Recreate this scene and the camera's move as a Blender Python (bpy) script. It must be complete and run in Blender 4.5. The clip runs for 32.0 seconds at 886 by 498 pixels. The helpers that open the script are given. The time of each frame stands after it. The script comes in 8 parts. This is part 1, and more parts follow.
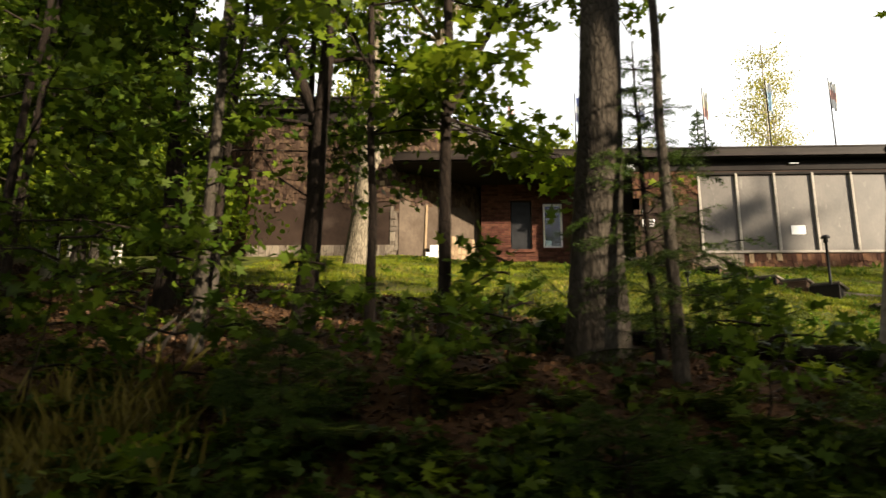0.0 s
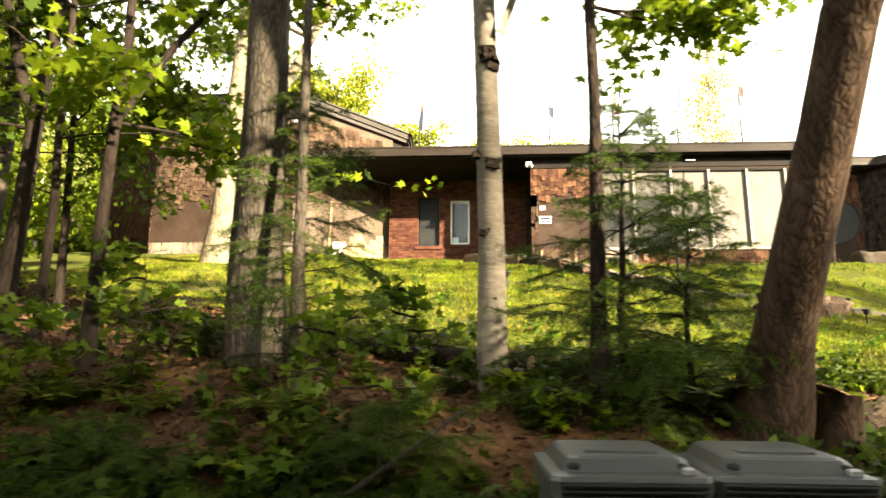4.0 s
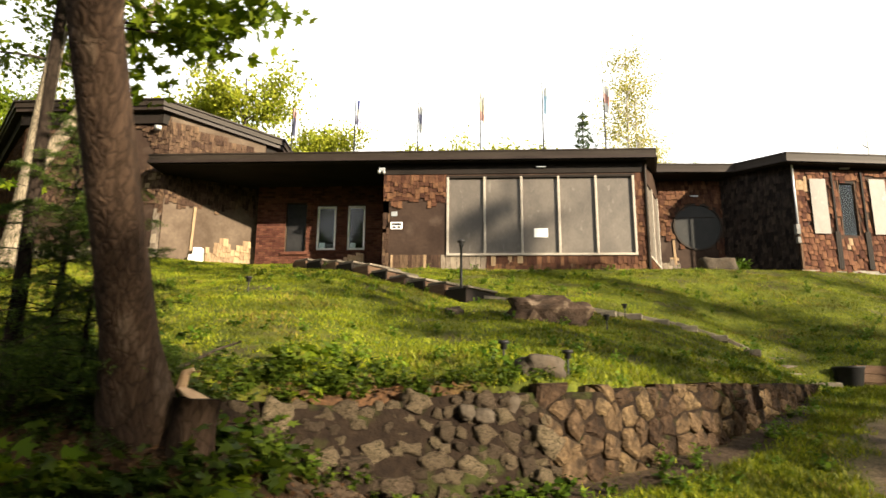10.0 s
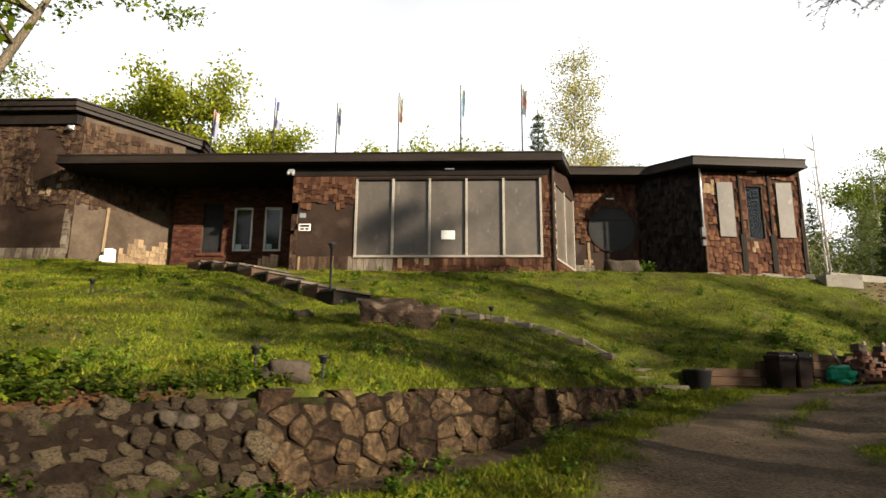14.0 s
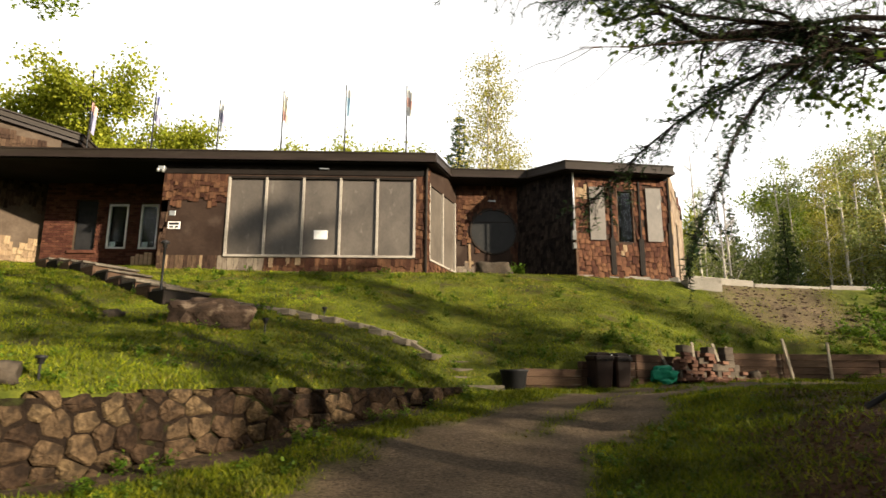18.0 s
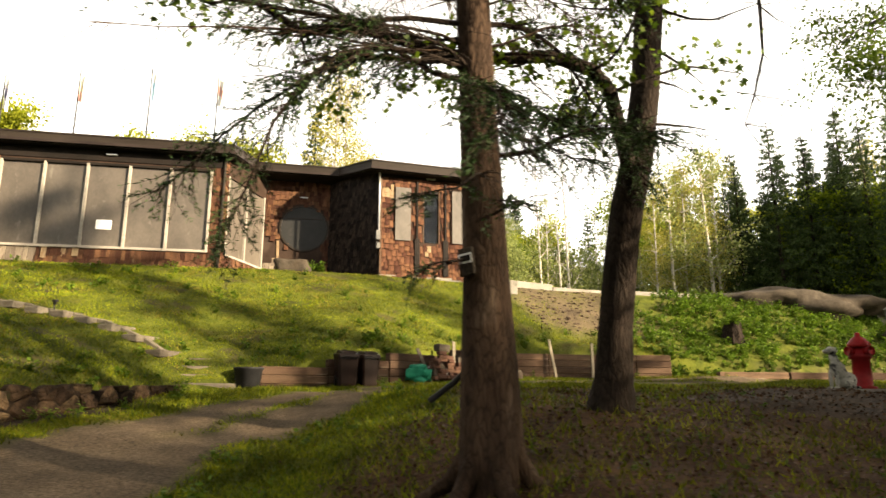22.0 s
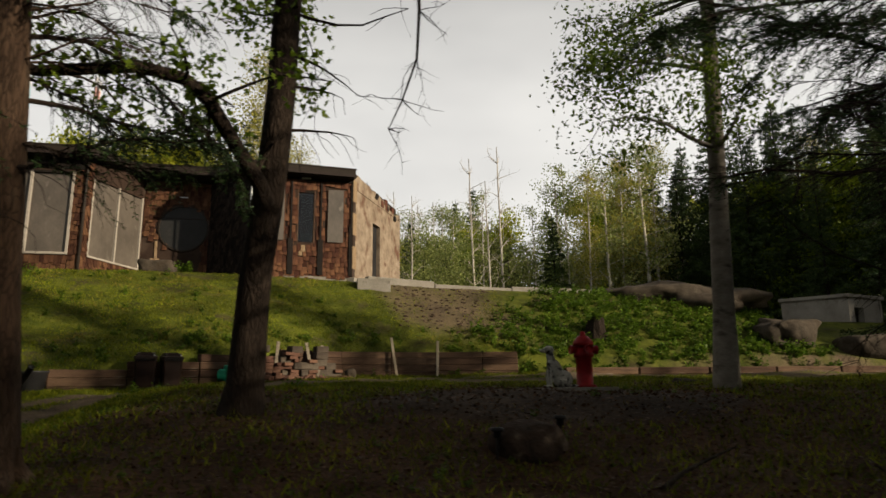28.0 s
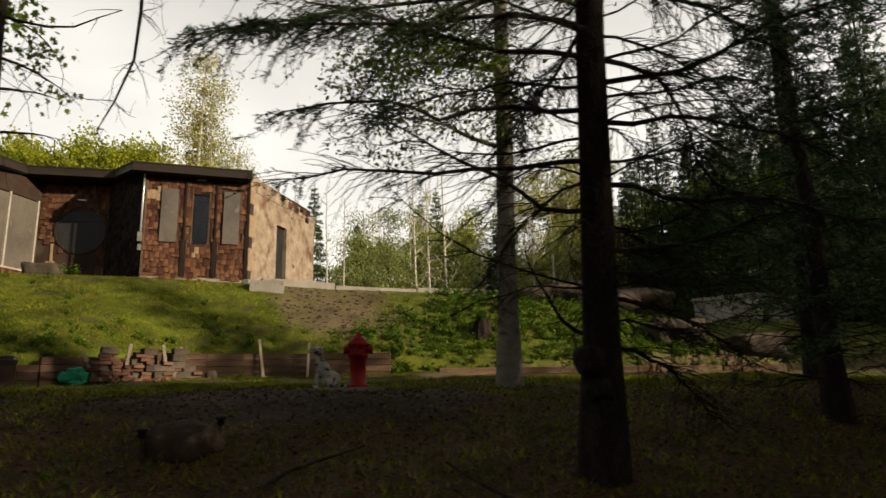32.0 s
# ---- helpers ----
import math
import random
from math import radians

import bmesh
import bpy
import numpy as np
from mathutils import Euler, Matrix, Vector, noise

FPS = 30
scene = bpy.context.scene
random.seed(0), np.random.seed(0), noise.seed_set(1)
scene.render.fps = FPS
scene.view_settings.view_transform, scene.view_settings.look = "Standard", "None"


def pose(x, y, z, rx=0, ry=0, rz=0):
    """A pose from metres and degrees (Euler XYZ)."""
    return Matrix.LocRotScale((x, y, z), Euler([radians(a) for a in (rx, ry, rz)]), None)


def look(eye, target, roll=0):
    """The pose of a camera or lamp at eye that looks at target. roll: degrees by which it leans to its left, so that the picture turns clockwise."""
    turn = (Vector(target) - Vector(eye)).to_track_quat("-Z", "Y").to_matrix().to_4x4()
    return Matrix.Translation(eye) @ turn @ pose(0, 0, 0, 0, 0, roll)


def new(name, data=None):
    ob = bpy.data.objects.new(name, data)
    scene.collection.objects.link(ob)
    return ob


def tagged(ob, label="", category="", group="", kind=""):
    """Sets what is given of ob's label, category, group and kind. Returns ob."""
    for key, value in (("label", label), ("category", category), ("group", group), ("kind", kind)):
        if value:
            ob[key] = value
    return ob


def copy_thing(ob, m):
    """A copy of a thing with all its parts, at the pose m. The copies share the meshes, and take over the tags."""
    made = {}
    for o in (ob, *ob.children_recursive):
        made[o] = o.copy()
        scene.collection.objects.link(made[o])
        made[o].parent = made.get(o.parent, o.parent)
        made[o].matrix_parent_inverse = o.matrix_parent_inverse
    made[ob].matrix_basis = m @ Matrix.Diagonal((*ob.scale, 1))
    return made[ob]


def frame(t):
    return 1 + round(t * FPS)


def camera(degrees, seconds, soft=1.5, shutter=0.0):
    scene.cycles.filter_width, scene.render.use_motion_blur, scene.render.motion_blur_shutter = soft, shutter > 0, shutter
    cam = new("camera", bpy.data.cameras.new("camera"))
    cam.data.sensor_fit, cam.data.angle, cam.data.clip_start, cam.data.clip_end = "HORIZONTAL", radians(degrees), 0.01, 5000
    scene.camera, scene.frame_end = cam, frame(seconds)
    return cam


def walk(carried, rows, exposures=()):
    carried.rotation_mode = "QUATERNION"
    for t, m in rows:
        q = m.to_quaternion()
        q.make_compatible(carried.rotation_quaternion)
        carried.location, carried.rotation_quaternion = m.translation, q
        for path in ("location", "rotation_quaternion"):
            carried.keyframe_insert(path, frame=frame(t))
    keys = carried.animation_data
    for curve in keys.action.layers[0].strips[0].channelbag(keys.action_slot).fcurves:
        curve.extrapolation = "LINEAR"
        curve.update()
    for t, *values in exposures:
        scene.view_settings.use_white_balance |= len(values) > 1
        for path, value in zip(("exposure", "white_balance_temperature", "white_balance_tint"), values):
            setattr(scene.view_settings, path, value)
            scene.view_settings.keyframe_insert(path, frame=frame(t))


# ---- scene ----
cam = camera(67.9, 32.0, shutter=0.8)
PATH = [
    (0, (-3.863, -0.277, 1.216), (-3.994, 1.672, 1.644), 0.5),
    (0.5, (-3.452, -0.241, 1.247), (-3.595, 1.708, 1.672), 0.8),
    (1, (-3.112, -0.201, 1.27), (-3.246, 1.749, 1.695), 0.4),
    (2, (-2.38, -0.15, 1.281), (-2.512, 1.799, 1.707), 0.3),
    (3, (-1.653, -0.126, 1.276), (-1.785, 1.824, 1.702), 0.4),
    (3.5, (-1.316, -0.145, 1.319), (-1.44, 1.809, 1.728), 0.3),
    (5.5, (0.05, 0.004, 1.327), (-0.075, 1.955, 1.75), 0.6),
    (6, (0.403, 0.01, 1.324), (0.278, 1.96, 1.75), 0.5),
    (7, (1.084, 0.035, 1.34), (0.962, 1.985, 1.765), 0.4),
    (8, (1.766, 0.029, 1.34), (1.647, 1.979, 1.766), 0.4),
    (9, (2.473, 0.007, 1.334), (2.354, 1.958, 1.76), 0.5),
    (10, (3.169, 0.009, 1.338), (3.062, 1.96, 1.764), 0.4),
    (10.5, (3.524, -0.018, 1.331), (3.42, 1.933, 1.758), 0.4),
    (11, (3.795, 0.0, 1.361), (3.701, 1.952, 1.786), 0.4),
    (12, (4.466, 0.014, 1.41), (4.371, 1.967, 1.832), 0.5),
    (13, (5.018, 0.066, 1.41), (4.931, 2.018, 1.834), 0.4),
    (14, (5.594, 0.075, 1.404), (5.512, 2.028, 1.83), 0.4),
    (14.5, (5.842, 0.086, 1.409), (5.765, 2.039, 1.835), 0.3),
    (16.5, (7.056, 0.104, 1.363), (7.012, 2.056, 1.796), 0.3),
    (17, (7.319, 0.105, 1.395), (7.312, 2.058, 1.826), 0.2),
    (17.5, (7.616, 0.09, 1.41), (7.652, 2.043, 1.839), 0.2),
    (18, (7.945, 0.055, 1.412), (8.0, 2.008, 1.84), 0.2),
    (19, (8.485, 0.044, 1.427), (8.548, 1.997, 1.854), 0.2),
    (20, (9.133, -0.022, 1.42), (9.198, 1.931, 1.846), 0.2),
    (20.5, (9.551, -0.011, 1.415), (9.687, 1.938, 1.842), 0.2),
    (21, (9.947, -0.048, 1.426), (10.15, 1.896, 1.853), 0.2),
    (21.5, (10.263, 0.01, 1.426), (10.595, 1.935, 1.855), 0.1),
    (22, (10.649, -0.091, 1.358), (11.021, 1.826, 1.791), -0.0),
    (22.5, (10.879, -0.104, 1.365), (11.257, 1.812, 1.797), -0.0),
    (23, (11.07, -0.158, 1.376), (11.456, 1.757, 1.805), -0.1),
    (24, (11.593, -0.244, 1.415), (11.982, 1.671, 1.838), -0.2),
    (25, (12.276, -0.351, 1.451), (12.652, 1.569, 1.868), -0.3),
    (25.5, (12.591, -0.423, 1.466), (12.969, 1.497, 1.881), -0.5),
    (27.5, (13.939, -0.767, 1.45), (14.322, 1.152, 1.863), -0.6),
    (28, (14.309, -0.899, 1.44), (14.692, 1.02, 1.855), -0.7),
    (29, (15.038, -1.059, 1.431), (15.425, 0.859, 1.846), -0.7),
    (30, (15.78, -1.148, 1.431), (16.17, 0.769, 1.844), -1.0),
    (31, (16.542, -1.304, 1.413), (16.937, 0.612, 1.828), -1.1),
    (32, (17.309, -1.518, 1.377), (17.709, 0.396, 1.796), -1.1),
]
EXPOSURES = [(0, 1.65, 6600, 10), (1, 1.9, 7050, 8), (2, 2.55, 7100, 6), (3, 3.1, 7100, 5), (3.5, 3.15, 7100, 5), (6, 3.62, 7000, 5), (7, 3.1, 6950, 6), (8, 2.5, 6900, 7), (9, 2.25, 6850, 8), (12, 1.43, 6500, 10), (14, 1.25, 6400, 10), (17, 1.4, 6600, 10),
             (20, 2.05, 7000, 10), (21, 2.85, 7300, 10), (22, 2.15, 7300, 10), (24, 1.9, 7300, 10), (25, 1.3, 7000, 10), (28, 0.42, 6700, 10), (30, 0.32, 6600, 10), (32, 0.68, 7000, 10)]
walk(cam, [(t, look(eye, target, roll)) for t, eye, target, roll in PATH], exposures=EXPOSURES)

# ---- light ----
SUN_AZ, SUN_EL = 127.0, 18.0          # clockwise from +y, above the horizon
sun_dir = Vector((math.sin(radians(SUN_AZ)) * math.cos(radians(SUN_EL)), math.cos(radians(SUN_AZ)) * math.cos(radians(SUN_EL)), math.sin(radians(SUN_EL))))
sun = new("sun", bpy.data.lights.new("sun", "SUN"))
sun.data.energy, sun.data.angle, sun.data.color = 5.0, radians(1.0), (1.0, 0.85, 0.64)
sun.matrix_world = look(sun_dir * 60, (0, 0, 0))

world = bpy.data.worlds.new("world")
scene.world = world
world.use_nodes = True
wt = world.node_tree
wt.nodes.clear()
w_out = wt.nodes.new("ShaderNodeOutputWorld")
w_bg = wt.nodes.new("ShaderNodeBackground")
w_sky = wt.nodes.new("ShaderNodeTexSky")
w_sky.sky_type, w_sky.sun_disc = "NISHITA", False
w_sky.sun_elevation, w_sky.sun_rotation = radians(SUN_EL), radians(SUN_AZ)
w_scale = wt.nodes.new("ShaderNodeVectorMath")
w_scale.operation = "SCALE"
w_scale.inputs["Scale"].default_value = 0.05
w_co = wt.nodes.new("ShaderNodeTexCoord")
w_map = wt.nodes.new("ShaderNodeMapping")
w_map.inputs["Scale"].default_value = (1.0, 1.0, 2.6)
w_noise = wt.nodes.new("ShaderNodeTexNoise")
w_noise.inputs["Scale"].default_value, w_noise.inputs["Detail"].default_value = 1.6, 4.0
w_ramp = wt.nodes.new("ShaderNodeValToRGB")
w_ramp.color_ramp.elements[0].position, w_ramp.color_ramp.elements[0].color = 0.3, (0.29, 0.29, 0.288, 1)
w_ramp.color_ramp.elements[1].position, w_ramp.color_ramp.elements[1].color = 0.7, (0.43, 0.427, 0.415, 1)
w_mix = wt.nodes.new("ShaderNodeMix")
w_mix.data_type = "RGBA"
w_mix.inputs["Factor"].default_value = 0.94
wt.links.new(w_co.outputs["Generated"], w_map.inputs["Vector"])
wt.links.new(w_map.outputs["Vector"], w_noise.inputs["Vector"])
wt.links.new(w_noise.outputs["Fac"], w_ramp.inputs["Fac"])
wt.links.new(w_sky.outputs["Color"], w_scale.inputs[0])
wt.links.new(w_scale.outputs["Vector"], w_mix.inputs["A"])
wt.links.new(w_ramp.outputs["Color"], w_mix.inputs["B"])
# bright haze low down, thinning towards the zenith
w_sep, w_dim, w_mul = wt.nodes.new("ShaderNodeSeparateXYZ"), wt.nodes.new("ShaderNodeMapRange"), wt.nodes.new("ShaderNodeVectorMath")
w_dim.interpolation_type = "SMOOTHSTEP"
w_dim.inputs["From Min"].default_value, w_dim.inputs["From Max"].default_value = 0.36, 0.92
w_dim.inputs["To Min"].default_value, w_dim.inputs["To Max"].default_value = 1.62, 0.22
w_mul.operation = "SCALE"
wt.links.new(w_co.outputs["Generated"], w_sep.inputs["Vector"])
wt.links.new(w_sep.outputs["Z"], w_dim.inputs["Value"])
wt.links.new(w_mix.outputs["Result"], w_mul.inputs[0])
wt.links.new(w_dim.outputs["Result"], w_mul.inputs["Scale"])
wt.links.new(w_mul.outputs["Vector"], w_bg.inputs["Color"])
wt.links.new(w_bg.outputs["Background"], w_out.inputs["Surface"])
w_bg.inputs["Strength"].default_value = 1.0

# ---- materials ----
def mat(name, c1, c2, scale=4.0, rough=0.8, bump=0.3, bscale=40.0, metal=0.0, rnd="", amount=0.25, stretch=(1, 1, 1),
        c3=None, c3_scale=1.0, c3_at=0.6, spec=0.12, coords="Object"):
    """A mottled surface: two tones, a fine grain, an optional stain colour, relief, and a tint for each piece."""
    m = bpy.data.materials.new(name)
    m.use_nodes = True
    nt = m.node_tree
    n, l = nt.nodes, nt.links
    bsdf = n["Principled BSDF"]
    co, mp = n.new("ShaderNodeTexCoord"), n.new("ShaderNodeMapping")
    mp.inputs["Scale"].default_value = stretch
    l.new(co.outputs[coords], mp.inputs["Vector"])
    big, fine = n.new("ShaderNodeTexNoise"), n.new("ShaderNodeTexNoise")
    big.inputs["Scale"].default_value, big.inputs["Detail"].default_value, big.inputs["Roughness"].default_value = scale, 6.0, 0.65
    fine.inputs["Scale"].default_value, fine.inputs["Detail"].default_value = bscale, 4.0
    l.new(mp.outputs["Vector"], big.inputs["Vector"])
    l.new(mp.outputs["Vector"], fine.inputs["Vector"])
    ramp = n.new("ShaderNodeValToRGB")
    ramp.color_ramp.elements[0].position, ramp.color_ramp.elements[0].color = 0.32, (*c1, 1)
    ramp.color_ramp.elements[1].position, ramp.color_ramp.elements[1].color = 0.68, (*c2, 1)
    l.new(big.outputs["Fac"], ramp.inputs["Fac"])
    colour = ramp.outputs["Color"]
    if c3:
        st, sr, mx = n.new("ShaderNodeTexNoise"), n.new("ShaderNodeMapRange"), n.new("ShaderNodeMix")
        st.inputs["Scale"].default_value, st.inputs["Detail"].default_value = c3_scale, 8.0
        l.new(mp.outputs["Vector"], st.inputs["Vector"])
        sr.inputs["From Min"].default_value, sr.inputs["From Max"].default_value = c3_at, c3_at + 0.12
        l.new(st.outputs["Fac"], sr.inputs["Value"])
        mx.data_type = "RGBA"
        l.new(sr.outputs["Result"], mx.inputs["Factor"])
        l.new(colour, mx.inputs["A"])
        mx.inputs["B"].default_value = (*c3, 1)
        colour = mx.outputs["Result"]
    hsv, val = n.new("ShaderNodeHueSaturation"), n.new("ShaderNodeMapRange")
    val.inputs["To Min"].default_value, val.inputs["To Max"].default_value = 0.75, 1.25
    l.new(fine.outputs["Fac"], val.inputs["Value"])
    l.new(val.outputs["Result"], hsv.inputs["Value"])
    l.new(colour, hsv.inputs["Color"])
    colour = hsv.outputs["Color"]
    if rnd:
        src = n.new("ShaderNodeObjectInfo").outputs["Random"] if rnd == "object" else n.new("ShaderNodeNewGeometry").outputs["Random Per Island"]
        h2, v2, s2 = n.new("ShaderNodeHueSaturation"), n.new("ShaderNodeMapRange"), n.new("ShaderNodeMapRange")
        v2.inputs["To Min"].default_value, v2.inputs["To Max"].default_value = 1 - amount, 1 + amount
        s2.inputs["To Min"].default_value, s2.inputs["To Max"].default_value = 0.5 - amount * 0.02, 0.5 + amount * 0.02
        l.new(src, v2.inputs["Value"])
        l.new(src, s2.inputs["Value"])
        l.new(v2.outputs["Result"], h2.inputs["Value"])
        l.new(s2.outputs["Result"], h2.inputs["Hue"])
        l.new(colour, h2.inputs["Color"])
        colour = h2.outputs["Color"]
    l.new(colour, bsdf.inputs["Base Color"])
    bsdf.inputs["Roughness"].default_value, bsdf.inputs["Metallic"].default_value = rough, metal
    bsdf.inputs["Specular IOR Level"].default_value = spec
    if bump:
        bm = n.new("ShaderNodeBump")
        bm.inputs["Strength"].default_value, bm.inputs["Distance"].default_value = bump, 0.02
        l.new(fine.outputs["Fac"], bm.inputs["Height"])
        l.new(bm.outputs["Normal"], bsdf.inputs["Normal"])
    return m


def furrow(m, scale=9.0, depth=0.03, stretch=(1, 1, 0.3), strength=0.7):
    """Adds coarse upright furrows to a bark."""
    n, l = m.node_tree.nodes, m.node_tree.links
    bsdf = n["Principled BSDF"]
    co, mp, vo, bm = n.new("ShaderNodeTexCoord"), n.new("ShaderNodeMapping"), n.new("ShaderNodeTexVoronoi"), n.new("ShaderNodeBump")
    mp.inputs["Scale"].default_value = stretch
    vo.feature = "DISTANCE_TO_EDGE"
    wn, wa = n.new("ShaderNodeTexNoise"), n.new("ShaderNodeVectorMath")
    wn.inputs["Scale"].default_value, wn.inputs["Detail"].default_value = 7.0, 6.0
    wa.operation = "MULTIPLY_ADD"
    wa.inputs[1].default_value = (0.16, 0.16, 0.16)
    vo.inputs["Scale"].default_value = scale
    l.new(co.outputs["Object"], mp.inputs["Vector"])
    l.new(mp.outputs["Vector"], wn.inputs["Vector"])
    l.new(wn.outputs["Color"], wa.inputs[0])
    l.new(mp.outputs["Vector"], wa.inputs[2])
    l.new(wa.outputs["Vector"], vo.inputs["Vector"])
    bm.inputs["Strength"].default_value, bm.inputs["Distance"].default_value = strength, depth
    l.new(vo.outputs["Distance"], bm.inputs["Height"])
    l.new(n["Bump"].outputs["Normal"], bm.inputs["Normal"])
    l.new(bm.outputs["Normal"], bsdf.inputs["Normal"])
    src = bsdf.inputs["Base Color"].links[0].from_socket
    mx, rp = n.new("ShaderNodeMix"), n.new("ShaderNodeMapRange")
    mx.data_type, mx.blend_type = "RGBA", "MULTIPLY"
    mx.inputs["Factor"].default_value = 1.0
    rp.inputs["From Max"].default_value, rp.inputs["To Min"].default_value, rp.inputs["To Max"].default_value = 0.14, 0.5, 1.08
    l.new(vo.outputs["Distance"], rp.inputs["Value"])
    l.new(src, mx.inputs["A"])
    l.new(rp.outputs["Result"], mx.inputs["B"])
    l.new(mx.outputs["Result"], bsdf.inputs["Base Color"])
    return m


def leaf_mat(name, c1, c2, through_light=0.45, amount=0.35):
    """Leaves: diffuse and see-through to light, each leaf with its own tint."""
    m = bpy.data.materials.new(name)
    m.use_nodes = True
    nt = m.node_tree
    n, l = nt.nodes, nt.links
    bsdf, out = n["Principled BSDF"], n["Material Output"]
    geo, ramp, tr, mix = n.new("ShaderNodeNewGeometry"), n.new("ShaderNodeValToRGB"), n.new("ShaderNodeBsdfTranslucent"), n.new("ShaderNodeMixShader")
    ramp.color_ramp.elements[0].color, ramp.color_ramp.elements[1].color = (*c1, 1), (*c2, 1)
    l.new(geo.outputs["Random Per Island"], ramp.inputs["Fac"])
    co, noi, hs = n.new("ShaderNodeTexCoord"), n.new("ShaderNodeTexNoise"), n.new("ShaderNodeHueSaturation")
    noi.inputs["Scale"].default_value, noi.inputs["Detail"].default_value = 1.3, 4.0
    vr = n.new("ShaderNodeMapRange")
    vr.inputs["From Min"].default_value, vr.inputs["From Max"].default_value = 0.3, 0.7
    vr.inputs["To Min"].default_value, vr.inputs["To Max"].default_value = 1 - amount, 1 + amount
    l.new(co.outputs["Object"], noi.inputs["Vector"])
    l.new(noi.outputs["Fac"], vr.inputs["Value"])
    l.new(vr.outputs["Result"], hs.inputs["Value"])
    l.new(ramp.outputs["Color"], hs.inputs["Color"])
    l.new(hs.outputs["Color"], bsdf.inputs["Base Color"])
    l.new(hs.outputs["Color"], tr.inputs["Color"])
    bsdf.inputs["Roughness"].default_value, bsdf.inputs["Specular IOR Level"].default_value = 0.5, 0.12
    mix.inputs["Fac"].default_value = through_light
    l.new(bsdf.outputs["BSDF"], mix.inputs[1])
    l.new(tr.outputs["BSDF"], mix.inputs[2])
    l.new(mix.outputs["Shader"], out.inputs["Surface"])
    return m


def pane_mat(name, tint=(0.8, 0.85, 0.85), rough=0.03):
    m = bpy.data.materials.new(name)
    m.use_nodes = True
    n, l = m.node_tree.nodes, m.node_tree.links
    gl, tp, fr, mix = n.new("ShaderNodeBsdfGlossy"), n.new("ShaderNodeBsdfTransparent"), n.new("ShaderNodeFresnel"), n.new("ShaderNodeMixShader")
    gl.inputs["Roughness"].default_value = rough
    tp.inputs["Color"].default_value = (*tint, 1)
    fr.inputs["IOR"].default_value = 1.35
    l.new(fr.outputs["Fac"], mix.inputs["Fac"])
    l.new(tp.outputs["BSDF"], mix.inputs[1])
    l.new(gl.outputs["BSDF"], mix.inputs[2])
    l.new(mix.outputs["Shader"], n["Material Output"].inputs["Surface"])
    return m


M_SHINGLE = mat("cedar shingle", (0.034, 0.015, 0.009), (0.092, 0.043, 0.024), 3.0, 0.85, 0.5, 60, rnd="island", amount=0.55, stretch=(2, 2, 0.8), c3=(0.090, 0.060, 0.040), c3_scale=4.0, c3_at=0.64)
M_SHINGLE_OB = mat("cedar shingle single", (0.043, 0.019, 0.012), (0.102, 0.045, 0.026), 3.0, 0.85, 0.5, 60, rnd="object", amount=0.55, stretch=(4, 4, 0.8))
M_SHINGLE_TALL = mat("weathered shingle", (0.026, 0.016, 0.011), (0.078, 0.047, 0.030), 5.0, 0.85, 0.5, 60, rnd="island", amount=0.55, stretch=(4, 4, 0.8))
M_SHINGLE_RAW = mat("bare shingle", (0.150, 0.098, 0.055), (0.260, 0.190, 0.120), 6.0, 0.8, 0.4, 60, rnd="island", amount=0.3, stretch=(5, 5, 0.8))
M_SHINGLE_GREY = mat("silvered shingle", (0.1092, 0.0840, 0.0630), (0.1848, 0.1554, 0.1218), 6.0, 0.85, 0.4, 60, rnd="island", amount=0.3, stretch=(5, 5, 0.8), c3=(0.0420, 0.0252, 0.0168), c3_scale=2.5, c3_at=0.57)
# black for charring and for the shade on the side away from the sun
M_CHAR_SHADE = mat("charred and shaded shingle", (0.004, 0.003, 0.003), (0.024, 0.017, 0.014), 5.0, 0.8, 0.5, 60, rnd="island", amount=0.85, stretch=(2, 2, 0.8), spec=0.12)
M_TAR = mat("tar paper", (0.019, 0.011, 0.008), (0.038, 0.024, 0.017), 1.2, 0.75, 0.2, 12, c3=(0.058, 0.041, 0.031), c3_scale=0.9, c3_at=0.58)
M_SHEATH = mat("bare sheathing", (0.052, 0.037, 0.026), (0.100, 0.076, 0.056), 1.2, 0.85, 0.2, 12, c3=(0.062, 0.046, 0.034), c3_scale=1.4, c3_at=0.6)
# near-black: also carries the shade of soffits, eaves and the entrance return
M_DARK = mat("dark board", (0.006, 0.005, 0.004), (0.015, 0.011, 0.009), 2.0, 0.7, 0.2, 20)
M_FASCIA = mat("brown metal fascia", (0.0150, 0.0110, 0.0085), (0.0250, 0.0195, 0.0150), 0.8, 0.55, 0.12, 8, c3=(0.0425, 0.0350, 0.0275), c3_scale=1.6, c3_at=0.66, stretch=(0.6, 0.6, 3))
M_GUTTER = mat("dark gutter", (0.016, 0.011, 0.010), (0.027, 0.020, 0.017), 1.0, 0.5, 0.1, 10)
M_ROOF = mat("roof felt", (0.03, 0.03, 0.03), (0.06, 0.058, 0.055), 2.0, 0.9, 0.3, 60)
M_FRAME = mat("grey window frame", (0.225, 0.203, 0.173), (0.315, 0.285, 0.247), 3.0, 0.7, 0.2, 40, stretch=(1, 1, 4))
M_WHITE = mat("white window frame", (0.55, 0.54, 0.51), (0.70, 0.69, 0.66), 3.0, 0.5, 0.1, 30)
M_BOARD = mat("weathered window board", (0.0440, 0.0360, 0.0288), (0.0904, 0.0760, 0.0616), 1.1, 0.55, 0.1, 16, c3=(0.1144, 0.1016, 0.0840), c3_scale=5.0, c3_at=0.63, rnd="object", amount=0.1, stretch=(1, 1, 0.7), spec=0.5)
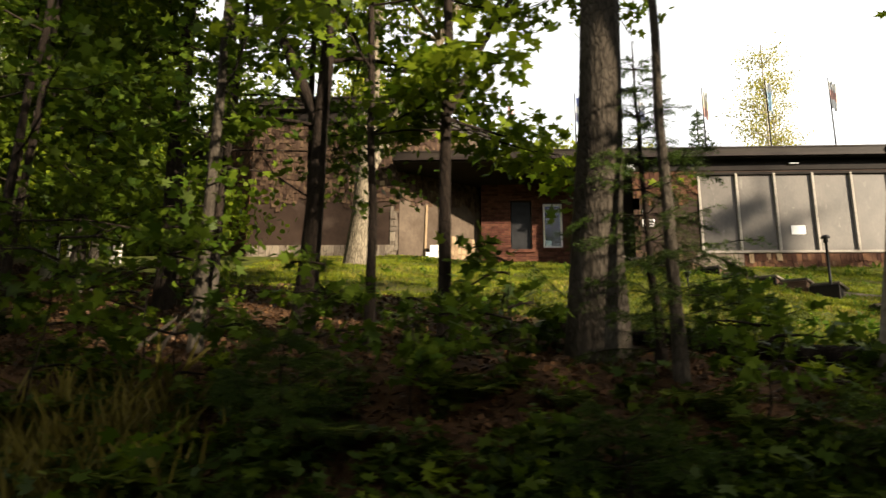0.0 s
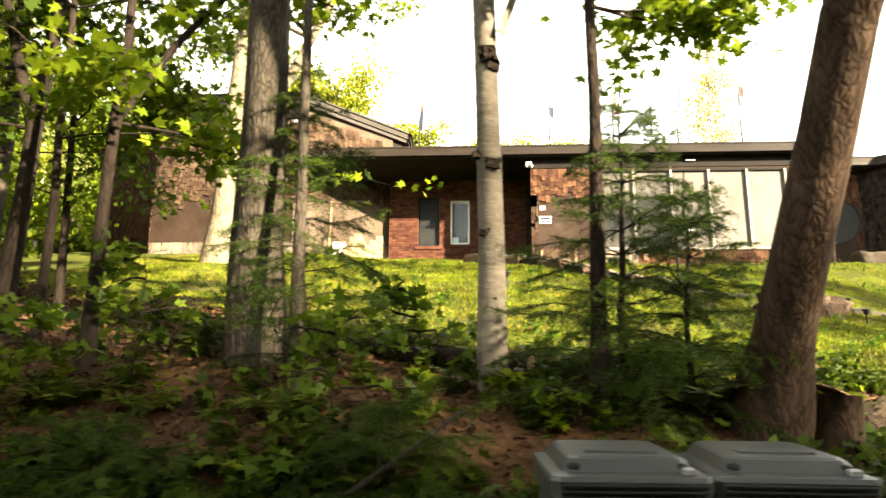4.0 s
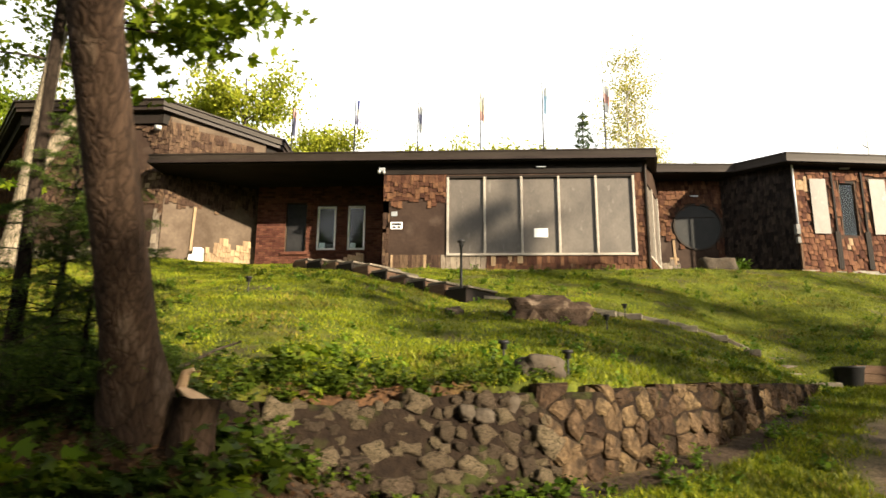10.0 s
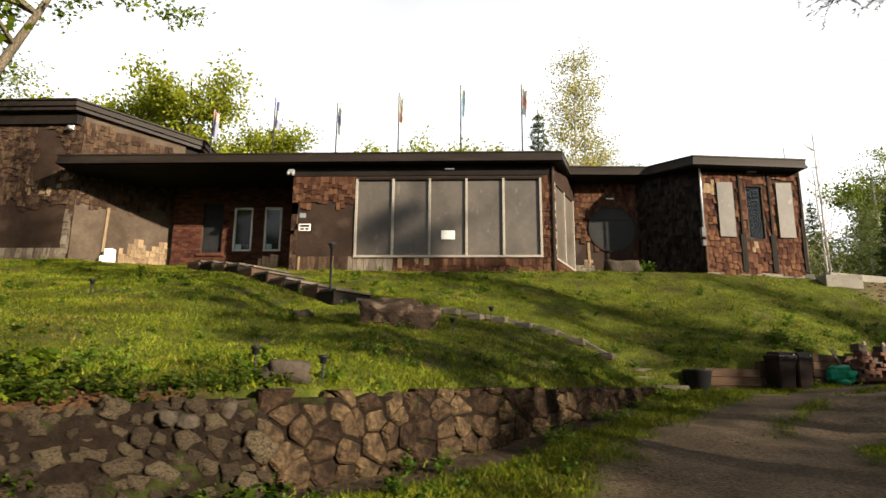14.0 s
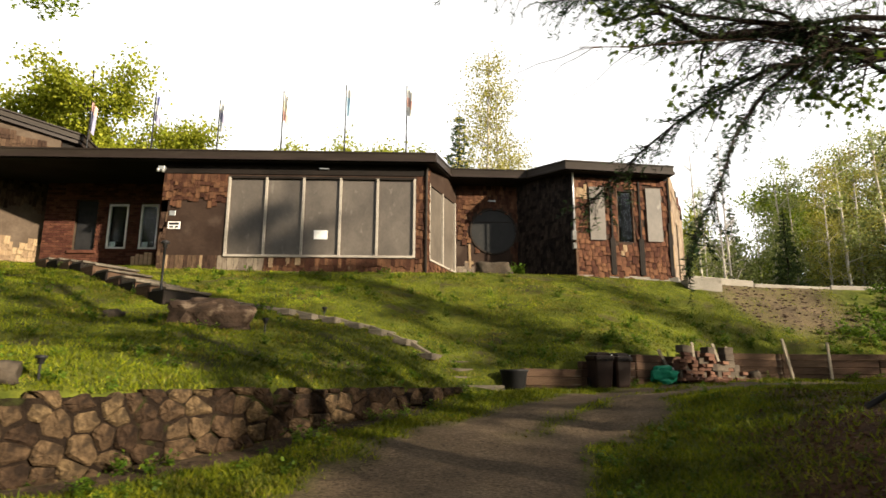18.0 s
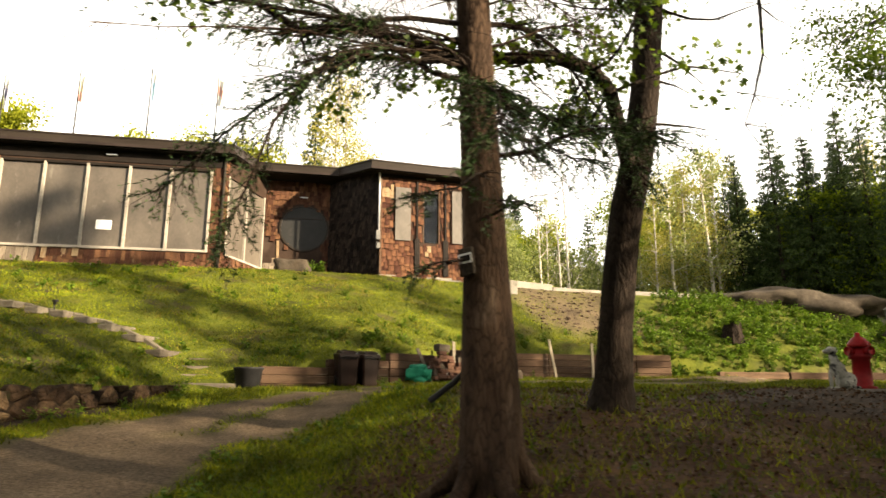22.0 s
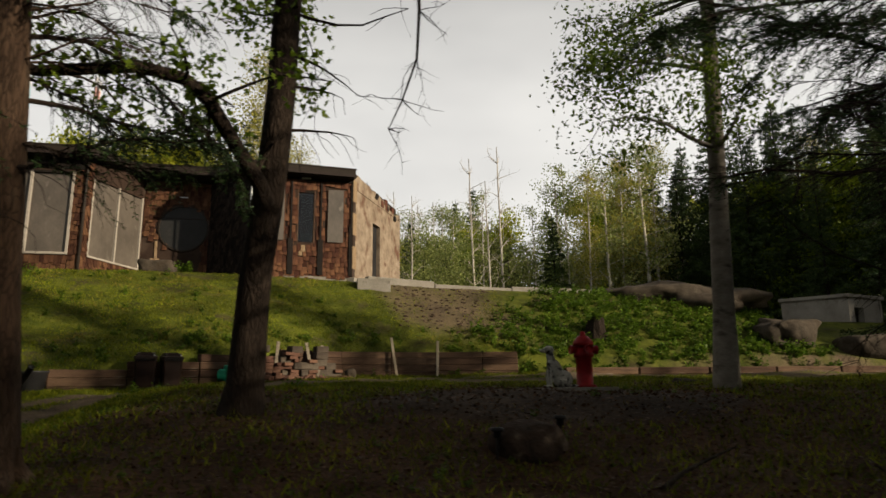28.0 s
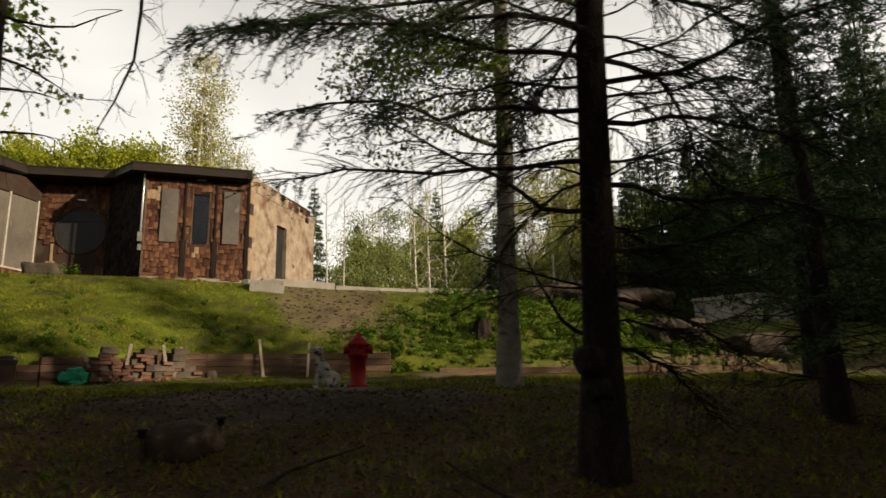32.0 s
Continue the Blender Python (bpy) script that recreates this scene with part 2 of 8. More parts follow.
M_BRICK = mat("red brick", (0.048, 0.018, 0.012), (0.095, 0.038, 0.025), 5.0, 0.85, 0.4, 60, rnd="island", amount=0.4)
M_MORTAR = mat("mortar", (0.038, 0.026, 0.017), (0.080, 0.058, 0.040), 6.0, 0.9, 0.4, 60)
M_PLASTER = mat("broken plaster", (0.120, 0.088, 0.062), (0.270, 0.220, 0.168), 2.6, 0.9, 0.4, 18, c3=(0.098, 0.052, 0.035), c3_scale=1.8, c3_at=0.55)
M_CONCRETE = mat("old concrete", (0.149, 0.136, 0.115), (0.229, 0.214, 0.186), 1.5, 0.9, 0.3, 30, c3=(0.093, 0.081, 0.062), c3_scale=2.2, c3_at=0.6)
M_PAPER = mat("white paper", (0.75, 0.75, 0.73), (0.82, 0.82, 0.80), 3.0, 0.8, 0.0, 10)
M_BLACK = mat("black plastic", (0.012, 0.012, 0.013), (0.024, 0.024, 0.025), 3.0, 0.45, 0.05, 30)
M_GLASS = pane_mat("window glass")
M_ROUND = mat("round window sheet", (0.010, 0.011, 0.011), (0.018, 0.018, 0.018), 1.4, 0.55, 0.05, 9, c3=(0.032, 0.030, 0.028), c3_scale=2.2, c3_at=0.66, spec=0.2)
M_STONE = mat("field stone", (0.020, 0.012, 0.007), (0.108, 0.070, 0.039), 8.0, 0.88, 1.0, 30, rnd="object", amount=0.6, c3=(0.020, 0.013, 0.008), c3_scale=5.5, c3_at=0.49)
M_STONE_DRY = mat("mossy field stone", (0.028, 0.020, 0.013), (0.128, 0.096, 0.064), 9.0, 0.9, 1.0, 34, rnd="object", amount=0.55, c3=(0.022, 0.018, 0.008), c3_scale=6.0, c3_at=0.52)
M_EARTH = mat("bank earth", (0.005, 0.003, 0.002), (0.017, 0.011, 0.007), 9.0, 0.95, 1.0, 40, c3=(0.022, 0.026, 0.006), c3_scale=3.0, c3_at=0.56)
M_ROCK = mat("grey rock", (0.022, 0.018, 0.013), (0.074, 0.060, 0.046), 3.2, 0.9, 0.9, 22, c3=(0.0400, 0.0296, 0.0200), c3_scale=1.8, c3_at=0.58)
M_ROCK_RED = mat("brown rock", (0.016, 0.011, 0.008), (0.062, 0.041, 0.029), 4.0, 0.9, 1.0, 22, c3=(0.130, 0.098, 0.070), c3_scale=4.2, c3_at=0.55)
M_TIMBER = mat("landscape timber", (0.044, 0.026, 0.017), (0.112, 0.070, 0.046), 2.0, 0.85, 0.5, 30, rnd="object", amount=0.3, stretch=(0.8, 0.8, 6), c3=(0.165, 0.135, 0.105), c3_scale=1.7, c3_at=0.66)
M_STEP = mat("grey step timber", (0.088, 0.074, 0.057), (0.165, 0.142, 0.112), 2.0, 0.85, 0.5, 30, rnd="object", amount=0.25, stretch=(0.8, 6, 6))
M_BLOCK = mat("concrete block", (0.034, 0.027, 0.021), (0.090, 0.074, 0.058), 3.0, 0.9, 0.5, 50, rnd="object", amount=0.35)
M_BLOCK_RED = mat("brick block", (0.070, 0.035, 0.024), (0.125, 0.068, 0.048), 3.0, 0.9, 0.5, 50, rnd="object", amount=0.3)
M_BIN = mat("grey bin plastic", (0.028, 0.030, 0.031), (0.042, 0.044, 0.045), 2.0, 0.42, 0.06, 60, c3=(0.15, 0.15, 0.14), c3_scale=3.0, c3_at=0.64, spec=0.4)
M_BIN_BROWN = mat("brown bin plastic", (0.012, 0.007, 0.006), (0.024, 0.014, 0.011), 2.0, 0.45, 0.06, 40)
M_RED = mat("red paint", (0.150, 0.006, 0.008), (0.235, 0.013, 0.014), 3.0, 0.45, 0.1, 25)
M_GREEN_BAG = mat("green plastic sheet", (0.010, 0.15, 0.085), (0.022, 0.27, 0.16), 3.0, 0.35, 0.6, 9)
M_WOOD_RAW = mat("sawn wood", (0.30, 0.19, 0.11), (0.46, 0.32, 0.20), 3.0, 0.8, 0.3, 30, stretch=(1, 1, 5))
M_STAKE = mat("pale stake", (0.272, 0.224, 0.160), (0.416, 0.360, 0.280), 3.0, 0.8, 0.3, 30, stretch=(4, 4, 0.6))
M_METER = mat("weathered grey paint", (0.10, 0.10, 0.098), (0.17, 0.17, 0.165), 3.0, 0.6, 0.1, 20)
M_METAL = mat("galvanised metal", (0.30, 0.31, 0.31), (0.42, 0.43, 0.43), 3.0, 0.4, 0.1, 20, metal=0.7)
M_BARK = mat("brown bark", (0.020, 0.012, 0.008), (0.062, 0.039, 0.025), 5.0, 0.95, 1.0, 16, stretch=(1, 1, 0.3), c3=(0.095, 0.068, 0.047), c3_scale=5.0, c3_at=0.6)
M_BARK_GREY = mat("grey bark", (0.025, 0.020, 0.015), (0.062, 0.051, 0.039), 5.0, 0.95, 0.8, 18, stretch=(1, 1, 0.3), c3=(0.088, 0.078, 0.062), c3_scale=2.0, c3_at=0.6)
M_BARK_DARK = mat("dark bark", (0.010, 0.007, 0.005), (0.028, 0.020, 0.015), 6.0, 0.95, 1.0, 18, stretch=(1, 1, 0.3))
M_BARK_PALE = mat("pale maple bark", (0.105, 0.085, 0.058), (0.220, 0.186, 0.135), 3.0, 0.9, 0.6, 18, stretch=(1, 1, 0.4), c3=(0.075, 0.060, 0.041), c3_scale=2.0, c3_at=0.6)
M_BIRCH_OLD = mat("grey birch bark", (0.085, 0.074, 0.058), (0.150, 0.134, 0.110), 4.0, 0.8, 0.5, 14, stretch=(1, 1, 2.0), c3=(0.035, 0.028, 0.021), c3_scale=3.0, c3_at=0.56)
M_BIRCH = mat("white birch bark", (0.080, 0.066, 0.050), (0.165, 0.143, 0.115), 3.0, 0.75, 0.5, 14, stretch=(1, 1, 2.5), c3=(0.0296, 0.0232, 0.0184), c3_scale=3.2, c3_at=0.62)
for bark_m, sc in ((M_BARK, 22.0), (M_BARK_GREY, 26.0), (M_BARK_DARK, 24.0), (M_BARK_PALE, 18.0)):
    furrow(bark_m, sc)
M_BARK_FAR = mat("far pale bark", (0.28, 0.25, 0.21), (0.44, 0.41, 0.36), 2.0, 0.9, 0.0, 10)
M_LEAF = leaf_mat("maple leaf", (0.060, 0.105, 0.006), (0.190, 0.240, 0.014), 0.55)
# darker copy of the maple leaf, with the wood's shade put into the colour
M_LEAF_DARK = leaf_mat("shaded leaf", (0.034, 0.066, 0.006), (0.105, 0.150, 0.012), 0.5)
# darkest copy: shade on undergrowth and bank is put into the leaf colour
M_LEAF_LOW = leaf_mat("shaded low seedling leaf", (0.020, 0.040, 0.005), (0.075, 0.105, 0.010), 0.4)
M_LEAF_YELLOW = leaf_mat("yellow-green leaf", (0.16, 0.20, 0.016), (0.36, 0.37, 0.038), 0.55)
M_LEAF_PALE = leaf_mat("pale birch leaf", (0.12, 0.155, 0.045), (0.29, 0.32, 0.11), 0.55)
M_LEAF_BIRCH = leaf_mat("yellowing birch leaf", (0.20, 0.20, 0.035), (0.42, 0.38, 0.085), 0.55)
M_NEEDLE = leaf_mat("spruce needles", (0.014, 0.034, 0.012), (0.036, 0.066, 0.018), 0.15)
M_NEEDLE_YOUNG = leaf_mat("young fir needles", (0.015, 0.036, 0.006), (0.066, 0.096, 0.013), 0.35)
M_NEEDLE_FAR = leaf_mat("woodland spruce needles", (0.022, 0.042, 0.014), (0.058, 0.085, 0.022), 0.15)
M_HERB = leaf_mat("herb leaf", (0.034, 0.078, 0.007), (0.115, 0.180, 0.018), 0.4)
M_DOCK = leaf_mat("dock leaf", (0.020, 0.044, 0.005), (0.070, 0.115, 0.011), 0.4)
M_FERN = leaf_mat("fern frond", (0.035, 0.075, 0.010), (0.15, 0.17, 0.025), 0.4)
M_GRASS = leaf_mat("grass blade", (0.038, 0.070, 0.004), (0.200, 0.212, 0.012), 0.35, 0.6)
M_GRASS_DRY = leaf_mat("yellowed grass blade", (0.075, 0.060, 0.012), (0.235, 0.190, 0.040), 0.3, 0.5)
M_LITTER = leaf_mat("fallen leaf", (0.024, 0.013, 0.007), (0.108, 0.056, 0.026), 0.1)
M_TWIG = mat("dead twig", (0.050, 0.040, 0.032), (0.11, 0.09, 0.07), 6.0, 0.9, 0.0, 20)


# ---- mesh tools ----
class Acc:
    """Gathers vertices and faces, then becomes one mesh."""

    def __init__(self):
        self.v, self.f, self.n = [], [], 0

    def add(self, verts, faces):
        verts = np.asarray(verts, float).reshape(-1, 3)
        groups = {}
        for fc in ([faces] if isinstance(faces, np.ndarray) else [faces]):
            if isinstance(fc, np.ndarray):
                self.f.append(fc + self.n)
            else:
                for one in fc:
                    groups.setdefault(len(one), []).append(one)
        for some in groups.values():
            self.f.append(np.array(some, int) + self.n)
        self.v.append(verts)
        self.n += len(verts)
        return self

    def mesh(self, name, material, smooth=False):
        me = bpy.data.meshes.new(name)
        if not self.v:
            return me
        v = np.concatenate(self.v)
        loops = np.concatenate([f.ravel() for f in self.f])
        sizes = np.concatenate([np.full(len(f), f.shape[1]) for f in self.f])
        me.vertices.add(len(v))
        me.vertices.foreach_set("co", v.ravel())
        me.loops.add(len(loops))
        me.loops.foreach_set("vertex_index", loops)
        me.polygons.add(len(sizes))
        me.polygons.foreach_set("loop_start", np.r_[0, np.cumsum(sizes)[:-1]])
        me.polygons.foreach_set("use_smooth", np.full(len(sizes), bool(smooth)))
        me.materials.append(material)
        me.update(calc_edges=True)
        me.validate()
        return me


def part(name, acc, material, parent=None, label="", smooth=False, m=None):
    ob = new(name, acc.mesh(name, material, smooth) if isinstance(acc, Acc) else acc)
    if parent:
        ob.parent = parent
    if m is not None:
        ob.matrix_basis = m
    return tagged(ob, label)


def thing(name, label, category, place=(0, 0, 0), group="", kind=""):
    ob = new(name)
    ob.empty_display_size = 0.2
    ob.location = place
    return tagged(ob, label, category, group, kind)


def _box_faces():
    idx = lambda sx, sy, sz, a: ((sx * 2 + sy) * 2 + sz) * 3 + a
    faces = []
    c = [(0, 0), (1, 0), (1, 1), (0, 1)]
    for s in (0, 1):
        faces.append([idx(s, p, q, 0) for p, q in c])
        faces.append([idx(p, s, q, 1) for p, q in c])
        faces.append([idx(p, q, s, 2) for p, q in c])
    for p in (0, 1):
        for q in (0, 1):
            faces.append([idx(p, q, 0, 0), idx(p, q, 1, 0), idx(p, q, 1, 1), idx(p, q, 0, 1)])
            faces.append([idx(p, 0, q, 0), idx(p, 1, q, 0), idx(p, 1, q, 2), idx(p, 0, q, 2)])
            faces.append([idx(0, p, q, 1), idx(1, p, q, 1), idx(1, p, q, 2), idx(0, p, q, 2)])
            for r in (0, 1):
                faces.append([idx(p, q, r, 0), idx(p, q, r, 1), idx(p, q, r, 2)])
    return faces


def _box_verts(x0, x1, y0, y1, z0, z1, b):
    v = []
    for sx in (0, 1):
        for sy in (0, 1):
            for sz in (0, 1):
                x, y, z = (x0, x1)[sx], (y0, y1)[sy], (z0, z1)[sz]
                ix, iy, iz = x + (b, -b)[sx], y + (b, -b)[sy], z + (b, -b)[sz]
                v += [(x, iy, iz), (ix, y, iz), (ix, iy, z)]
    return np.array(v)


def _oriented():
    v, out = _box_verts(-1, 1, -1, 1, -1, 1, 0.2), []
    for fc in _box_faces():
        a, b, c = v[fc[0]], v[fc[1]], v[fc[2]]
        out.append(fc if np.cross(b - a, c - a) @ v[fc].mean(0) > 0 else fc[::-1])
    return out


BOX_FACES = _oriented()


def box(acc, x0, x1, y0, y1, z0, z1, b=0.006, m=None):
    """A box with chamfered edges."""
    b = min(b, 0.45 * min(abs(x1 - x0), abs(y1 - y0), abs(z1 - z0)))
    v = _box_verts(x0, x1, y0, y1, z0, z1, b)
    if m is not None:
        a = np.array(m)
        v = v @ a[:3, :3].T + a[:3, 3]
    return acc.add(v, BOX_FACES)


def boxed(*a, **k):
    return box(Acc(), *a, **k)


def tube(acc, pts, radii, sides=8, cap=True, wobble=0.0):
    """A round bar along points, with a radius at each."""
    pts = np.asarray(pts, float)
    radii = np.broadcast_to(np.asarray(radii, float), len(pts))
    d = np.gradient(pts, axis=0)
    d /= np.linalg.norm(d, axis=1, keepdims=True) + 1e-9
    ref = np.array([0.0, 0.0, 1.0]) if abs(d[:, 2]).mean() < 0.8 else np.array([1.0, 0.0, 0.0])
    a = np.cross(d, ref)
    a /= np.linalg.norm(a, axis=1, keepdims=True) + 1e-9
    b = np.cross(d, a)
    t = np.linspace(0, 2 * math.pi, sides, endpoint=False)
    r = radii[:, None] * (1 + (np.random.uniform(-wobble, wobble, (len(pts), sides)) if wobble else 0))
    v = pts[:, None] + r[..., None] * (a[:, None] * np.cos(t)[None, :, None] + b[:, None] * np.sin(t)[None, :, None])
    i, j = np.meshgrid(np.arange(len(pts) - 1), np.arange(sides), indexing="ij")
    k = (j + 1) % sides
    quads = np.stack([i * sides + j, (i + 1) * sides + j, (i + 1) * sides + k, i * sides + k], -1).reshape(-1, 4)[:, ::-1]
    acc.add(v.reshape(-1, 3), quads)
    if cap:
        n = len(pts)
        acc.f.append(np.array([np.arange(sides)]) + acc.n - n * sides)
        acc.f.append(np.array([np.arange(sides)[::-1]]) + acc.n - sides)
    return acc


def lathe(acc, profile, sides=20, at=(0, 0, 0)):
    """A turned body from (radius, height) pairs."""
    p = np.array(profile, float)
    t = np.linspace(0, 2 * math.pi, sides, endpoint=False)
    v = np.stack([p[:, :1] * np.cos(t), p[:, :1] * np.sin(t), np.repeat(p[:, 1:], sides, 1)], -1) + np.array(at)
    i, j = np.meshgrid(np.arange(len(p) - 1), np.arange(sides), indexing="ij")
    k = (j + 1) % sides
    acc.add(v.reshape(-1, 3), np.stack([i * sides + j, i * sides + k, (i + 1) * sides + k, (i + 1) * sides + j], -1).reshape(-1, 4))
    acc.f.append(np.array([np.arange(sides)[::-1]]) + acc.n - len(p) * sides)
    acc.f.append(np.array([np.arange(sides)]) + acc.n - sides)
    return acc


def stone_mesh(name, size, seed, material, level=2, rough=0.35, square=0.6):
    """A rounded, knobbly stone of the given half sizes."""
    bm = bmesh.new()
    bmesh.ops.create_icosphere(bm, subdivisions=level, radius=1.0)
    for v in bm.verts:
        c = v.co.copy()
        box_c = Vector([math.copysign(abs(q) ** square, q) for q in c]) * (0.8 + 0.5 * max(0.0, square - 0.6))
        d = 1 + rough * noise.noise(c * 1.3 + Vector((seed * 7.1, seed * 3.3, seed))) + rough * 0.4 * noise.noise(c * 3.7 + Vector((seed, 5, seed)))
        v.co = Vector([q * s for q, s in zip(box_c * d, size)])
    me = bpy.data.meshes.new(name)
    bm.to_mesh(me)
    bm.free()
    me.materials.append(material)
    me.polygons.foreach_set("use_smooth", np.full(len(me.polygons), level > 2))
    return me


def wall_frame(a, b):
    """Local axes of an upright wall from plan point a to b: along, outwards, up."""
    a, b = Vector((*a, 0)), Vector((*b, 0))
    d = (b - a).normalized()
    n = Vector((d.y, -d.x, 0))
    m = Matrix.Identity(4)
    m.col[0], m.col[1], m.col[2], m.col[3] = (*d, 0), (*(-n), 0), (0, 0, 1, 0), (*a, 1)
    return m, (b - a).length


def wall_with_holes(a, b, z0, z1, holes=(), thick=0.18):
    """One closed wall from a to b with openings that go right through it."""
    m, length = wall_frame(a, b)
    us = sorted({0.0, length, *[h[0] for h in holes], *[h[1] for h in holes]})
    zs = sorted({z0, z1, *[h[2] for h in holes], *[h[3] for h in holes]})
    nu, nz = len(us), len(zs)
    mm = np.array(m)
    v = np.array([(u, d, z) for d in (0.0, thick) for u in us for z in zs]) @ mm[:3, :3].T + mm[:3, 3]
    ix = lambda d, i, j: (d * nu + i) * nz + j

    def solid(i, j):
        if not (0 <= i < nu - 1 and 0 <= j < nz - 1):
            return False
        u, z = (us[i] + us[i + 1]) / 2, (zs[j] + zs[j + 1]) / 2
        return not any(h[0] < u < h[1] and h[2] < z < h[3] for h in holes)

    f = []
    for i in range(nu - 1):
        for j in range(nz - 1):
            if not solid(i, j):
                continue
            f.append([ix(0, i, j), ix(0, i + 1, j), ix(0, i + 1, j + 1), ix(0, i, j + 1)])
            f.append([ix(1, i, j), ix(1, i, j + 1), ix(1, i + 1, j + 1), ix(1, i + 1, j)])
            if not solid(i - 1, j):
                f.append([ix(0, i, j), ix(0, i, j + 1), ix(1, i, j + 1), ix(1, i, j)])
            if not solid(i + 1, j):
                f.append([ix(0, i + 1, j), ix(1, i + 1, j), ix(1, i + 1, j + 1), ix(0, i + 1, j + 1)])
            if not solid(i, j - 1):
                f.append([ix(0, i, j), ix(1, i, j), ix(1, i + 1, j), ix(0, i + 1, j)])
            if not solid(i, j + 1):
                f.append([ix(0, i, j + 1), ix(0, i + 1, j + 1), ix(1, i + 1, j + 1), ix(1, i, j + 1)])
    return Acc().add(v, f)
# ---- ground ----
def lerp_table(table):
    xs, ys = np.array([p[0] for p in table], float), np.array([p[1] for p in table], float)
    return lambda x: np.interp(x, xs, ys)


# the line of the retaining walls, the level at its head, the house line and the level there
RETAIN = lerp_table([(-60, 4.4), (-6, 4.7), (1.2, 5.0), (2.2, 5.35), (3.9, 6.3), (6.3, 8.4), (8.6, 11.3), (9.7, 12.3), (12, 13.3), (15, 15.3), (17.3, 15.6), (19.4, 15.4), (24, 15.3), (60, 16)])
HEAD = lerp_table([(-60, 1.3), (0.5, 1.35), (2.2, 1.25), (3.0, 1.36), (8.6, 1.47), (9.7, 1.8), (12, 2.2), (19.4, 2.25), (21, 2.0), (26, 2.1), (60, 2.2)])
HOUSE_Y = lerp_table([(-60, 19), (-6.5, 19), (-4, 20.3), (0.3, 20.3), (0.5, 18.3), (8, 18.3), (9, 18.4), (11, 18.7), (12.4, 19.0), (15.5, 19.3), (18, 19.3), (26, 19.0), (60, 21)])
HOUSE_Z = lerp_table([(-60, 5.5), (-6.5, 5.22), (-4, 5.28), (0.3, 5.2), (0.5, 4.74), (8, 4.72), (9, 4.76), (11, 4.80), (12.4, 4.80), (15.5, 4.70), (18, 4.55), (26, 4.35), (30, 3.6), (60, 3.6)])
LOW_LEFT = lerp_table([(-60, -0.3), (-8, -0.1), (-2.5, 0.0), (1.8, 0.02), (2.8, 0.28), (3.6, 0.62), (4.6, 1.2), (5.2, 1.4), (60, 2)])
LOW_MID = lerp_table([(-60, -0.3), (-8, -0.1), (-2.5, 0.0), (1.5, 0.03), (3.5, 0.20), (5, 0.38), (6.3, 0.52), (8, 0.86), (9, 1.06), (11.5, 1.43), (14, 1.66), (16, 1.8), (60, 2.4)])
LOW_RIGHT = lerp_table([(-60, -0.3), (-8, -0.1), (-2.5, 0.0), (0.5, 0.05), (2.5, 0.32), (4.8, 0.84), (6.3, 1.28), (7.8, 1.41), (11, 1.48), (14, 1.66), (16, 1.85), (60, 2.4)])


def smooth01(t):
    t = np.clip(t, 0, 1)
    return t * t * (3 - 2 * t)


def bumps(x, y):
    return (0.05 * np.sin(x * 0.9 + 1.3 * np.sin(y * 0.7)) * np.sin(y * 1.1 + 0.6) + 0.025 * np.sin(x * 2.3 + 1.0) * np.sin(y * 2.7 + x * 0.4)
            + 0.012 * np.sin(x * 5.9 + y * 2.1) * np.sin(y * 6.3 - x))


def ground_z(x, y):
    """Height of the land at plan places."""
    x, y = np.asarray(x, float), np.asarray(y, float)
    a, b = smooth01((x - 0.8) / 2.2), smooth01((x - 10.0) / 3.0)
    low = (LOW_LEFT(y) * (1 - a) + LOW_MID(y) * a) * (1 - b) + LOW_RIGHT(y) * b
    r, hy = RETAIN(x), HOUSE_Y(x)
    s = np.clip((y - r) / (hy - r), 0, 1)
    rise = s + (0.05 - 0.10 * smooth01((x - 0.0) / 3.0) + 0.06 * smooth01((x - 9.5) / 2.0)) * np.sin(math.pi * s)
    high = HEAD(x) + (HOUSE_Z(x) - HEAD(x)) * rise
    up = smooth01((y - r + 0.06) / 0.16)
    far = np.clip((y - 30) / 150, 0, 1)
    z = low * (1 - up) + high * up
    flat = np.where((y > hy - 0.3) | (y < 1.0), 0.15, 1.0)
    return z + bumps(x, y) * flat * np.where(y < -3, 0.2, 1) - far * 6 * 0 + 0.0


DRIVE = [(7.0, -1.0), (7.15, 2.0), (7.5, 4.6), (8.6, 7.6), (10.7, 10.2), (13.4, 12.3), (17.0, 13.6), (24.0, 14.3), (34.0, 14.6), (60.0, 15.0)]
DRIVE_HALF = lerp_table([(0, 2.3), (2, 2.1), (5, 1.8), (8, 1.6), (12, 1.5), (60, 1.4)])
_dx = np.array(DRIVE)
_seg_a, _seg_d = _dx[:-1], np.diff(_dx, axis=0)


def drive_distance(x, y):
    p = np.stack([np.asarray(x, float).ravel(), np.asarray(y, float).ravel()], -1)[:, None]
    t = np.clip(((p - _seg_a) * _seg_d).sum(-1) / (_seg_d**2).sum(-1), 0, 1)
    return np.linalg.norm(p - _seg_a - t[..., None] * _seg_d, axis=-1).min(1).reshape(np.shape(x))


def value_noise(x, y, seed=0.0):
    return (np.sin(x * 1.7 + seed + 2.1 * np.sin(y * 0.9 + seed)) * np.sin(y * 1.5 + seed * 2 + 1.7 * np.sin(x * 1.1)) + 0.5 * np.sin(x * 4.1 + y * 3.3 + seed) * np.sin(y * 4.7 - x * 2.2)) * 0.5


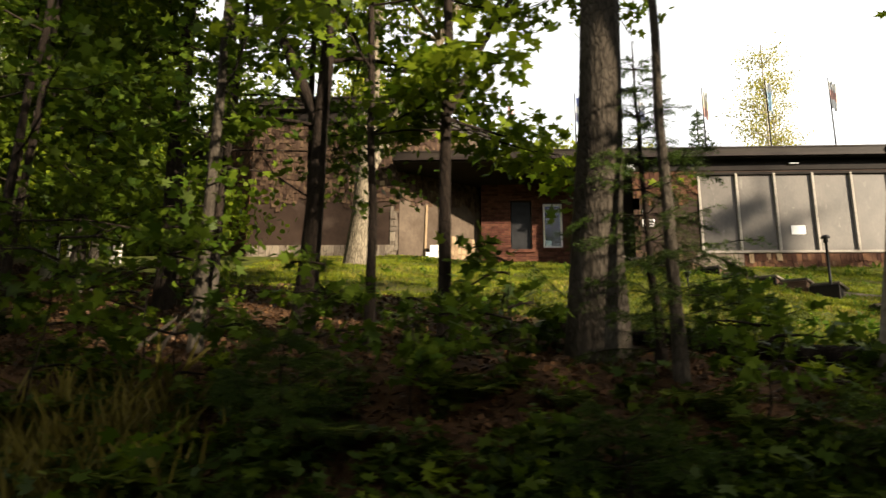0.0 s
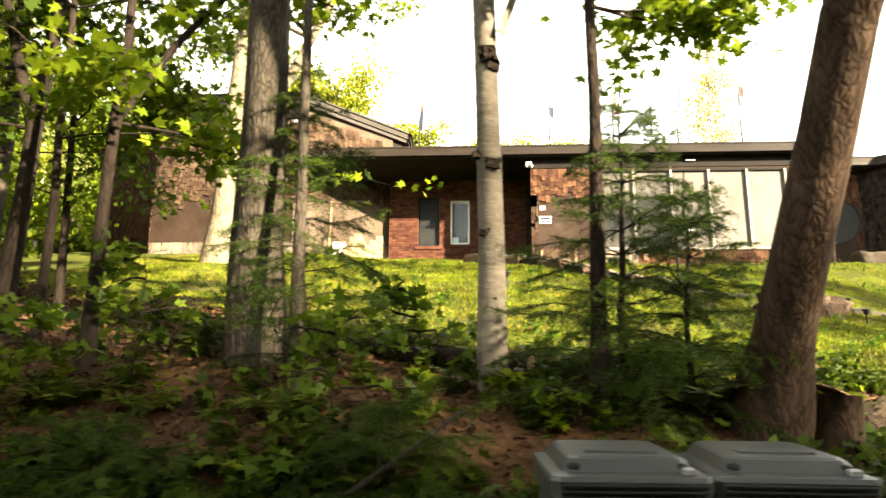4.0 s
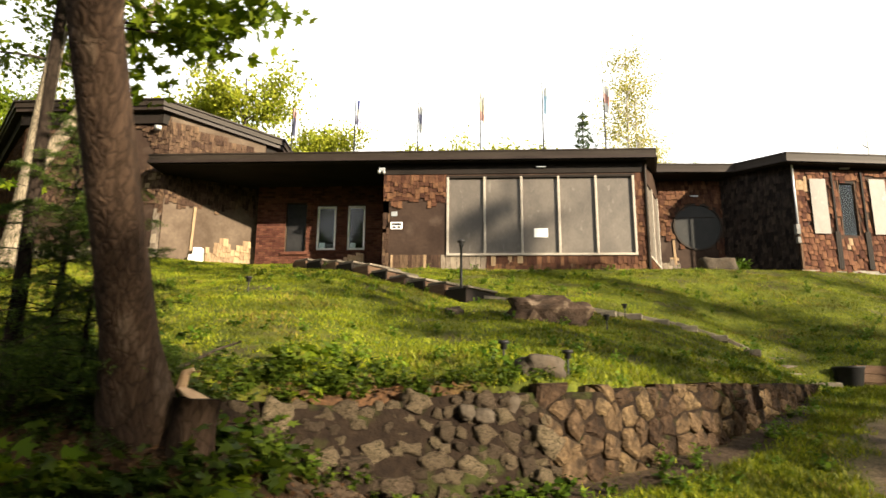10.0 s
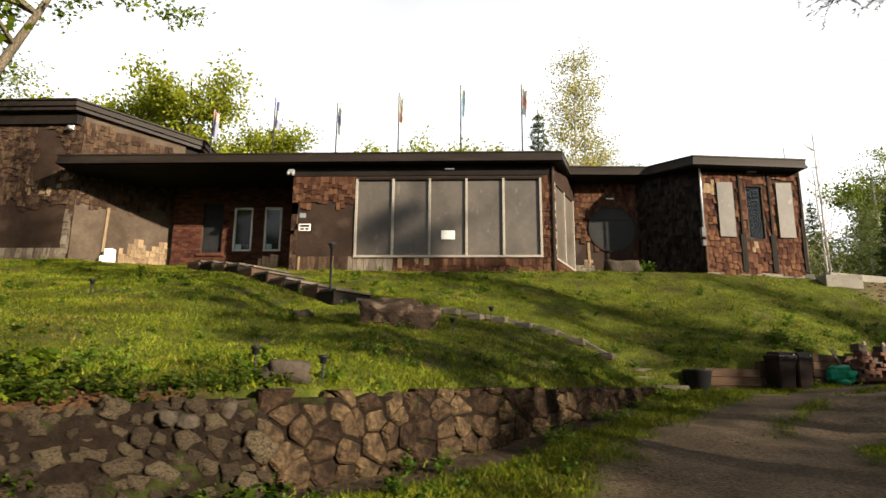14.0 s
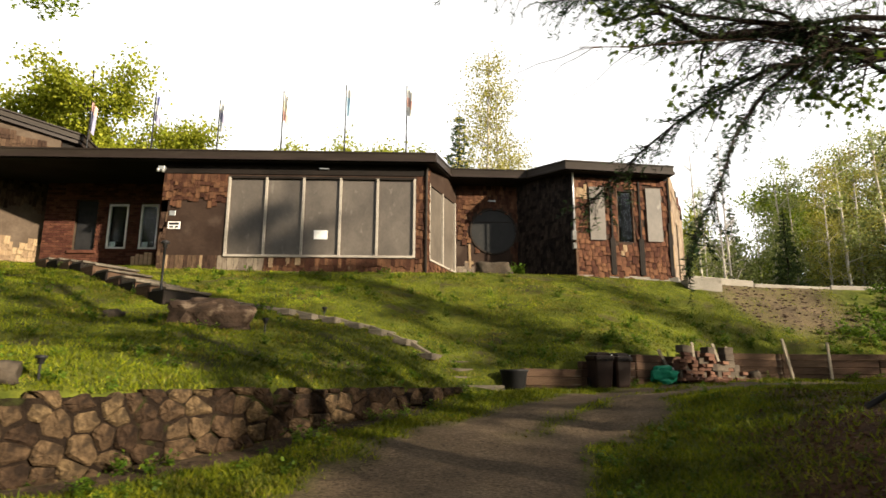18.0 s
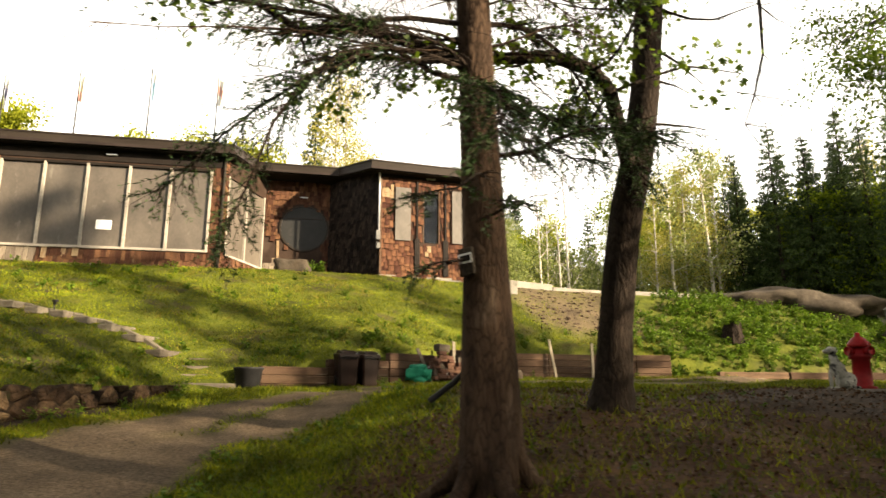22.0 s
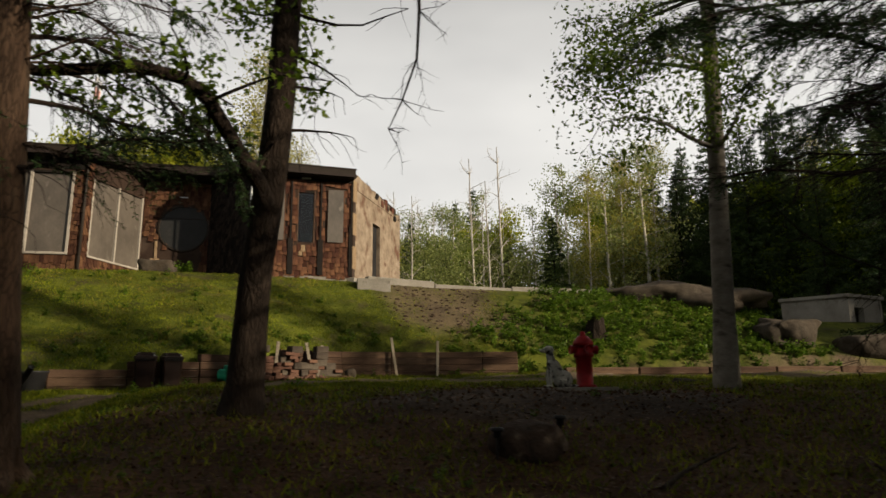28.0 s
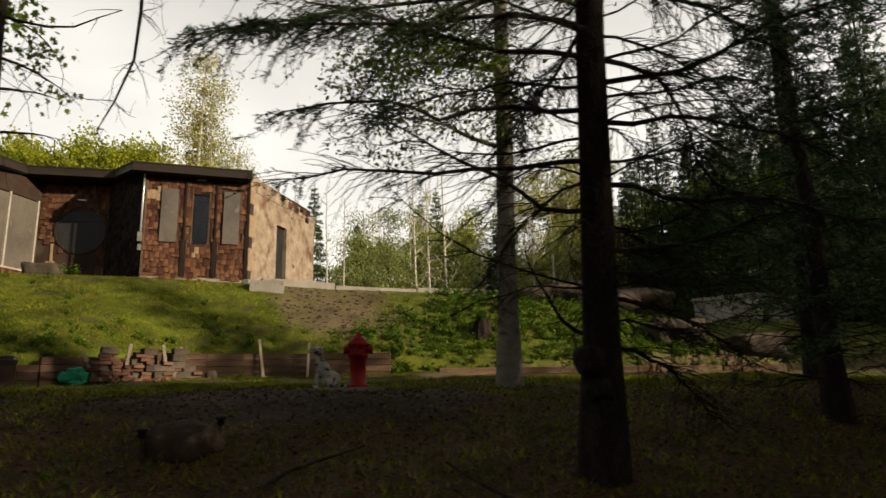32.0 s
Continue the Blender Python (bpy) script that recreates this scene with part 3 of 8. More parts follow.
def cover(x, y):
    """How much of the land is bare litter, gravel and earth (0 to 1 each); the rest is grass."""
    n = value_noise(x, y, 1.0)
    edge_l = RETAIN(x) + lerp_table([(-60, 40), (-13, 9.0), (-8, 5.0), (-5, 4.2), (-4, 3.3), (-2.9, 2.1), (-1.3, 1.5), (0, 1.2), (1.6, 0.8), (3.2, 0.7), (3.7, 0.2), (4.2, -3), (60, -3)])(x)
    litter = smooth01((edge_l - y + 0.9 * n) / 0.9) * smooth01((y - 1.6) / 0.6)
    right = smooth01((x - 11.0 + 0.8 * n) / 1.1) * smooth01((8.3 - y - np.clip(12.5 - x, 0, 4) * 0.9 + 0.9 * value_noise(x, y, 4.0) + np.clip(x - 18.5, 0, 3) * 0.5) / 1.2) * smooth01((y - 1.2) / 0.6)
    litter = np.maximum(litter, right * np.clip(np.interp(x, [11, 13, 15, 16], [0.2, 0.34, 0.4, 0.55]) + 0.6 * value_noise(x * 1.3, y * 1.3, 7.0) + 0.5 * np.exp(-((x - 11.9) ** 2 + (y - 4.6) ** 2) / 2.5), 0, 1))
    half = DRIVE_HALF(y)
    dd = drive_distance(x, y)
    ragged = 0.30 * value_noise(x * 1.6, y * 1.6, 2.0) + 0.18 * value_noise(x * 4.3, y * 4.3, 6.0)
    gravel = smooth01((half - 0.1 + 0.3 * n + ragged - dd) / 0.7)
    gravel = gravel * (1 - 0.55 * smooth01((0.32 - dd) / 0.3 + value_noise(x * 2.2, y * 2.2, 8.0) - 0.1) * smooth01((y - 7.5) / 2.0))
    gravel = np.maximum(gravel, smooth01((1.3 - y) / 0.5))
    litter = litter * np.where(x > 6, smooth01((dd - half - 0.2 + 0.6 * n) / 1.3), 1.0)
    mound = smooth01((1 - np.hypot((x - 17.2) / 2.6, (y - 6.6) / 1.2)) / 0.25)
    slope = smooth01((x - 15.6 - 0.35 * (19.3 - y)) / 0.8) * smooth01((20.6 - x + 0.7 * n) / 1.2) * smooth01((y - 16.2 + 0.7 * n) / 0.8) * smooth01((21 - y) / 1.0)
    foot = smooth01((0.5 - np.abs(y - RETAIN(x) + 0.45)) / 0.3) * smooth01((x - 0.8) / 0.6) * smooth01((9.0 - x) / 1.5)
    worn = 0.62 * smooth01((value_noise(x * 0.9, y * 1.7, 11.0) + 0.6 * value_noise(x * 3.1, y * 3.7, 12.0) - 0.22) / 0.4) * smooth01((y - RETAIN(x)) / 0.8)
    earth = np.maximum(np.maximum(mound, foot), worn)
    gravel = np.maximum(gravel, slope * (0.75 + 0.3 * n))
    return litter, gravel, earth


def spread(fine0, fine1, step, far0, far1):
    out = list(np.arange(fine0, fine1 + 1e-6, step))
    d, v = step, fine1
    while v < far1:
        d *= 1.25
        v += d
        out.append(v)
    d, v = step, fine0
    while v > far0:
        d *= 1.25
        v -= d
        out.insert(0, v)
    return np.array(out)


def ground_mat():
    m = mat("ground", (0.030, 0.042, 0.005), (0.085, 0.094, 0.012), 3.2, 0.95, 0.8, 26, coords="Object")
    n, l = m.node_tree.nodes, m.node_tree.links
    bsdf = n["Principled BSDF"]
    colour = bsdf.inputs["Base Color"].links[0].from_socket
    co = n.new("ShaderNodeTexCoord")
    for name, c1, c2, scale in (("litter", (0.018, 0.010, 0.006), (0.088, 0.046, 0.022), 16.0), ("earth", (0.014, 0.010, 0.007), (0.066, 0.045, 0.029), 11.0),
                                ("gravel", (0.040, 0.029, 0.018), (0.172, 0.126, 0.084), 30.0)):
        at, no, rp, mx = n.new("ShaderNodeAttribute"), n.new("ShaderNodeTexNoise"), n.new("ShaderNodeValToRGB"), n.new("ShaderNodeMix")
        at.attribute_name = name
        no.inputs["Scale"].default_value, no.inputs["Detail"].default_value, no.inputs["Roughness"].default_value = scale, 8.0, 0.75
        l.new(co.outputs["Object"], no.inputs["Vector"])
        rp.color_ramp.elements[0].position, rp.color_ramp.elements[0].color = 0.36, (*c1, 1)
        rp.color_ramp.elements[1].position, rp.color_ramp.elements[1].color = 0.66, (*c2, 1)
        l.new(no.outputs["Fac"], rp.inputs["Fac"])
        mx.data_type = "RGBA"
        l.new(at.outputs["Fac"], mx.inputs["Factor"])
        l.new(colour, mx.inputs["A"])
        l.new(rp.outputs["Color"], mx.inputs["B"])
        colour = mx.outputs["Result"]
    big, rg, hv = n.new("ShaderNodeTexNoise"), n.new("ShaderNodeMapRange"), n.new("ShaderNodeHueSaturation")
    big.inputs["Scale"].default_value, big.inputs["Detail"].default_value, big.inputs["Roughness"].default_value = 1.1, 9.0, 0.7
    rg.inputs["From Min"].default_value, rg.inputs["From Max"].default_value = 0.3, 0.7
    rg.inputs["To Min"].default_value, rg.inputs["To Max"].default_value = 0.5, 1.4
    l.new(co.outputs["Object"], big.inputs["Vector"])
    l.new(big.outputs["Fac"], rg.inputs["Value"])
    l.new(rg.outputs["Result"], hv.inputs["Value"])
    l.new(colour, hv.inputs["Color"])
    l.new(hv.outputs["Color"], bsdf.inputs["Base Color"])
    return m


def build_ground():
    xs, ys = spread(-14, 30, 0.16, -1500, 1500), spread(-2, 22, 0.14, -1500, 1500)
    X, Y = np.meshgrid(xs, ys, indexing="ij")
    Z = ground_z(X, Y)
    ny = len(ys)
    i, j = np.meshgrid(np.arange(len(xs) - 1), np.arange(ny - 1), indexing="ij")
    acc = Acc().add(np.stack([X, Y, Z], -1).reshape(-1, 3), np.stack([i * ny + j, (i + 1) * ny + j, (i + 1) * ny + j + 1, i * ny + j + 1], -1).reshape(-1, 4))
    ob = part("ground", acc, ground_mat(), smooth=True)
    tagged(ob, "sloping lawn, forest litter and a worn gravel drive", "ground", kind="structure")
    for name, values in zip(("litter", "gravel", "earth"), cover(X, Y)):
        ob.data.attributes.new(name, "FLOAT", "POINT").data.foreach_set("value", np.clip(values, 0, 1).ravel())
    return ob


build_ground()

# ---- house ----
FRONT, LOW_TOP, LOW_BOT = 18.42, 8.20, 7.96
house = thing("house", "long low abandoned house with peeling brown cedar shingles and flat roofs", "house", (0, 0, 0))
ROUND_C, ROUND_R = (10.17, 6.56), 0.74
P_TALL_L, P_TALL_A, P_TALL_B, P_TALL_C = (-15.2, 23.0), (-11.2, 19.0), (-6.5, 19.0), (-4.02, 20.75)
P_IN_L, P_IN_R = (-4.02, 20.42), (0.40, 20.42)
P_BLK_L, P_BLK_R = (0.40, FRONT), (7.95, FRONT)
P_REC_L, P_REC_R = (8.95, 20.8), (10.98, 20.8)
P_WING_L, P_WING_R, P_WING_B = (12.42, 19.06), (15.46, 19.36), (17.5, 23.5)

# big window: five boards in grey frames
BIG = (2.29, 7.63, 5.20, 7.49)


def house_wall(a, b, z0, z1, material, holes=(), label="", thick=0.18):
    return part("wall", wall_with_holes(a, b, z0, z1, holes, thick), material, house, label)


house_wall(P_TALL_L, P_TALL_A, 4.7, 10.2, M_TAR, label="dark side wall of the tall block")
house_wall(P_TALL_A, P_TALL_B, 4.7, 10.3, M_TAR, label="tall wall with tar paper laid bare")
house_wall(P_TALL_B, P_TALL_C, 4.7, 9.9, M_SHEATH, label="angled wall with bare sheathing")
house_wall(P_IN_L, P_IN_R, 4.7, 7.95, M_MORTAR, [(0.95, 1.62, 5.72, 7.36), (1.99, 2.60, 5.78, 7.22), (2.99, 3.55, 5.78, 7.23)], "brick entrance wall")
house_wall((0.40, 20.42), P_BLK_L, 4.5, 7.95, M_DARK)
house_wall(P_BLK_L, P_BLK_R, 4.4, 7.95, M_TAR, [(BIG[0] - 0.40, BIG[1] - 0.40, BIG[2], BIG[3])], "front wall of the window block")
m_side, l_side = wall_frame(P_BLK_R, P_REC_L)
house_wall(P_BLK_R, P_REC_L, 4.4, 8.08, M_TAR, [(0.30, l_side - 0.12, 5.2, 7.45)])
house_wall(P_REC_L, P_REC_R, 4.6, 8.2, M_TAR, [(ROUND_C[0] - 0.85 - P_REC_L[0], ROUND_C[0] + 0.80 - P_REC_L[0], ROUND_C[1] - 0.85, ROUND_C[1] + 0.85)], "recessed wall round the circular window")
house_wall(P_REC_R, P_WING_L, 4.6, 8.12, M_TAR)
m_wing, l_wing = wall_frame(P_WING_L, P_WING_R)
WING_WIN = [(0.46, 0.96, 5.90, 7.56), (1.36, 1.86, 5.88, 7.52), (2.26, 2.76, 5.90, 7.58)]
house_wall(P_WING_L, P_WING_R, 4.55, 8.0, M_TAR, WING_WIN, "wing wall with three tall narrow openings")
m_end, l_end = wall_frame(P_WING_R, P_WING_B)
house_wall(P_WING_R, P_WING_B, 4.5, 7.74, M_PLASTER, [(1.75, 2.45, 4.95, 7.0)], "end wall with broken pale plaster")
house_wall(P_WING_B, (17.5, 29.0), 4.4, 8.0, M_PLASTER)
house_wall((17.5, 29.0), (-15.2, 29.0), 4.4, 8.0, M_TAR)
house_wall((-15.2, 29.0), P_TALL_L, 4.7, 9.8, M_TAR)
house_wall((-4.02, 29.0), (-15.2, 29.18), 8.0, 9.8, M_TAR)
house_wall(P_TALL_C, (-4.02, 29.0), 7.9, 9.8, M_TAR)
part("floor", boxed(-14, 17, 21, 28.9, 4.4, 4.7, 0.01), M_DARK, house)


def slab(outline, z0, z1, tilt=None):
    """A flat roof slab over an outline; tilt lowers single corners."""
    acc, n = Acc(), len(outline)
    tilt = tilt or [0.0] * n
    v = [(x, y, z0 + t) for (x, y), t in zip(outline, tilt)] + [(x, y, z1 + t) for (x, y), t in zip(outline, tilt)]
    f = [list(range(n))[::-1], list(range(n, 2 * n))] + [[i, (i + 1) % n, n + (i + 1) % n, n + i] for i in range(n)]
    return acc.add(v, f)


def grow(outline, d):
    """The outline pushed outwards by d metres."""
    out, n = [], len(outline)
    for i in range(n):
        p, a, b = Vector(outline[i]), Vector(outline[i - 1]), Vector(outline[(i + 1) % n])
        e, g = (p - a).normalized(), (b - p).normalized()
        n1, n2 = Vector((e.y, -e.x)), Vector((g.y, -g.x))
        k = (n1 + n2)
        k = k / max(0.3, k.dot(n1))
        out.append(tuple(p + k * d))
    return out


LOW_TILT = [0, 0, 0.22, 0.22, 0.04, 0.02, 0.02, 0, 0, 0]
LOW_OUT = [(-6.6, 18.05), (8.24, 18.08), (8.74, 20.02), (11.20, 20.10), (12.12, 18.62), (15.52, 18.98), (15.40, 19.42), (17.32, 23.5), (17.32, 29.3), (-6.6, 29.3)]
roof = part("roof", slab(LOW_OUT, LOW_BOT + 0.03, LOW_TOP, LOW_TILT), M_FASCIA, house, "flat roof with a brown metal fascia")
part("gutter", slab(grow(LOW_OUT, 0.03), LOW_BOT - 0.03, LOW_BOT + 0.05, LOW_TILT), M_GUTTER, roof)
part("roof_edge", slab(grow(LOW_OUT, 0.02), LOW_TOP - 0.03, LOW_TOP + 0.012, LOW_TILT), M_FASCIA, roof)
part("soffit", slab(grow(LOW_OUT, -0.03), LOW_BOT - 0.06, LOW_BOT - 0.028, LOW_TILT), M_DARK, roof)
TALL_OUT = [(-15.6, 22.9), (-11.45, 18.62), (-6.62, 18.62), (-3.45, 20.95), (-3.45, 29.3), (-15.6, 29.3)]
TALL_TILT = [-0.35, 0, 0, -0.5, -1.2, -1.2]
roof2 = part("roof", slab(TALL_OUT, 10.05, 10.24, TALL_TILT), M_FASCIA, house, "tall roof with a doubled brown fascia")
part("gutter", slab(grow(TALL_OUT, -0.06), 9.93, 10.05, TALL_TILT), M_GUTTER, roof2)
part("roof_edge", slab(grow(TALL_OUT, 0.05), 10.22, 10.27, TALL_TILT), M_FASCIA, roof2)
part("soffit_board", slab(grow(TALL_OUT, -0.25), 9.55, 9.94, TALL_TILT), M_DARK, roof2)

# eave shadow painted as a dark band on the window block and the wing
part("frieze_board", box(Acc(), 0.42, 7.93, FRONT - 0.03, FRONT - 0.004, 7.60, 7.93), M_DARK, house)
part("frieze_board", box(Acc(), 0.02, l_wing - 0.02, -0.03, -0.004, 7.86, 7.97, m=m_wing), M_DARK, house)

window_big = part("window", boxed(BIG[0] - 0.03, BIG[1] + 0.03, FRONT + 0.07, FRONT + 0.10, BIG[2], BIG[3]), M_DARK, house, "wide window closed with five weathered boards")
n_panes = 5
pw = (BIG[1] - BIG[0]) / n_panes
for k in range(n_panes):
    part("pane", boxed(BIG[0] + k * pw + 0.03, BIG[0] + (k + 1) * pw - 0.03, FRONT + 0.03, FRONT + 0.05, BIG[2] + 0.03, BIG[3] - 0.02), M_BOARD, window_big)
for k in range(n_panes + 1):
    x = BIG[0] + k * pw
    part("mullion", boxed(x - 0.035, x + 0.035, FRONT - 0.045, FRONT + 0.06, BIG[2] - 0.02, BIG[3] + 0.02), M_FRAME, window_big)
part("window_sill", boxed(BIG[0] - 0.04, BIG[1] + 0.04, FRONT - 0.06, FRONT + 0.06, BIG[2] - 0.05, BIG[2] + 0.02), M_FRAME, window_big)
part("head", boxed(BIG[0] - 0.03, BIG[1] + 0.03, FRONT - 0.04, FRONT + 0.06, BIG[3] - 0.02, BIG[3] + 0.05), M_DARK, window_big)

window_side = part("window", boxed(0.30, l_side - 0.12, 0.07, 0.10, 5.2, 7.45, m=m_side), M_DARK, house, "angled side window closed with two boards")
for k in range(2):
    w0, w1 = 0.30 + k * (l_side - 0.42) / 2, 0.30 + (k + 1) * (l_side - 0.42) / 2
    part("pane", boxed(w0 + 0.03, w1 - 0.03, 0.03, 0.05, 5.22, 7.43, m=m_side), M_BOARD, window_side)
for k in range(3):
    w = 0.30 + k * (l_side - 0.42) / 2
    part("mullion", boxed(w - 0.03, w + 0.03, -0.03, 0.06, 5.18, 7.47, m=m_side), M_FRAME, window_side)
part("window_sill", boxed(0.27, l_side - 0.1, -0.05, 0.06, 5.14, 5.2, m=m_side), M_FRAME, window_side)

# round window
def ring(acc, c, r0, r1, y0, y1, sides=48):
    t = np.linspace(0, 2 * math.pi, sides, endpoint=False)
    cs, sn = np.cos(t), np.sin(t)
    rows = [np.stack([c[0] + r * cs, np.full(sides, y), c[1] + r * sn], -1) for r, y in ((r0, y0), (r1, y0), (r1, y1), (r0, y1))]
    j = np.arange(sides)
    k = (j + 1) % sides
    f = np.concatenate([np.stack([a * sides + j, a * sides + k, b * sides + k, b * sides + j], -1) for a, b in ((0, 1), (1, 2), (2, 3), (3, 0))])
    return acc.add(np.concatenate(rows), f)


def round_cheek(c, r, hx0, hx1, hz0, hz1, y, sides=48):
    """A plate with a circular hole that fills a square opening."""
    t = np.linspace(0, 2 * math.pi, sides, endpoint=False)
    cs, sn = np.cos(t), np.sin(t)
    k = np.minimum(np.where(cs > 0, (hx1 - c[0]), (c[0] - hx0)) / np.maximum(abs(cs), 1e-6), np.where(sn > 0, hz1 - c[1], c[1] - hz0) / np.maximum(abs(sn), 1e-6))
    acc = Acc()
    rows = [np.stack([c[0] + q * cs, np.full(sides, yy), c[1] + q * sn], -1) for q, yy in ((r, y), (k, y), (k, y + 0.12), (r, y + 0.12))]
    j = np.arange(sides)
    n = (j + 1) % sides
    return acc.add(np.concatenate(rows), np.concatenate([np.stack([a * sides + j, a * sides + n, b * sides + n, b * sides + j], -1) for a, b in ((0, 1), (1, 2), (2, 3), (3, 0))]))


window_round = part("window", ring(Acc(), ROUND_C, ROUND_R - 0.02, ROUND_R + 0.03, 20.76, 20.86), M_FASCIA, house, "round window with a dark sheet")
part("wall_panel", round_cheek(ROUND_C, ROUND_R, ROUND_C[0] - 0.85, ROUND_C[0] + 0.80, ROUND_C[1] - 0.85, ROUND_C[1] + 0.85, 20.8), M_TAR, window_round)
disc = Acc()
tt = np.linspace(0, 2 * math.pi, 48, endpoint=False)
disc.add(np.stack([ROUND_C[0] + (ROUND_R - 0.02) * np.cos(tt), np.full(48, 20.80), ROUND_C[1] + (ROUND_R - 0.02) * np.sin(tt)], -1), [list(range(48))])
part("pane", disc, M_ROUND, window_round)
part("crossbar", boxed(ROUND_C[0] - 0.56, ROUND_C[0] + 0.56, 20.785, 20.797, 6.86, 6.88), M_FASCIA, window_round)

# entrance openings in the brick wall
m_in, l_in = wall_frame(P_IN_L, P_IN_R)
door = part("door", boxed(0.97, 1.60, 0.10, 0.14, 5.72, 7.34, m=m_in), M_BLACK, house, "tall dark boarded opening")
for u0, u1, z0, z1 in ((1.99, 2.60, 5.78, 7.22), (2.99, 3.55, 5.78, 7.23)):
    fr = Acc()
    for q in ((u0, u0 + 0.055, z0, z1), (u1 - 0.055, u1, z0, z1), (u0, u1, z0, z0 + 0.055), (u0, u1, z1 - 0.055, z1)):
        box(fr, q[0], q[1], -0.03, 0.08, q[2], q[3], 0.004, m_in)
    w = part("window", fr, M_WHITE, house, "narrow white-framed window")
    part("pane", boxed(u0 + 0.05, u1 - 0.05, 0.03, 0.036, z0 + 0.05, z1 - 0.05, 0.001, m=m_in), M_GLASS, w)
    part("notice", boxed(u0 + 0.08, u0 + 0.26, 0.040, 0.044, z0 + 0.07, z0 + 0.24, 0.001, m=m_in), M_PAPER, w)
    part("window_sill", boxed(u0 - 0.08, u1 + 0.08, -0.07, 0.02, z0 - 0.08, z0 - 0.01, m=m_in), M_BRICK, w)

# the wing's three tall openings: boards in the outer two, glass in the middle
for k, (u0, u1, z0, z1) in enumerate(WING_WIN):
    w = part("window", boxed(u0, u1, 0.12, 0.14, z0, z1, m=m_wing), M_DARK, house, "tall narrow opening " + ("with a dark pane" if k == 1 else "closed with a pale board"))
    y_pane = 0.03 if k == 1 else -0.078
    part("pane", boxed(u0 + 0.01, u1 - 0.01, y_pane, y_pane + 0.015, z0, z1, 0.002, m=m_wing), M_GLASS if k == 1 else M_BOARD, w)
    for s in (u0 - 0.02, u1 - 0.02):
        part("jamb", boxed(s, s + 0.04, -0.02, 0.10, z0 - 0.02, z1 + 0.02, m=m_wing), M_SHINGLE if k != 1 else M_TIMBER, w)
    if k == 1:
        part("head", boxed(u0, u1, -0.015, 0.1, z1 - 0.07, z1 + 0.01, m=m_wing), M_DARK, w)
# black sheet paints the darkness inside the open doorway
part("door", boxed(1.77, 2.43, 0.12, 0.15, 4.97, 6.98, m=m_end), M_BLACK, house, "black sheet standing for the unlit open doorway")
# ---- shingles, bricks and trim on the house ----
rng = np.random.default_rng(7)


def shingles(u0, u1, z0, z1, keep, width=(0.09, 0.17), course=0.15):
    """Places of staggered shingles on a wall: along, height, width, length, tilt."""
    out, z, row = [], z0, 0
    while z < z1:
        u = u0 - rng.uniform(0, 0.1)
        while u < u1:
            w = rng.uniform(*width)
            drop = rng.choice([0.0, 0.0, 0.035, 0.06, 0.09]) + rng.uniform(-0.014, 0.014)
            a, b = max(u, u0), min(u + w, u1)
            if b - a > 0.04 and keep((a + b) / 2, z + course / 2):
                out.append(((a + b) / 2, z - drop, b - a - 0.011, course + 0.05 + drop, rng.uniform(-0.02, 0.02)))
            u += w
        z += course
        row += 1
    return out


def shingle_verts(u, z, w, h, tilt, m, proud=0.0):
    lift = 0.022 + rng.uniform(0, 0.036) + proud
    x0, x1 = -w / 2, w / 2
    v = np.array([(x0, -lift, 0), (x1, -lift, 0), (x1, -0.006 - proud, h), (x0, -0.006 - proud, h), (x0, -lift + 0.013, 0), (x1, -lift + 0.013, 0), (x1, 0.0, h), (x0, 0.0, h)], float)
    c, s = math.cos(tilt), math.sin(tilt)
    v = np.stack([v[:, 0] * c - v[:, 2] * s + u, v[:, 1], v[:, 0] * s + v[:, 2] * c + z], -1)
    a = np.array(m)
    return v @ a[:3, :3].T + a[:3, 3]


SH_F = [[0, 1, 2, 3], [1, 0, 4, 5], [0, 3, 7, 4], [2, 1, 5, 6], [3, 2, 6, 7]]


def shingle_field(places, m, material, proud=0.0):
    acc = Acc()
    for p in places:
        acc.add(shingle_verts(*p, m, proud), SH_F)
    return acc


def field(name, places, m, material, proud=0.0, label=""):
    if places:
        tagged(part(name, shingle_field(places, m, material, proud), material, house, label), kind="stuff")


def rag(u, seed, amp=0.18):
    return amp * (math.sin(u * 5.1 + seed) + 0.6 * math.sin(u * 11.7 + seed * 2.3))


m_tf, l_tf = wall_frame(P_TALL_A, P_TALL_B)
m_ts, l_ts = wall_frame(P_TALL_B, P_TALL_C)
m_tl, l_tl = wall_frame(P_TALL_L, P_TALL_A)
gap_t = lambda u, z: 3.25 + 0.12 * math.sin(z * 6) < u < 4.0 + 0.25 * math.sin(z * 3 + 1) and 7.75 < z < 9.5
field("shingle_cladding", shingles(0, l_tf, 6.2, 9.72, lambda u, z: z > 6.92 + rag(u, 0.4) and not gap_t(u, z)), m_tf, M_SHINGLE_TALL, label="brown shingles with a torn gap")
field("shingle_cladding", shingles(0, l_ts, 6.6, 9.55, lambda u, z: z > 7.05 + rag(u, 2.2, 0.1) and z < 9.65 - u * 0.16), m_ts, M_SHINGLE_TALL, label="brown shingles over bare sheathing")
field("shingle_cladding", shingles(0, l_tl, 5.3, 9.4, lambda u, z: z > 5.6 + rag(u, 1.0)), m_tl, M_SHINGLE)
field("bare_shingle", shingles(3.1, 4.6, 7.3, 8.4, lambda u, z: abs(z - 7.62 - 0.35 * math.sin(u * 3.0)) < 0.17 and rng.random() < 0.6), m_tf, M_SHINGLE_RAW, 0.01)
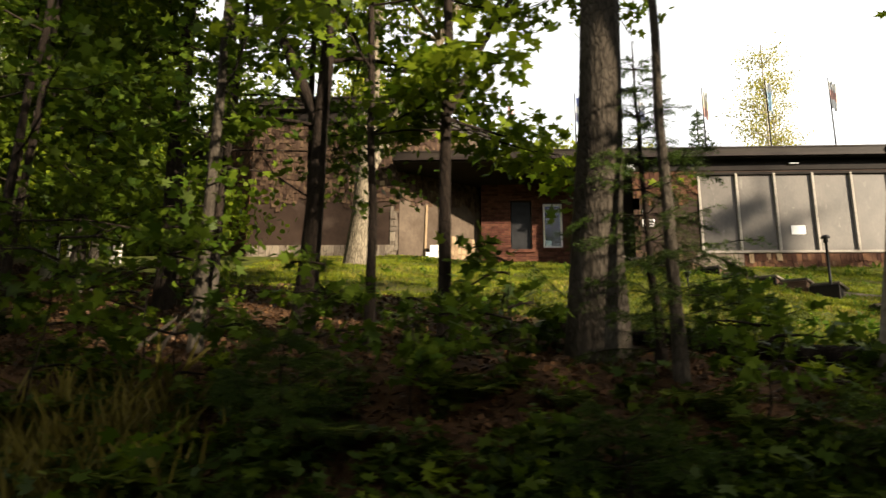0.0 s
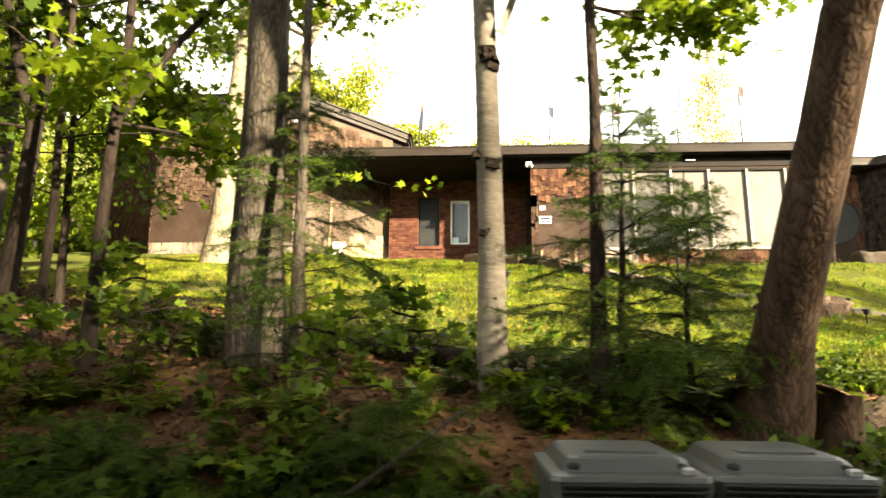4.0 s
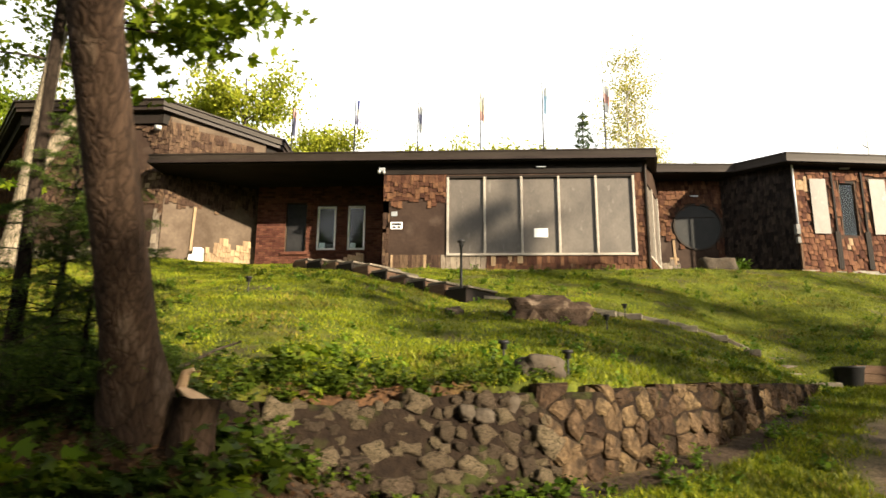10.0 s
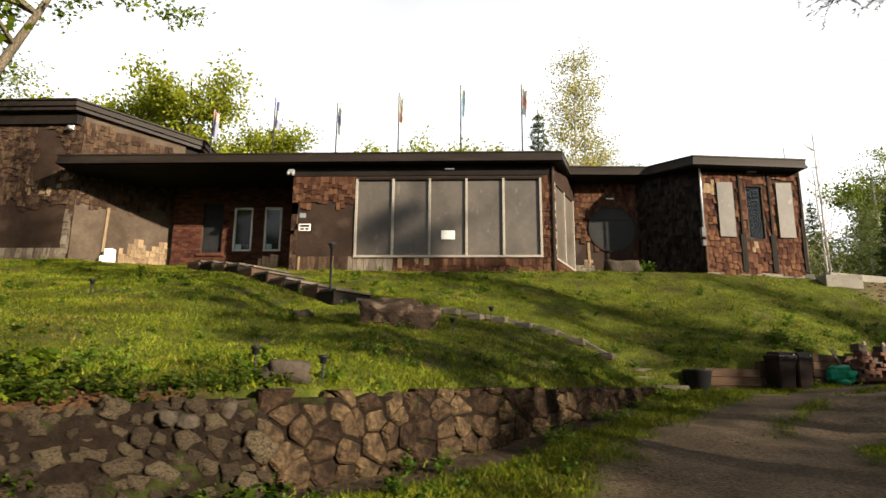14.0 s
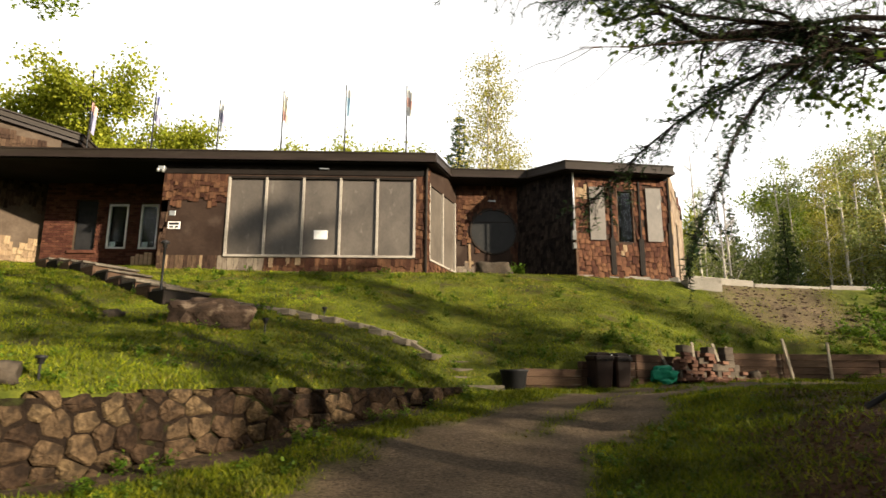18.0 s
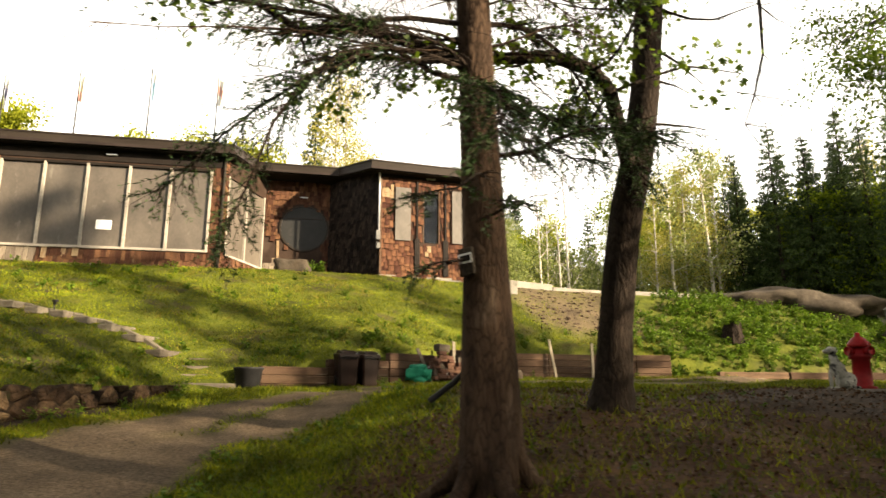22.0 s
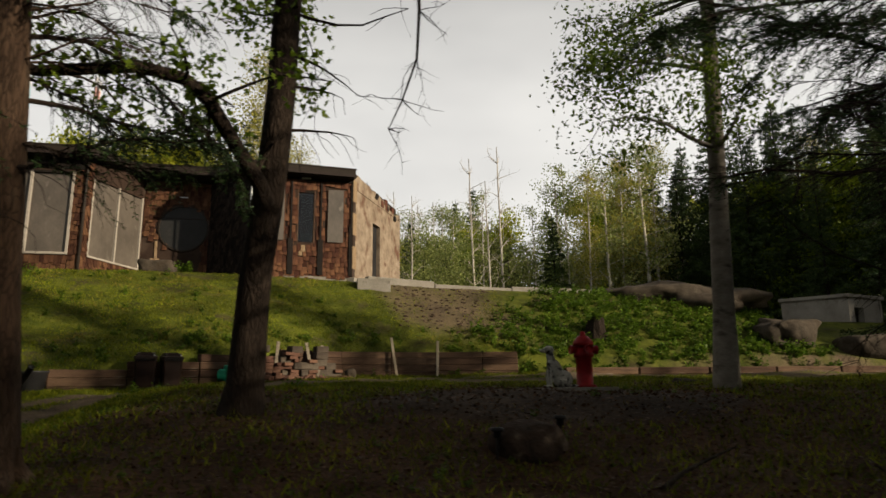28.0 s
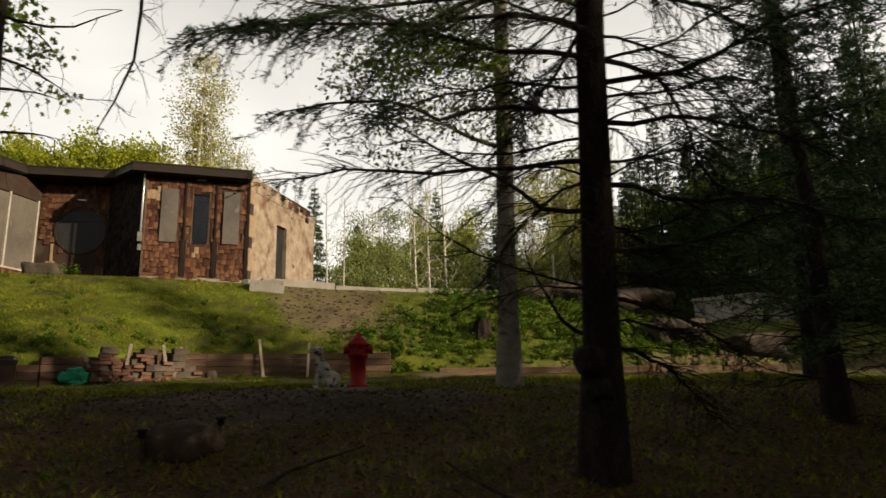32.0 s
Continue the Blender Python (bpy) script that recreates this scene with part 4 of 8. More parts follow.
field("grey_shingle", shingles(0, 4.55, 5.14, 5.44, lambda u, z: True, (0.10, 0.24), 0.20), m_tf, M_SHINGLE_GREY, 0.0, "silvered bottom shingles")
field("grey_shingle", shingles(4.42, 4.68, 5.2, 6.7, lambda u, z: True, (0.12, 0.2), 0.2), m_tf, M_SHINGLE_GREY)
field("bare_shingle", shingles(1.35, l_ts, 5.2, 6.2, lambda u, z: z < 5.55 + 0.5 * abs(math.sin(u * 4.2)), (0.1, 0.18), 0.17), m_ts, M_SHINGLE_RAW, 0.0, "raw stepped shingle ends")
part("batten", boxed(0.72, 0.80, -0.05, -0.004, 5.25, 7.0, m=m_ts @ pose(0, 0, 0, 0, 1.5, 0)), M_SHINGLE_RAW, house)
m_f, _ = wall_frame(P_BLK_L, P_BLK_R)
low_edge = lambda u: 6.78 + rag(u, 3.0, 0.12)
field("shingle_cladding", shingles(0.0, 1.86, 6.2, 7.52, lambda u, z: z > low_edge(u)), m_f, M_SHINGLE, label="ragged brown shingles above tar paper")
field("shingle_cladding", shingles(0.0, 0.2, 4.75, 6.5, lambda u, z: rng.random() < 0.85), m_f, M_SHINGLE_TALL)
field("shingle_cladding", shingles(7.27, 7.55, 4.7, 7.5, lambda u, z: True), m_f, M_SHINGLE)
field("shingle_cladding", shingles(0.25, 1.7, 4.74, 5.1, lambda u, z: True, (0.07, 0.16), 0.40), m_f, M_SHINGLE_TALL, label="splintered shingles along the foot")
field("bare_shingle", shingles(0.25, 1.7, 4.86, 5.1, lambda u, z: rng.random() < 0.3, (0.06, 0.13), 0.28), m_f, M_SHINGLE_RAW, 0.012)
field("grey_shingle", shingles(1.7, 3.0, 4.74, 5.1, lambda u, z: True, (0.10, 0.22), 0.40), m_f, M_SHINGLE_GREY)
field("shingle_cladding", shingles(3.0, 7.27, 4.72, 5.12, lambda u, z: True, course=0.2), m_f, M_SHINGLE, label="brown shingles below the wide window")
field("bare_shingle", shingles(3.0, 4.2, 4.95, 5.1, lambda u, z: rng.random() < 0.35, course=0.2), m_f, M_SHINGLE_RAW, 0.01)
field("shingle_cladding", shingles(0.0, 0.27, 4.7, 7.9, lambda u, z: True), m_side, M_SHINGLE)
field("shingle_cladding", shingles(0.27, l_side, 4.7, 5.1, lambda u, z: True), m_side, M_SHINGLE)
m_r, l_r = wall_frame(P_REC_L, P_REC_R)
in_round = lambda u, z: math.hypot(u + P_REC_L[0] - ROUND_C[0], z - ROUND_C[1]) < ROUND_R + 0.07
tar_hole = lambda u, z: (u < 0.62 + rag(z, 1.0, 0.08) and z < 6.15 + rag(u, 0.5, 0.1)) or (z < 5.9 and 0.3 < u < 1.75)
field("shingle_cladding", shingles(0, l_r, 4.95, 8.05, lambda u, z: not in_round(u, z) and not tar_hole(u, z)), m_r, M_SHINGLE, label="red-brown shingles round the circular window")
field("bare_shingle", shingles(0.0, 0.6, 5.0, 5.35, lambda u, z: rng.random() < 0.8, course=0.17), m_r, M_SHINGLE_GREY)
part("torn_flap", boxed(0.30, 0.56, -0.012, -0.003, 5.46, 5.56, m=m_r), M_SHINGLE_RAW, house)
part("torn_flap", boxed(0.60, 0.68, -0.03, -0.003, 5.3, 6.1, m=m_r @ pose(0, 0, 0, 0, -2, 0)), M_SHINGLE_RAW, house)
m_rr, l_rr = wall_frame(P_REC_R, P_WING_L)
field("shingle_cladding", shingles(0, l_rr, 4.9, 8.0, lambda u, z: True), m_rr, M_CHAR_SHADE, 0.02, label="black shingles, charred and with their shade painted in")
# the wing: its shingles stand singly
in_win = lambda u, z: any(a - 0.05 < u < b + 0.05 and c - 0.02 < z < d + 0.05 for a, b, c, d in WING_WIN)
raw = lambda u, z: (u < 0.42 and 7.15 < z < 7.5) or (1.4 < u < 1.8 and z > 5.62 and z < 5.9) or (1.35 < u < 1.62 and 5.2 < z < 5.7 and math.sin(u * 30) > 0)
wing_places = shingles(0.02, l_wing - 0.02, 4.82, 7.82, lambda u, z: not in_win(u, z), (0.11, 0.19), 0.16)
sh_meshes = []
for k in range(10):
    acc = Acc().add(shingle_verts(0, 0, 0.145 - 0.004 * k + 0.02, 0.21 + 0.008 * k, 0, Matrix.Identity(4)), SH_F)
    sh_meshes.append((acc.mesh("shingle", M_SHINGLE_OB), 0.165 - 0.004 * k))
raw_mesh = Acc().add(shingle_verts(0, 0, 0.14, 0.21, 0, Matrix.Identity(4)), SH_F).mesh("shingle_bare", M_SHINGLE_RAW)
extra = []
for k, (u, z, w, h, tilt) in enumerate(wing_places):
    if k >= 300:
        extra.append((u, z, w, h, tilt))
        continue
    me, w0 = sh_meshes[k % 10]
    ob = new("shingle", raw_mesh if raw(u, z) else me)
    ob.parent = house
    ob.matrix_basis = m_wing @ pose(u, 0, z, 0, math.degrees(-tilt), 0) @ Matrix.Diagonal((w / w0, 1, 1, 1))
field("shingle_cladding", extra, m_wing, M_SHINGLE)
# battens that stand out between the wing's windows; the near-black ones stand for shadows
for u in (0.03, 1.16, 2.06, l_wing - 0.04):
    part("rib", boxed(u - 0.03, u + 0.03, -0.07, -0.01, 4.85, 7.8, m=m_wing), M_TIMBER if u < 0.1 else M_DARK, house)
    if u > 0.1:
        # near-black boards paint the flared shadow at each rib foot
        part("charred_board", boxed(u - 0.085, u + (0.085 if u < 3 else 0.03), -0.066, -0.02, 4.86, 5.98 if u < 3 else 6.5, 0.012, m=m_wing), M_DARK, house, "dark board for the flared shadow at the foot of a rib")
# broken plaster edge and stub wall at the end
for k in range(9):
    z = 4.75 + k * 0.36
    part("plaster_edge", boxed(-0.03, 0.16 + 0.1 * abs(math.sin(k * 2.1)), -0.035, -0.004, z, z + 0.36, m=m_end), M_SHINGLE_RAW if k % 3 else M_TAR, house)
parapet, pu = Acc(), np.linspace(0.0, l_end, 34)
crest = 8.24 - 0.42 * (pu / l_end) ** 1.5 + np.where(rng.random(34) < 0.4, -0.10, 0.0) * (pu > 1.2) + rng.uniform(-0.035, 0.035, 34)
for a, b, z in zip(pu, pu[1:], crest):
    box(parapet, a, b + 0.004, -0.02 - 0.006 * rng.random(), 0.20, 7.72, z, 0.01, m_end)
tagged(part("parapet", parapet, M_PLASTER, house, "broken crest of the plastered end wall"), kind="stuff")
for k in range(9):
    u = 1.9 + k * 0.26
    part("broken_coping", boxed(u, u + 0.2 + 0.05 * (k % 2), -0.05, 0.22, 7.9 - 0.02 * k, 8.02 - 0.02 * k + 0.10 * abs(math.sin(k * 1.7)), m=m_end @ pose(0, 0, 0, 0, 3 * math.sin(k * 2.3), 0)), M_BRICK if k % 2 else M_DARK, house)
part("foundation", boxed(-0.1, l_end + 0.1, -0.12, 0.2, 4.2, 4.82, m=m_end), M_CONCRETE, house)
part("foundation", boxed(0.0, l_wing, -0.02, 0.3, 4.2, 4.84, m=m_wing), M_CONCRETE, house)
part("foundation", boxed(0.0, 7.55, -0.05, 0.3, 4.1, 4.74, m=m_f), M_CONCRETE, house)

# bricks of the entrance wall
ENTRY_HOLES = [(0.95, 1.62, 5.72, 7.36), (1.99, 2.60, 5.78, 7.22), (2.99, 3.55, 5.78, 7.23)]
bricks = Acc()
z, row = 4.95, 0
while z < 7.9:
    u = -0.11 * (row % 2)
    while u < l_in:
        a, b = max(u, 0.0), min(u + 0.21, l_in)
        for h in ENTRY_HOLES:
            if h[2] - 0.05 < z + 0.035 < h[3] + 0.03 and a < h[1] and b > h[0]:
                a, b = (a, min(b, h[0])) if h[0] - a > b - h[1] else (max(a, h[1]), b)
        if b - a > 0.03:
            box(bricks, a, b, -0.018 - rng.uniform(0, 0.006), 0.02, z, z + 0.068, 0.004, m_in)
        u += 0.22
    z += 0.078
    row += 1
tagged(part("brickwork", bricks, M_BRICK, house, "weathered red brick courses"), kind="stuff")
part("door_sill", boxed(0.85, 1.72, -0.08, 0.1, 5.62, 5.72, m=m_in), M_BRICK, house)
# fittings
part("downpipe", tube(Acc(), [(8.02, FRONT - 0.06, 7.95), (7.98, FRONT - 0.05, 7.7), (7.97, FRONT - 0.05, 4.75)], 0.04, 8), M_FASCIA, house, smooth=True)
part("downpipe", tube(Acc(), [tuple(m_wing @ Vector((-0.04, -0.12, z))) for z in (7.95, 7.5, 5.9)], 0.03, 8), M_METAL, house, smooth=True)
part("meter_box", boxed(-0.12, 0.0, -0.16, -0.03, 5.86, 6.15, m=m_wing), M_METER, house, "grey meter box")
part("meter_box", boxed(-0.10, 0.0, -0.14, -0.03, 5.6, 5.78, m=m_wing), M_METER, house)
sign = part("sign", boxed(0.63, 0.98, FRONT - 0.02, FRONT - 0.004, 5.95, 6.16), M_PAPER, house, "white house sign")
part("sign_panel", boxed(0.66, 0.95, FRONT - 0.027, FRONT - 0.021, 6.06, 6.13, 0.001), M_BLACK, sign)
for a, b in ((0.68, 0.79), (0.83, 0.93)):
    part("sign_bar", boxed(a, b, FRONT - 0.027, FRONT - 0.021, 5.975, 6.035, 0.001), M_BLACK, sign)
part("notice_plate", boxed(0.64, 0.82, FRONT - 0.02, FRONT - 0.004, 6.34, 6.48), M_METAL, house)
part("notice", boxed(4.77, 5.16, FRONT - 0.002, FRONT + 0.012, 5.69, 5.95, 0.002), M_PAPER, window_big, "sheet of white paper")
part("vent_plate", boxed(1.05, 1.3, -0.03, -0.004, 7.56, 7.60, m=m_r), M_METAL, house)
for x, z in ((5.0, 7.78), (14.0, 7.9)):
    part("light_fitting", boxed(x - 0.14, x + 0.14, (FRONT if x < 9 else 19.2) - 0.1, (FRONT if x < 9 else 19.2) - 0.02, z - 0.02, z + 0.02), M_METAL, house)
lamp = part("security_light", boxed(0.26, 0.44, FRONT - 0.16, FRONT + 0.0, 7.66, 7.78), M_METAL, house, "twin security light on the corner")
part("bulb", lathe(Acc(), [(0.0, 0.0), (0.05, 0.02), (0.045, 0.1), (0.0, 0.12)], 12, (0.28, FRONT - 0.2, 7.58)), M_METAL, lamp, smooth=True)
part("bulb", lathe(Acc(), [(0.0, 0.0), (0.05, 0.02), (0.045, 0.1), (0.0, 0.12)], 12, (0.42, FRONT - 0.2, 7.56)), M_METAL, lamp, smooth=True)
tall_lamp = part("wall_lamp", boxed(4.3, 4.42, -0.12, 0, 9.35, 9.5, m=m_tf), M_METAL, house)
part("bulb", lathe(Acc(), [(0.0, 0.0), (0.09, 0.02), (0.08, 0.14), (0.0, 0.17)], 12, tuple(m_tf @ Vector((4.36, -0.2, 9.3)))), M_METAL, tall_lamp, smooth=True)
part("roof_vent", boxed(4.0, 4.4, 19.0, 19.4, 8.2, 8.3), M_METAL, house)
part("roof_vent", boxed(13.6, 13.9, 19.6, 19.9, 8.2, 8.34), M_METAL, house)
for x, z, w in ((-5.52, 5.22, 0.40), (-5.46, 5.44, 0.26)):
    ob = part("pale_block", boxed(-w / 2, w / 2, -0.12, 0.12, 0, 0.22, 0.015), M_PAPER)
    ob.matrix_basis = Matrix.Translation((x, 19.42, z - 0.02)) @ Matrix.Rotation(0.3 * w, 4, "Z")
    tagged(ob, "white building block stacked beside the bare wall", "block", "white blocks")
# stacked shingles and a bag beside the entrance
for k in range(5):
    part("stacked_board", boxed(2.95 + k * 0.13, 3.06 + k * 0.13, -0.32, -0.12, 5.15, 5.48 + 0.05 * (k % 2) + 0.03 * k, m=m_in), M_WOOD_RAW, house)

# ---- stone retaining wall ----
def line_point(x):
    return Vector((x, float(RETAIN(x)), 0))


wall_thing = thing("stone_wall", "rough field-stone retaining wall with mossy joints below the lawn", "stone wall", (3.9, 6.3, 0.5))
inv = Matrix.Translation((-3.9, -6.3, -0.5))


def cells(seeds, box_):
    """Polygons of the plane nearest to each seed, cut to a box."""
    out = []
    for i, p in enumerate(seeds):
        poly = [np.array(q) for q in ((box_[0], box_[2]), (box_[1], box_[2]), (box_[1], box_[3]), (box_[0], box_[3]))]
        near = np.argsort(((seeds - p) ** 2).sum(1))[1:22]
        for j in near:
            mid, nn = (seeds[j] + p) / 2, seeds[j] - p
            new_poly = []
            for a, b in zip(poly, poly[1:] + poly[:1]):
                da, db = (a - mid) @ nn, (b - mid) @ nn
                if da <= 0:
                    new_poly.append(a)
                if da * db < 0:
                    new_poly.append(a + (b - a) * da / (da - db))
            poly = new_poly
            if len(poly) < 3:
                break
        if len(poly) >= 3:
            out.append(np.array(poly))
    return out


def rubble(parent, origin, s0, s1, top, lean, material, size=0.21, gap=0.010, keep=1.0, depth=0.10, rough=0.03):
    """Irregular flat-faced stones that fit together, over the face of the wall from s0 to s1."""
    xs_ = np.linspace(s0, s1, 120)
    pts = np.array([line_point(x)[:2] for x in xs_])
    along = np.r_[0, np.cumsum(np.linalg.norm(np.diff(pts, axis=0), axis=1))]
    seeds, v = [], 0.0
    while v < 1.15:
        u = rng.uniform(0, size)
        while u < along[-1]:
            seeds.append((u + rng.uniform(-0.07, 0.07), v + rng.uniform(-0.06, 0.06)))
            u += size * rng.uniform(0.75, 1.6)
        v += size * rng.uniform(0.7, 0.95)
    seeds = np.array(seeds)
    for poly in cells(seeds, (0, along[-1], -0.1, 1.3)):
        c = poly.mean(0)
        x = float(np.interp(c[0], along, xs_))
        p, q = line_point(x), line_point(x + 0.05)
        d = (q - p).normalized()
        nrm = Vector((d.y, -d.x, 0))
        foot = float(ground_z(p.x + nrm.x * 0.4, p.y + nrm.y * 0.4)) - 0.08
        head = top(x)
        if foot + c[1] > head + 0.05 or rng.random() > keep:
            continue
        r = poly - c
        nxt = np.roll(r, -1, 0)
        r = np.stack([0.88 * r + 0.12 * nxt, 0.5 * r + 0.5 * nxt, 0.12 * r + 0.88 * nxt], 1).reshape(-1, 2) * rng.uniform(0.965, 1.0, (len(r) * 3, 1))
        ln = np.linalg.norm(r, axis=1, keepdims=True)
        outer, inner = r * np.clip(1 - gap / (ln + 1e-6), 0.3, 1), r * np.clip(1 - (gap + 0.030) / (ln + 1e-6), 0.3, 1)
        room = head + 0.02 + 0.03 * noise.noise(Vector((x * 2.5, 0.0, 4.0))) - foot - c[1]
        k, proud, tilt = len(r), depth + rng.uniform(-rough, rough), rng.normal(size=2) * 0.12
        face = lambda w: -proud + w @ tilt
        v3 = [(*w[:1], 0.05, min(w[1], room)) for w in outer] + [(w[0], face(w) + 0.03, min(w[1], room)) for w in outer] + [(w[0], face(w) + rng.uniform(-0.012, 0.012), min(w[1], room - 0.01)) for w in inner] + [(0, face(np.zeros(2)) - 0.012, min(0.0, room - 0.01))]
        fs = [[g * k + i, g * k + (i + 1) % k, (g + 1) * k + (i + 1) % k, (g + 1) * k + i] for g in (0, 1) for i in range(k)] + [[2 * k + i, 2 * k + (i + 1) % k, 3 * k] for i in range(k)]
        ob = part("stone", Acc().add(np.array(v3, float), fs), material, parent)
        h = foot + c[1]
        off = lean * (1 - min(1.0, c[1] / max(0.2, head - foot)))
        ob.matrix_basis = origin @ Matrix.Translation((p.x + nrm.x * off, p.y + nrm.y * off, h)) @ Matrix.Rotation(math.atan2(d.y, d.x), 4, "Z") @ pose(0, 0, 0, -math.degrees(math.atan(lean * 0.8)), rng.uniform(-3, 3), 0)


core = Acc()
xs = np.linspace(3.68, 8.5, 26)
for x0, x1 in zip(xs, xs[1:]):
    a, b = line_point(x0), line_point(x1 + 0.02)
    mm, ll = wall_frame((a.x, a.y), (b.x, b.y))
    zt = float(HEAD((x0 + x1) / 2)) - 0.03
    box(core, 0, ll, -0.12, 0.28, 0.0, zt, 0.01, inv @ mm)
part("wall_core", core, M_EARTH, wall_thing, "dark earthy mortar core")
rubble(wall_thing, inv, 3.64, 8.5, lambda x: float(HEAD(x)) + 0.02, 0.05, M_STONE, 0.23, 0.003, 1.0, 0.13, 0.014)
# the older dry-laid piece to the left, half overgrown
dry = thing("dry_stone_bank", "tumbled dry stones half buried in weeds and earth", "stone wall", (2.5, 5.5, 0.5))
inv2 = Matrix.Translation((-2.5, -5.5, -0.5))
bank = Acc()
xs = np.linspace(0.9, 3.66, 40)
zs = np.linspace(0.0, 1.0, 9)
grid = []
for x in xs:
    p, q = line_point(x), line_point(x + 0.05)
    d = (q - p).normalized()
    nrm = Vector((d.y, -d.x, 0))
    foot = float(ground_z(p.x + nrm.x * 0.5, p.y + nrm.y * 0.5)) - 0.1
    head = float(HEAD(x)) - 0.03
    for f in zs:
        o = 0.34 * (1 - f) ** 0.8 + 0.03 + 0.05 * noise.noise(Vector((x * 3, f * 4, 2.0)))
        grid.append((p.x + nrm.x * o - 2.5, p.y + nrm.y * o - 5.5, foot + (head - foot) * f - 0.5))
i_, j_ = np.meshgrid(np.arange(len(xs) - 1), np.arange(len(zs) - 1), indexing="ij")
n_ = len(zs)
bank.add(grid, np.stack([i_ * n_ + j_, (i_ + 1) * n_ + j_, (i_ + 1) * n_ + j_ + 1, i_ * n_ + j_ + 1], -1).reshape(-1, 4))
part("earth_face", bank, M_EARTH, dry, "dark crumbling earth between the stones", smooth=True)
loose = [stone_mesh("stone", (1, 1, 1), k + 3, M_STONE_DRY, 3, 0.55) for k in range(10)]
laid = []
for k in range(1700):
    x, f = rng.uniform(1.15, 3.7), rng.uniform(0.0, 1.0)
    p, q = line_point(x), line_point(x + 0.05)
    d = (q - p).normalized()
    nrm = Vector((d.y, -d.x, 0))
    foot = float(ground_z(p.x + nrm.x * 0.5, p.y + nrm.y * 0.5)) - 0.06
    head = float(HEAD(x)) - 0.05
    sz = 0.045 + 0.10 * rng.random() ** 1.6
    c = Vector((p.x + nrm.x * (0.34 * (1 - f) ** 0.8 + 0.02), p.y + nrm.y * (0.34 * (1 - f) ** 0.8 + 0.02), foot + (head - foot) * f))
    if len(laid) > 270 or any((c - o).length < (sz + r) * 0.86 for o, r in laid) or rng.random() > 0.6 + 0.28 * (x - 1.0):
        continue
    laid.append((c, sz))
    ob = new("stone", loose[k % 10])
    ob.parent = dry
    ob.matrix_basis = inv2 @ Matrix.Translation(c) @ Matrix.Rotation(math.atan2(d.y, d.x), 4, "Z") @ pose(0, 0, 0, rng.uniform(-20, 10), rng.uniform(-30, 30), rng.uniform(-20, 20)) @ Matrix.Diagonal((sz * rng.uniform(1.0, 1.45), sz * 0.7, sz * rng.uniform(0.75, 1.1), 1))


def rock(name, label, place, size, seed, material, level=3, turn=0, sink=0.3, rough=0.4, group="", square=0.6):
    me = stone_mesh(name, size, seed, material, level, rough, square)
    ob = new(name, me)
    x, y = place
    ob.matrix_basis = Matrix.Translation((x, y, float(ground_z(x, y)) + size[2] * (0.8 - sink * 2))) @ Matrix.Rotation(radians(turn), 4, "Z")
    return tagged(ob, label, "rock", group)


rock("flat_rock", "flat grey rock lying at the head of the stone wall", (3.76, 6.66), (0.30, 0.21, 0.15), 4, M_ROCK, 3, 20, 0.16)
for x, y, z, size, seed in ((3.44, 6.02, 1.25, (0.12, 0.10, 0.12), 9), (3.07, 5.66, 1.20, (0.08, 0.08, 0.08), 12), (3.2, 5.74, 1.17, (0.12, 0.09, 0.07), 14)):
    ob = rock("round_stone", "pale rounded stone set in the head of the bank", (x, y), size, seed, M_ROCK, 3, 0, 0.1)
    ob.location.z = z - 0.02
boulder = rock("lawn_boulder", "broad brown boulder lying in the lawn", (4.35, 11.3), (0.78, 0.55, 0.42), 27, M_ROCK_RED, 4, 8, 0.30, 0.38, square=0.7)
boulder.data.polygons.foreach_set("use_smooth", np.zeros(len(boulder.data.polygons), bool))
rock("lawn_stone", "small grey stone in the grass", (2.75, 11.2), (0.19, 0.15, 0.11), 21, M_ROCK, 3, 0, 0.25)
rock("house_boulder", "grey boulder before the round window", (9.95, 18.75), (0.62, 0.35, 0.3), 6, M_ROCK, 3, 5, 0.2)
shore = rock("shore_boulder", "dark rounded boulder on the shaded verge", (16.26, 5.0), (0.34, 0.29, 0.27), 8, M_ROCK_RED, 4, 0, 0.22, 0.2, square=0.95)
shore.location.z = 0.9
rock("rock_outcrop", "long low rock outcrop at the top of the slope", (26.9, 19.7), (2.7, 1.4, 0.75), 10, M_ROCK, 4, -3, 0.40, 0.6, square=0.9)
rock("rock_outcrop", "split grey rock on the weedy slope", (28.2, 16.6), (1.2, 0.8, 0.55), 13, M_ROCK, 4, 15, 0.22)
rock("rock_slab", "grey slab of rock beside the drive", (30.5, 15.9), (1.0, 0.6, 0.5), 16, M_ROCK, 3, -10, 0.2)
rock("drive_stone", "small grey stone beside the drive", (20.2, 9.0), (0.2, 0.15, 0.08), 18, M_ROCK, 3, 0, 0.2)

# ---- timber steps, path edges and the timber retaining wall ----
def beam(name, a, b, w, h, material, parent=None, label=""):
    """A squared timber from a to b (its lower middle line)."""
    a, b = Vector(a), Vector(b)
    d = (b - a)
    q = d.to_track_quat("X", "Z").to_matrix().to_4x4()
    m = Matrix.Translation(a) @ q
    return part(name, boxed(0, d.length, -w / 2, w / 2, 0, h, 0.012), material, parent, label, m=m)


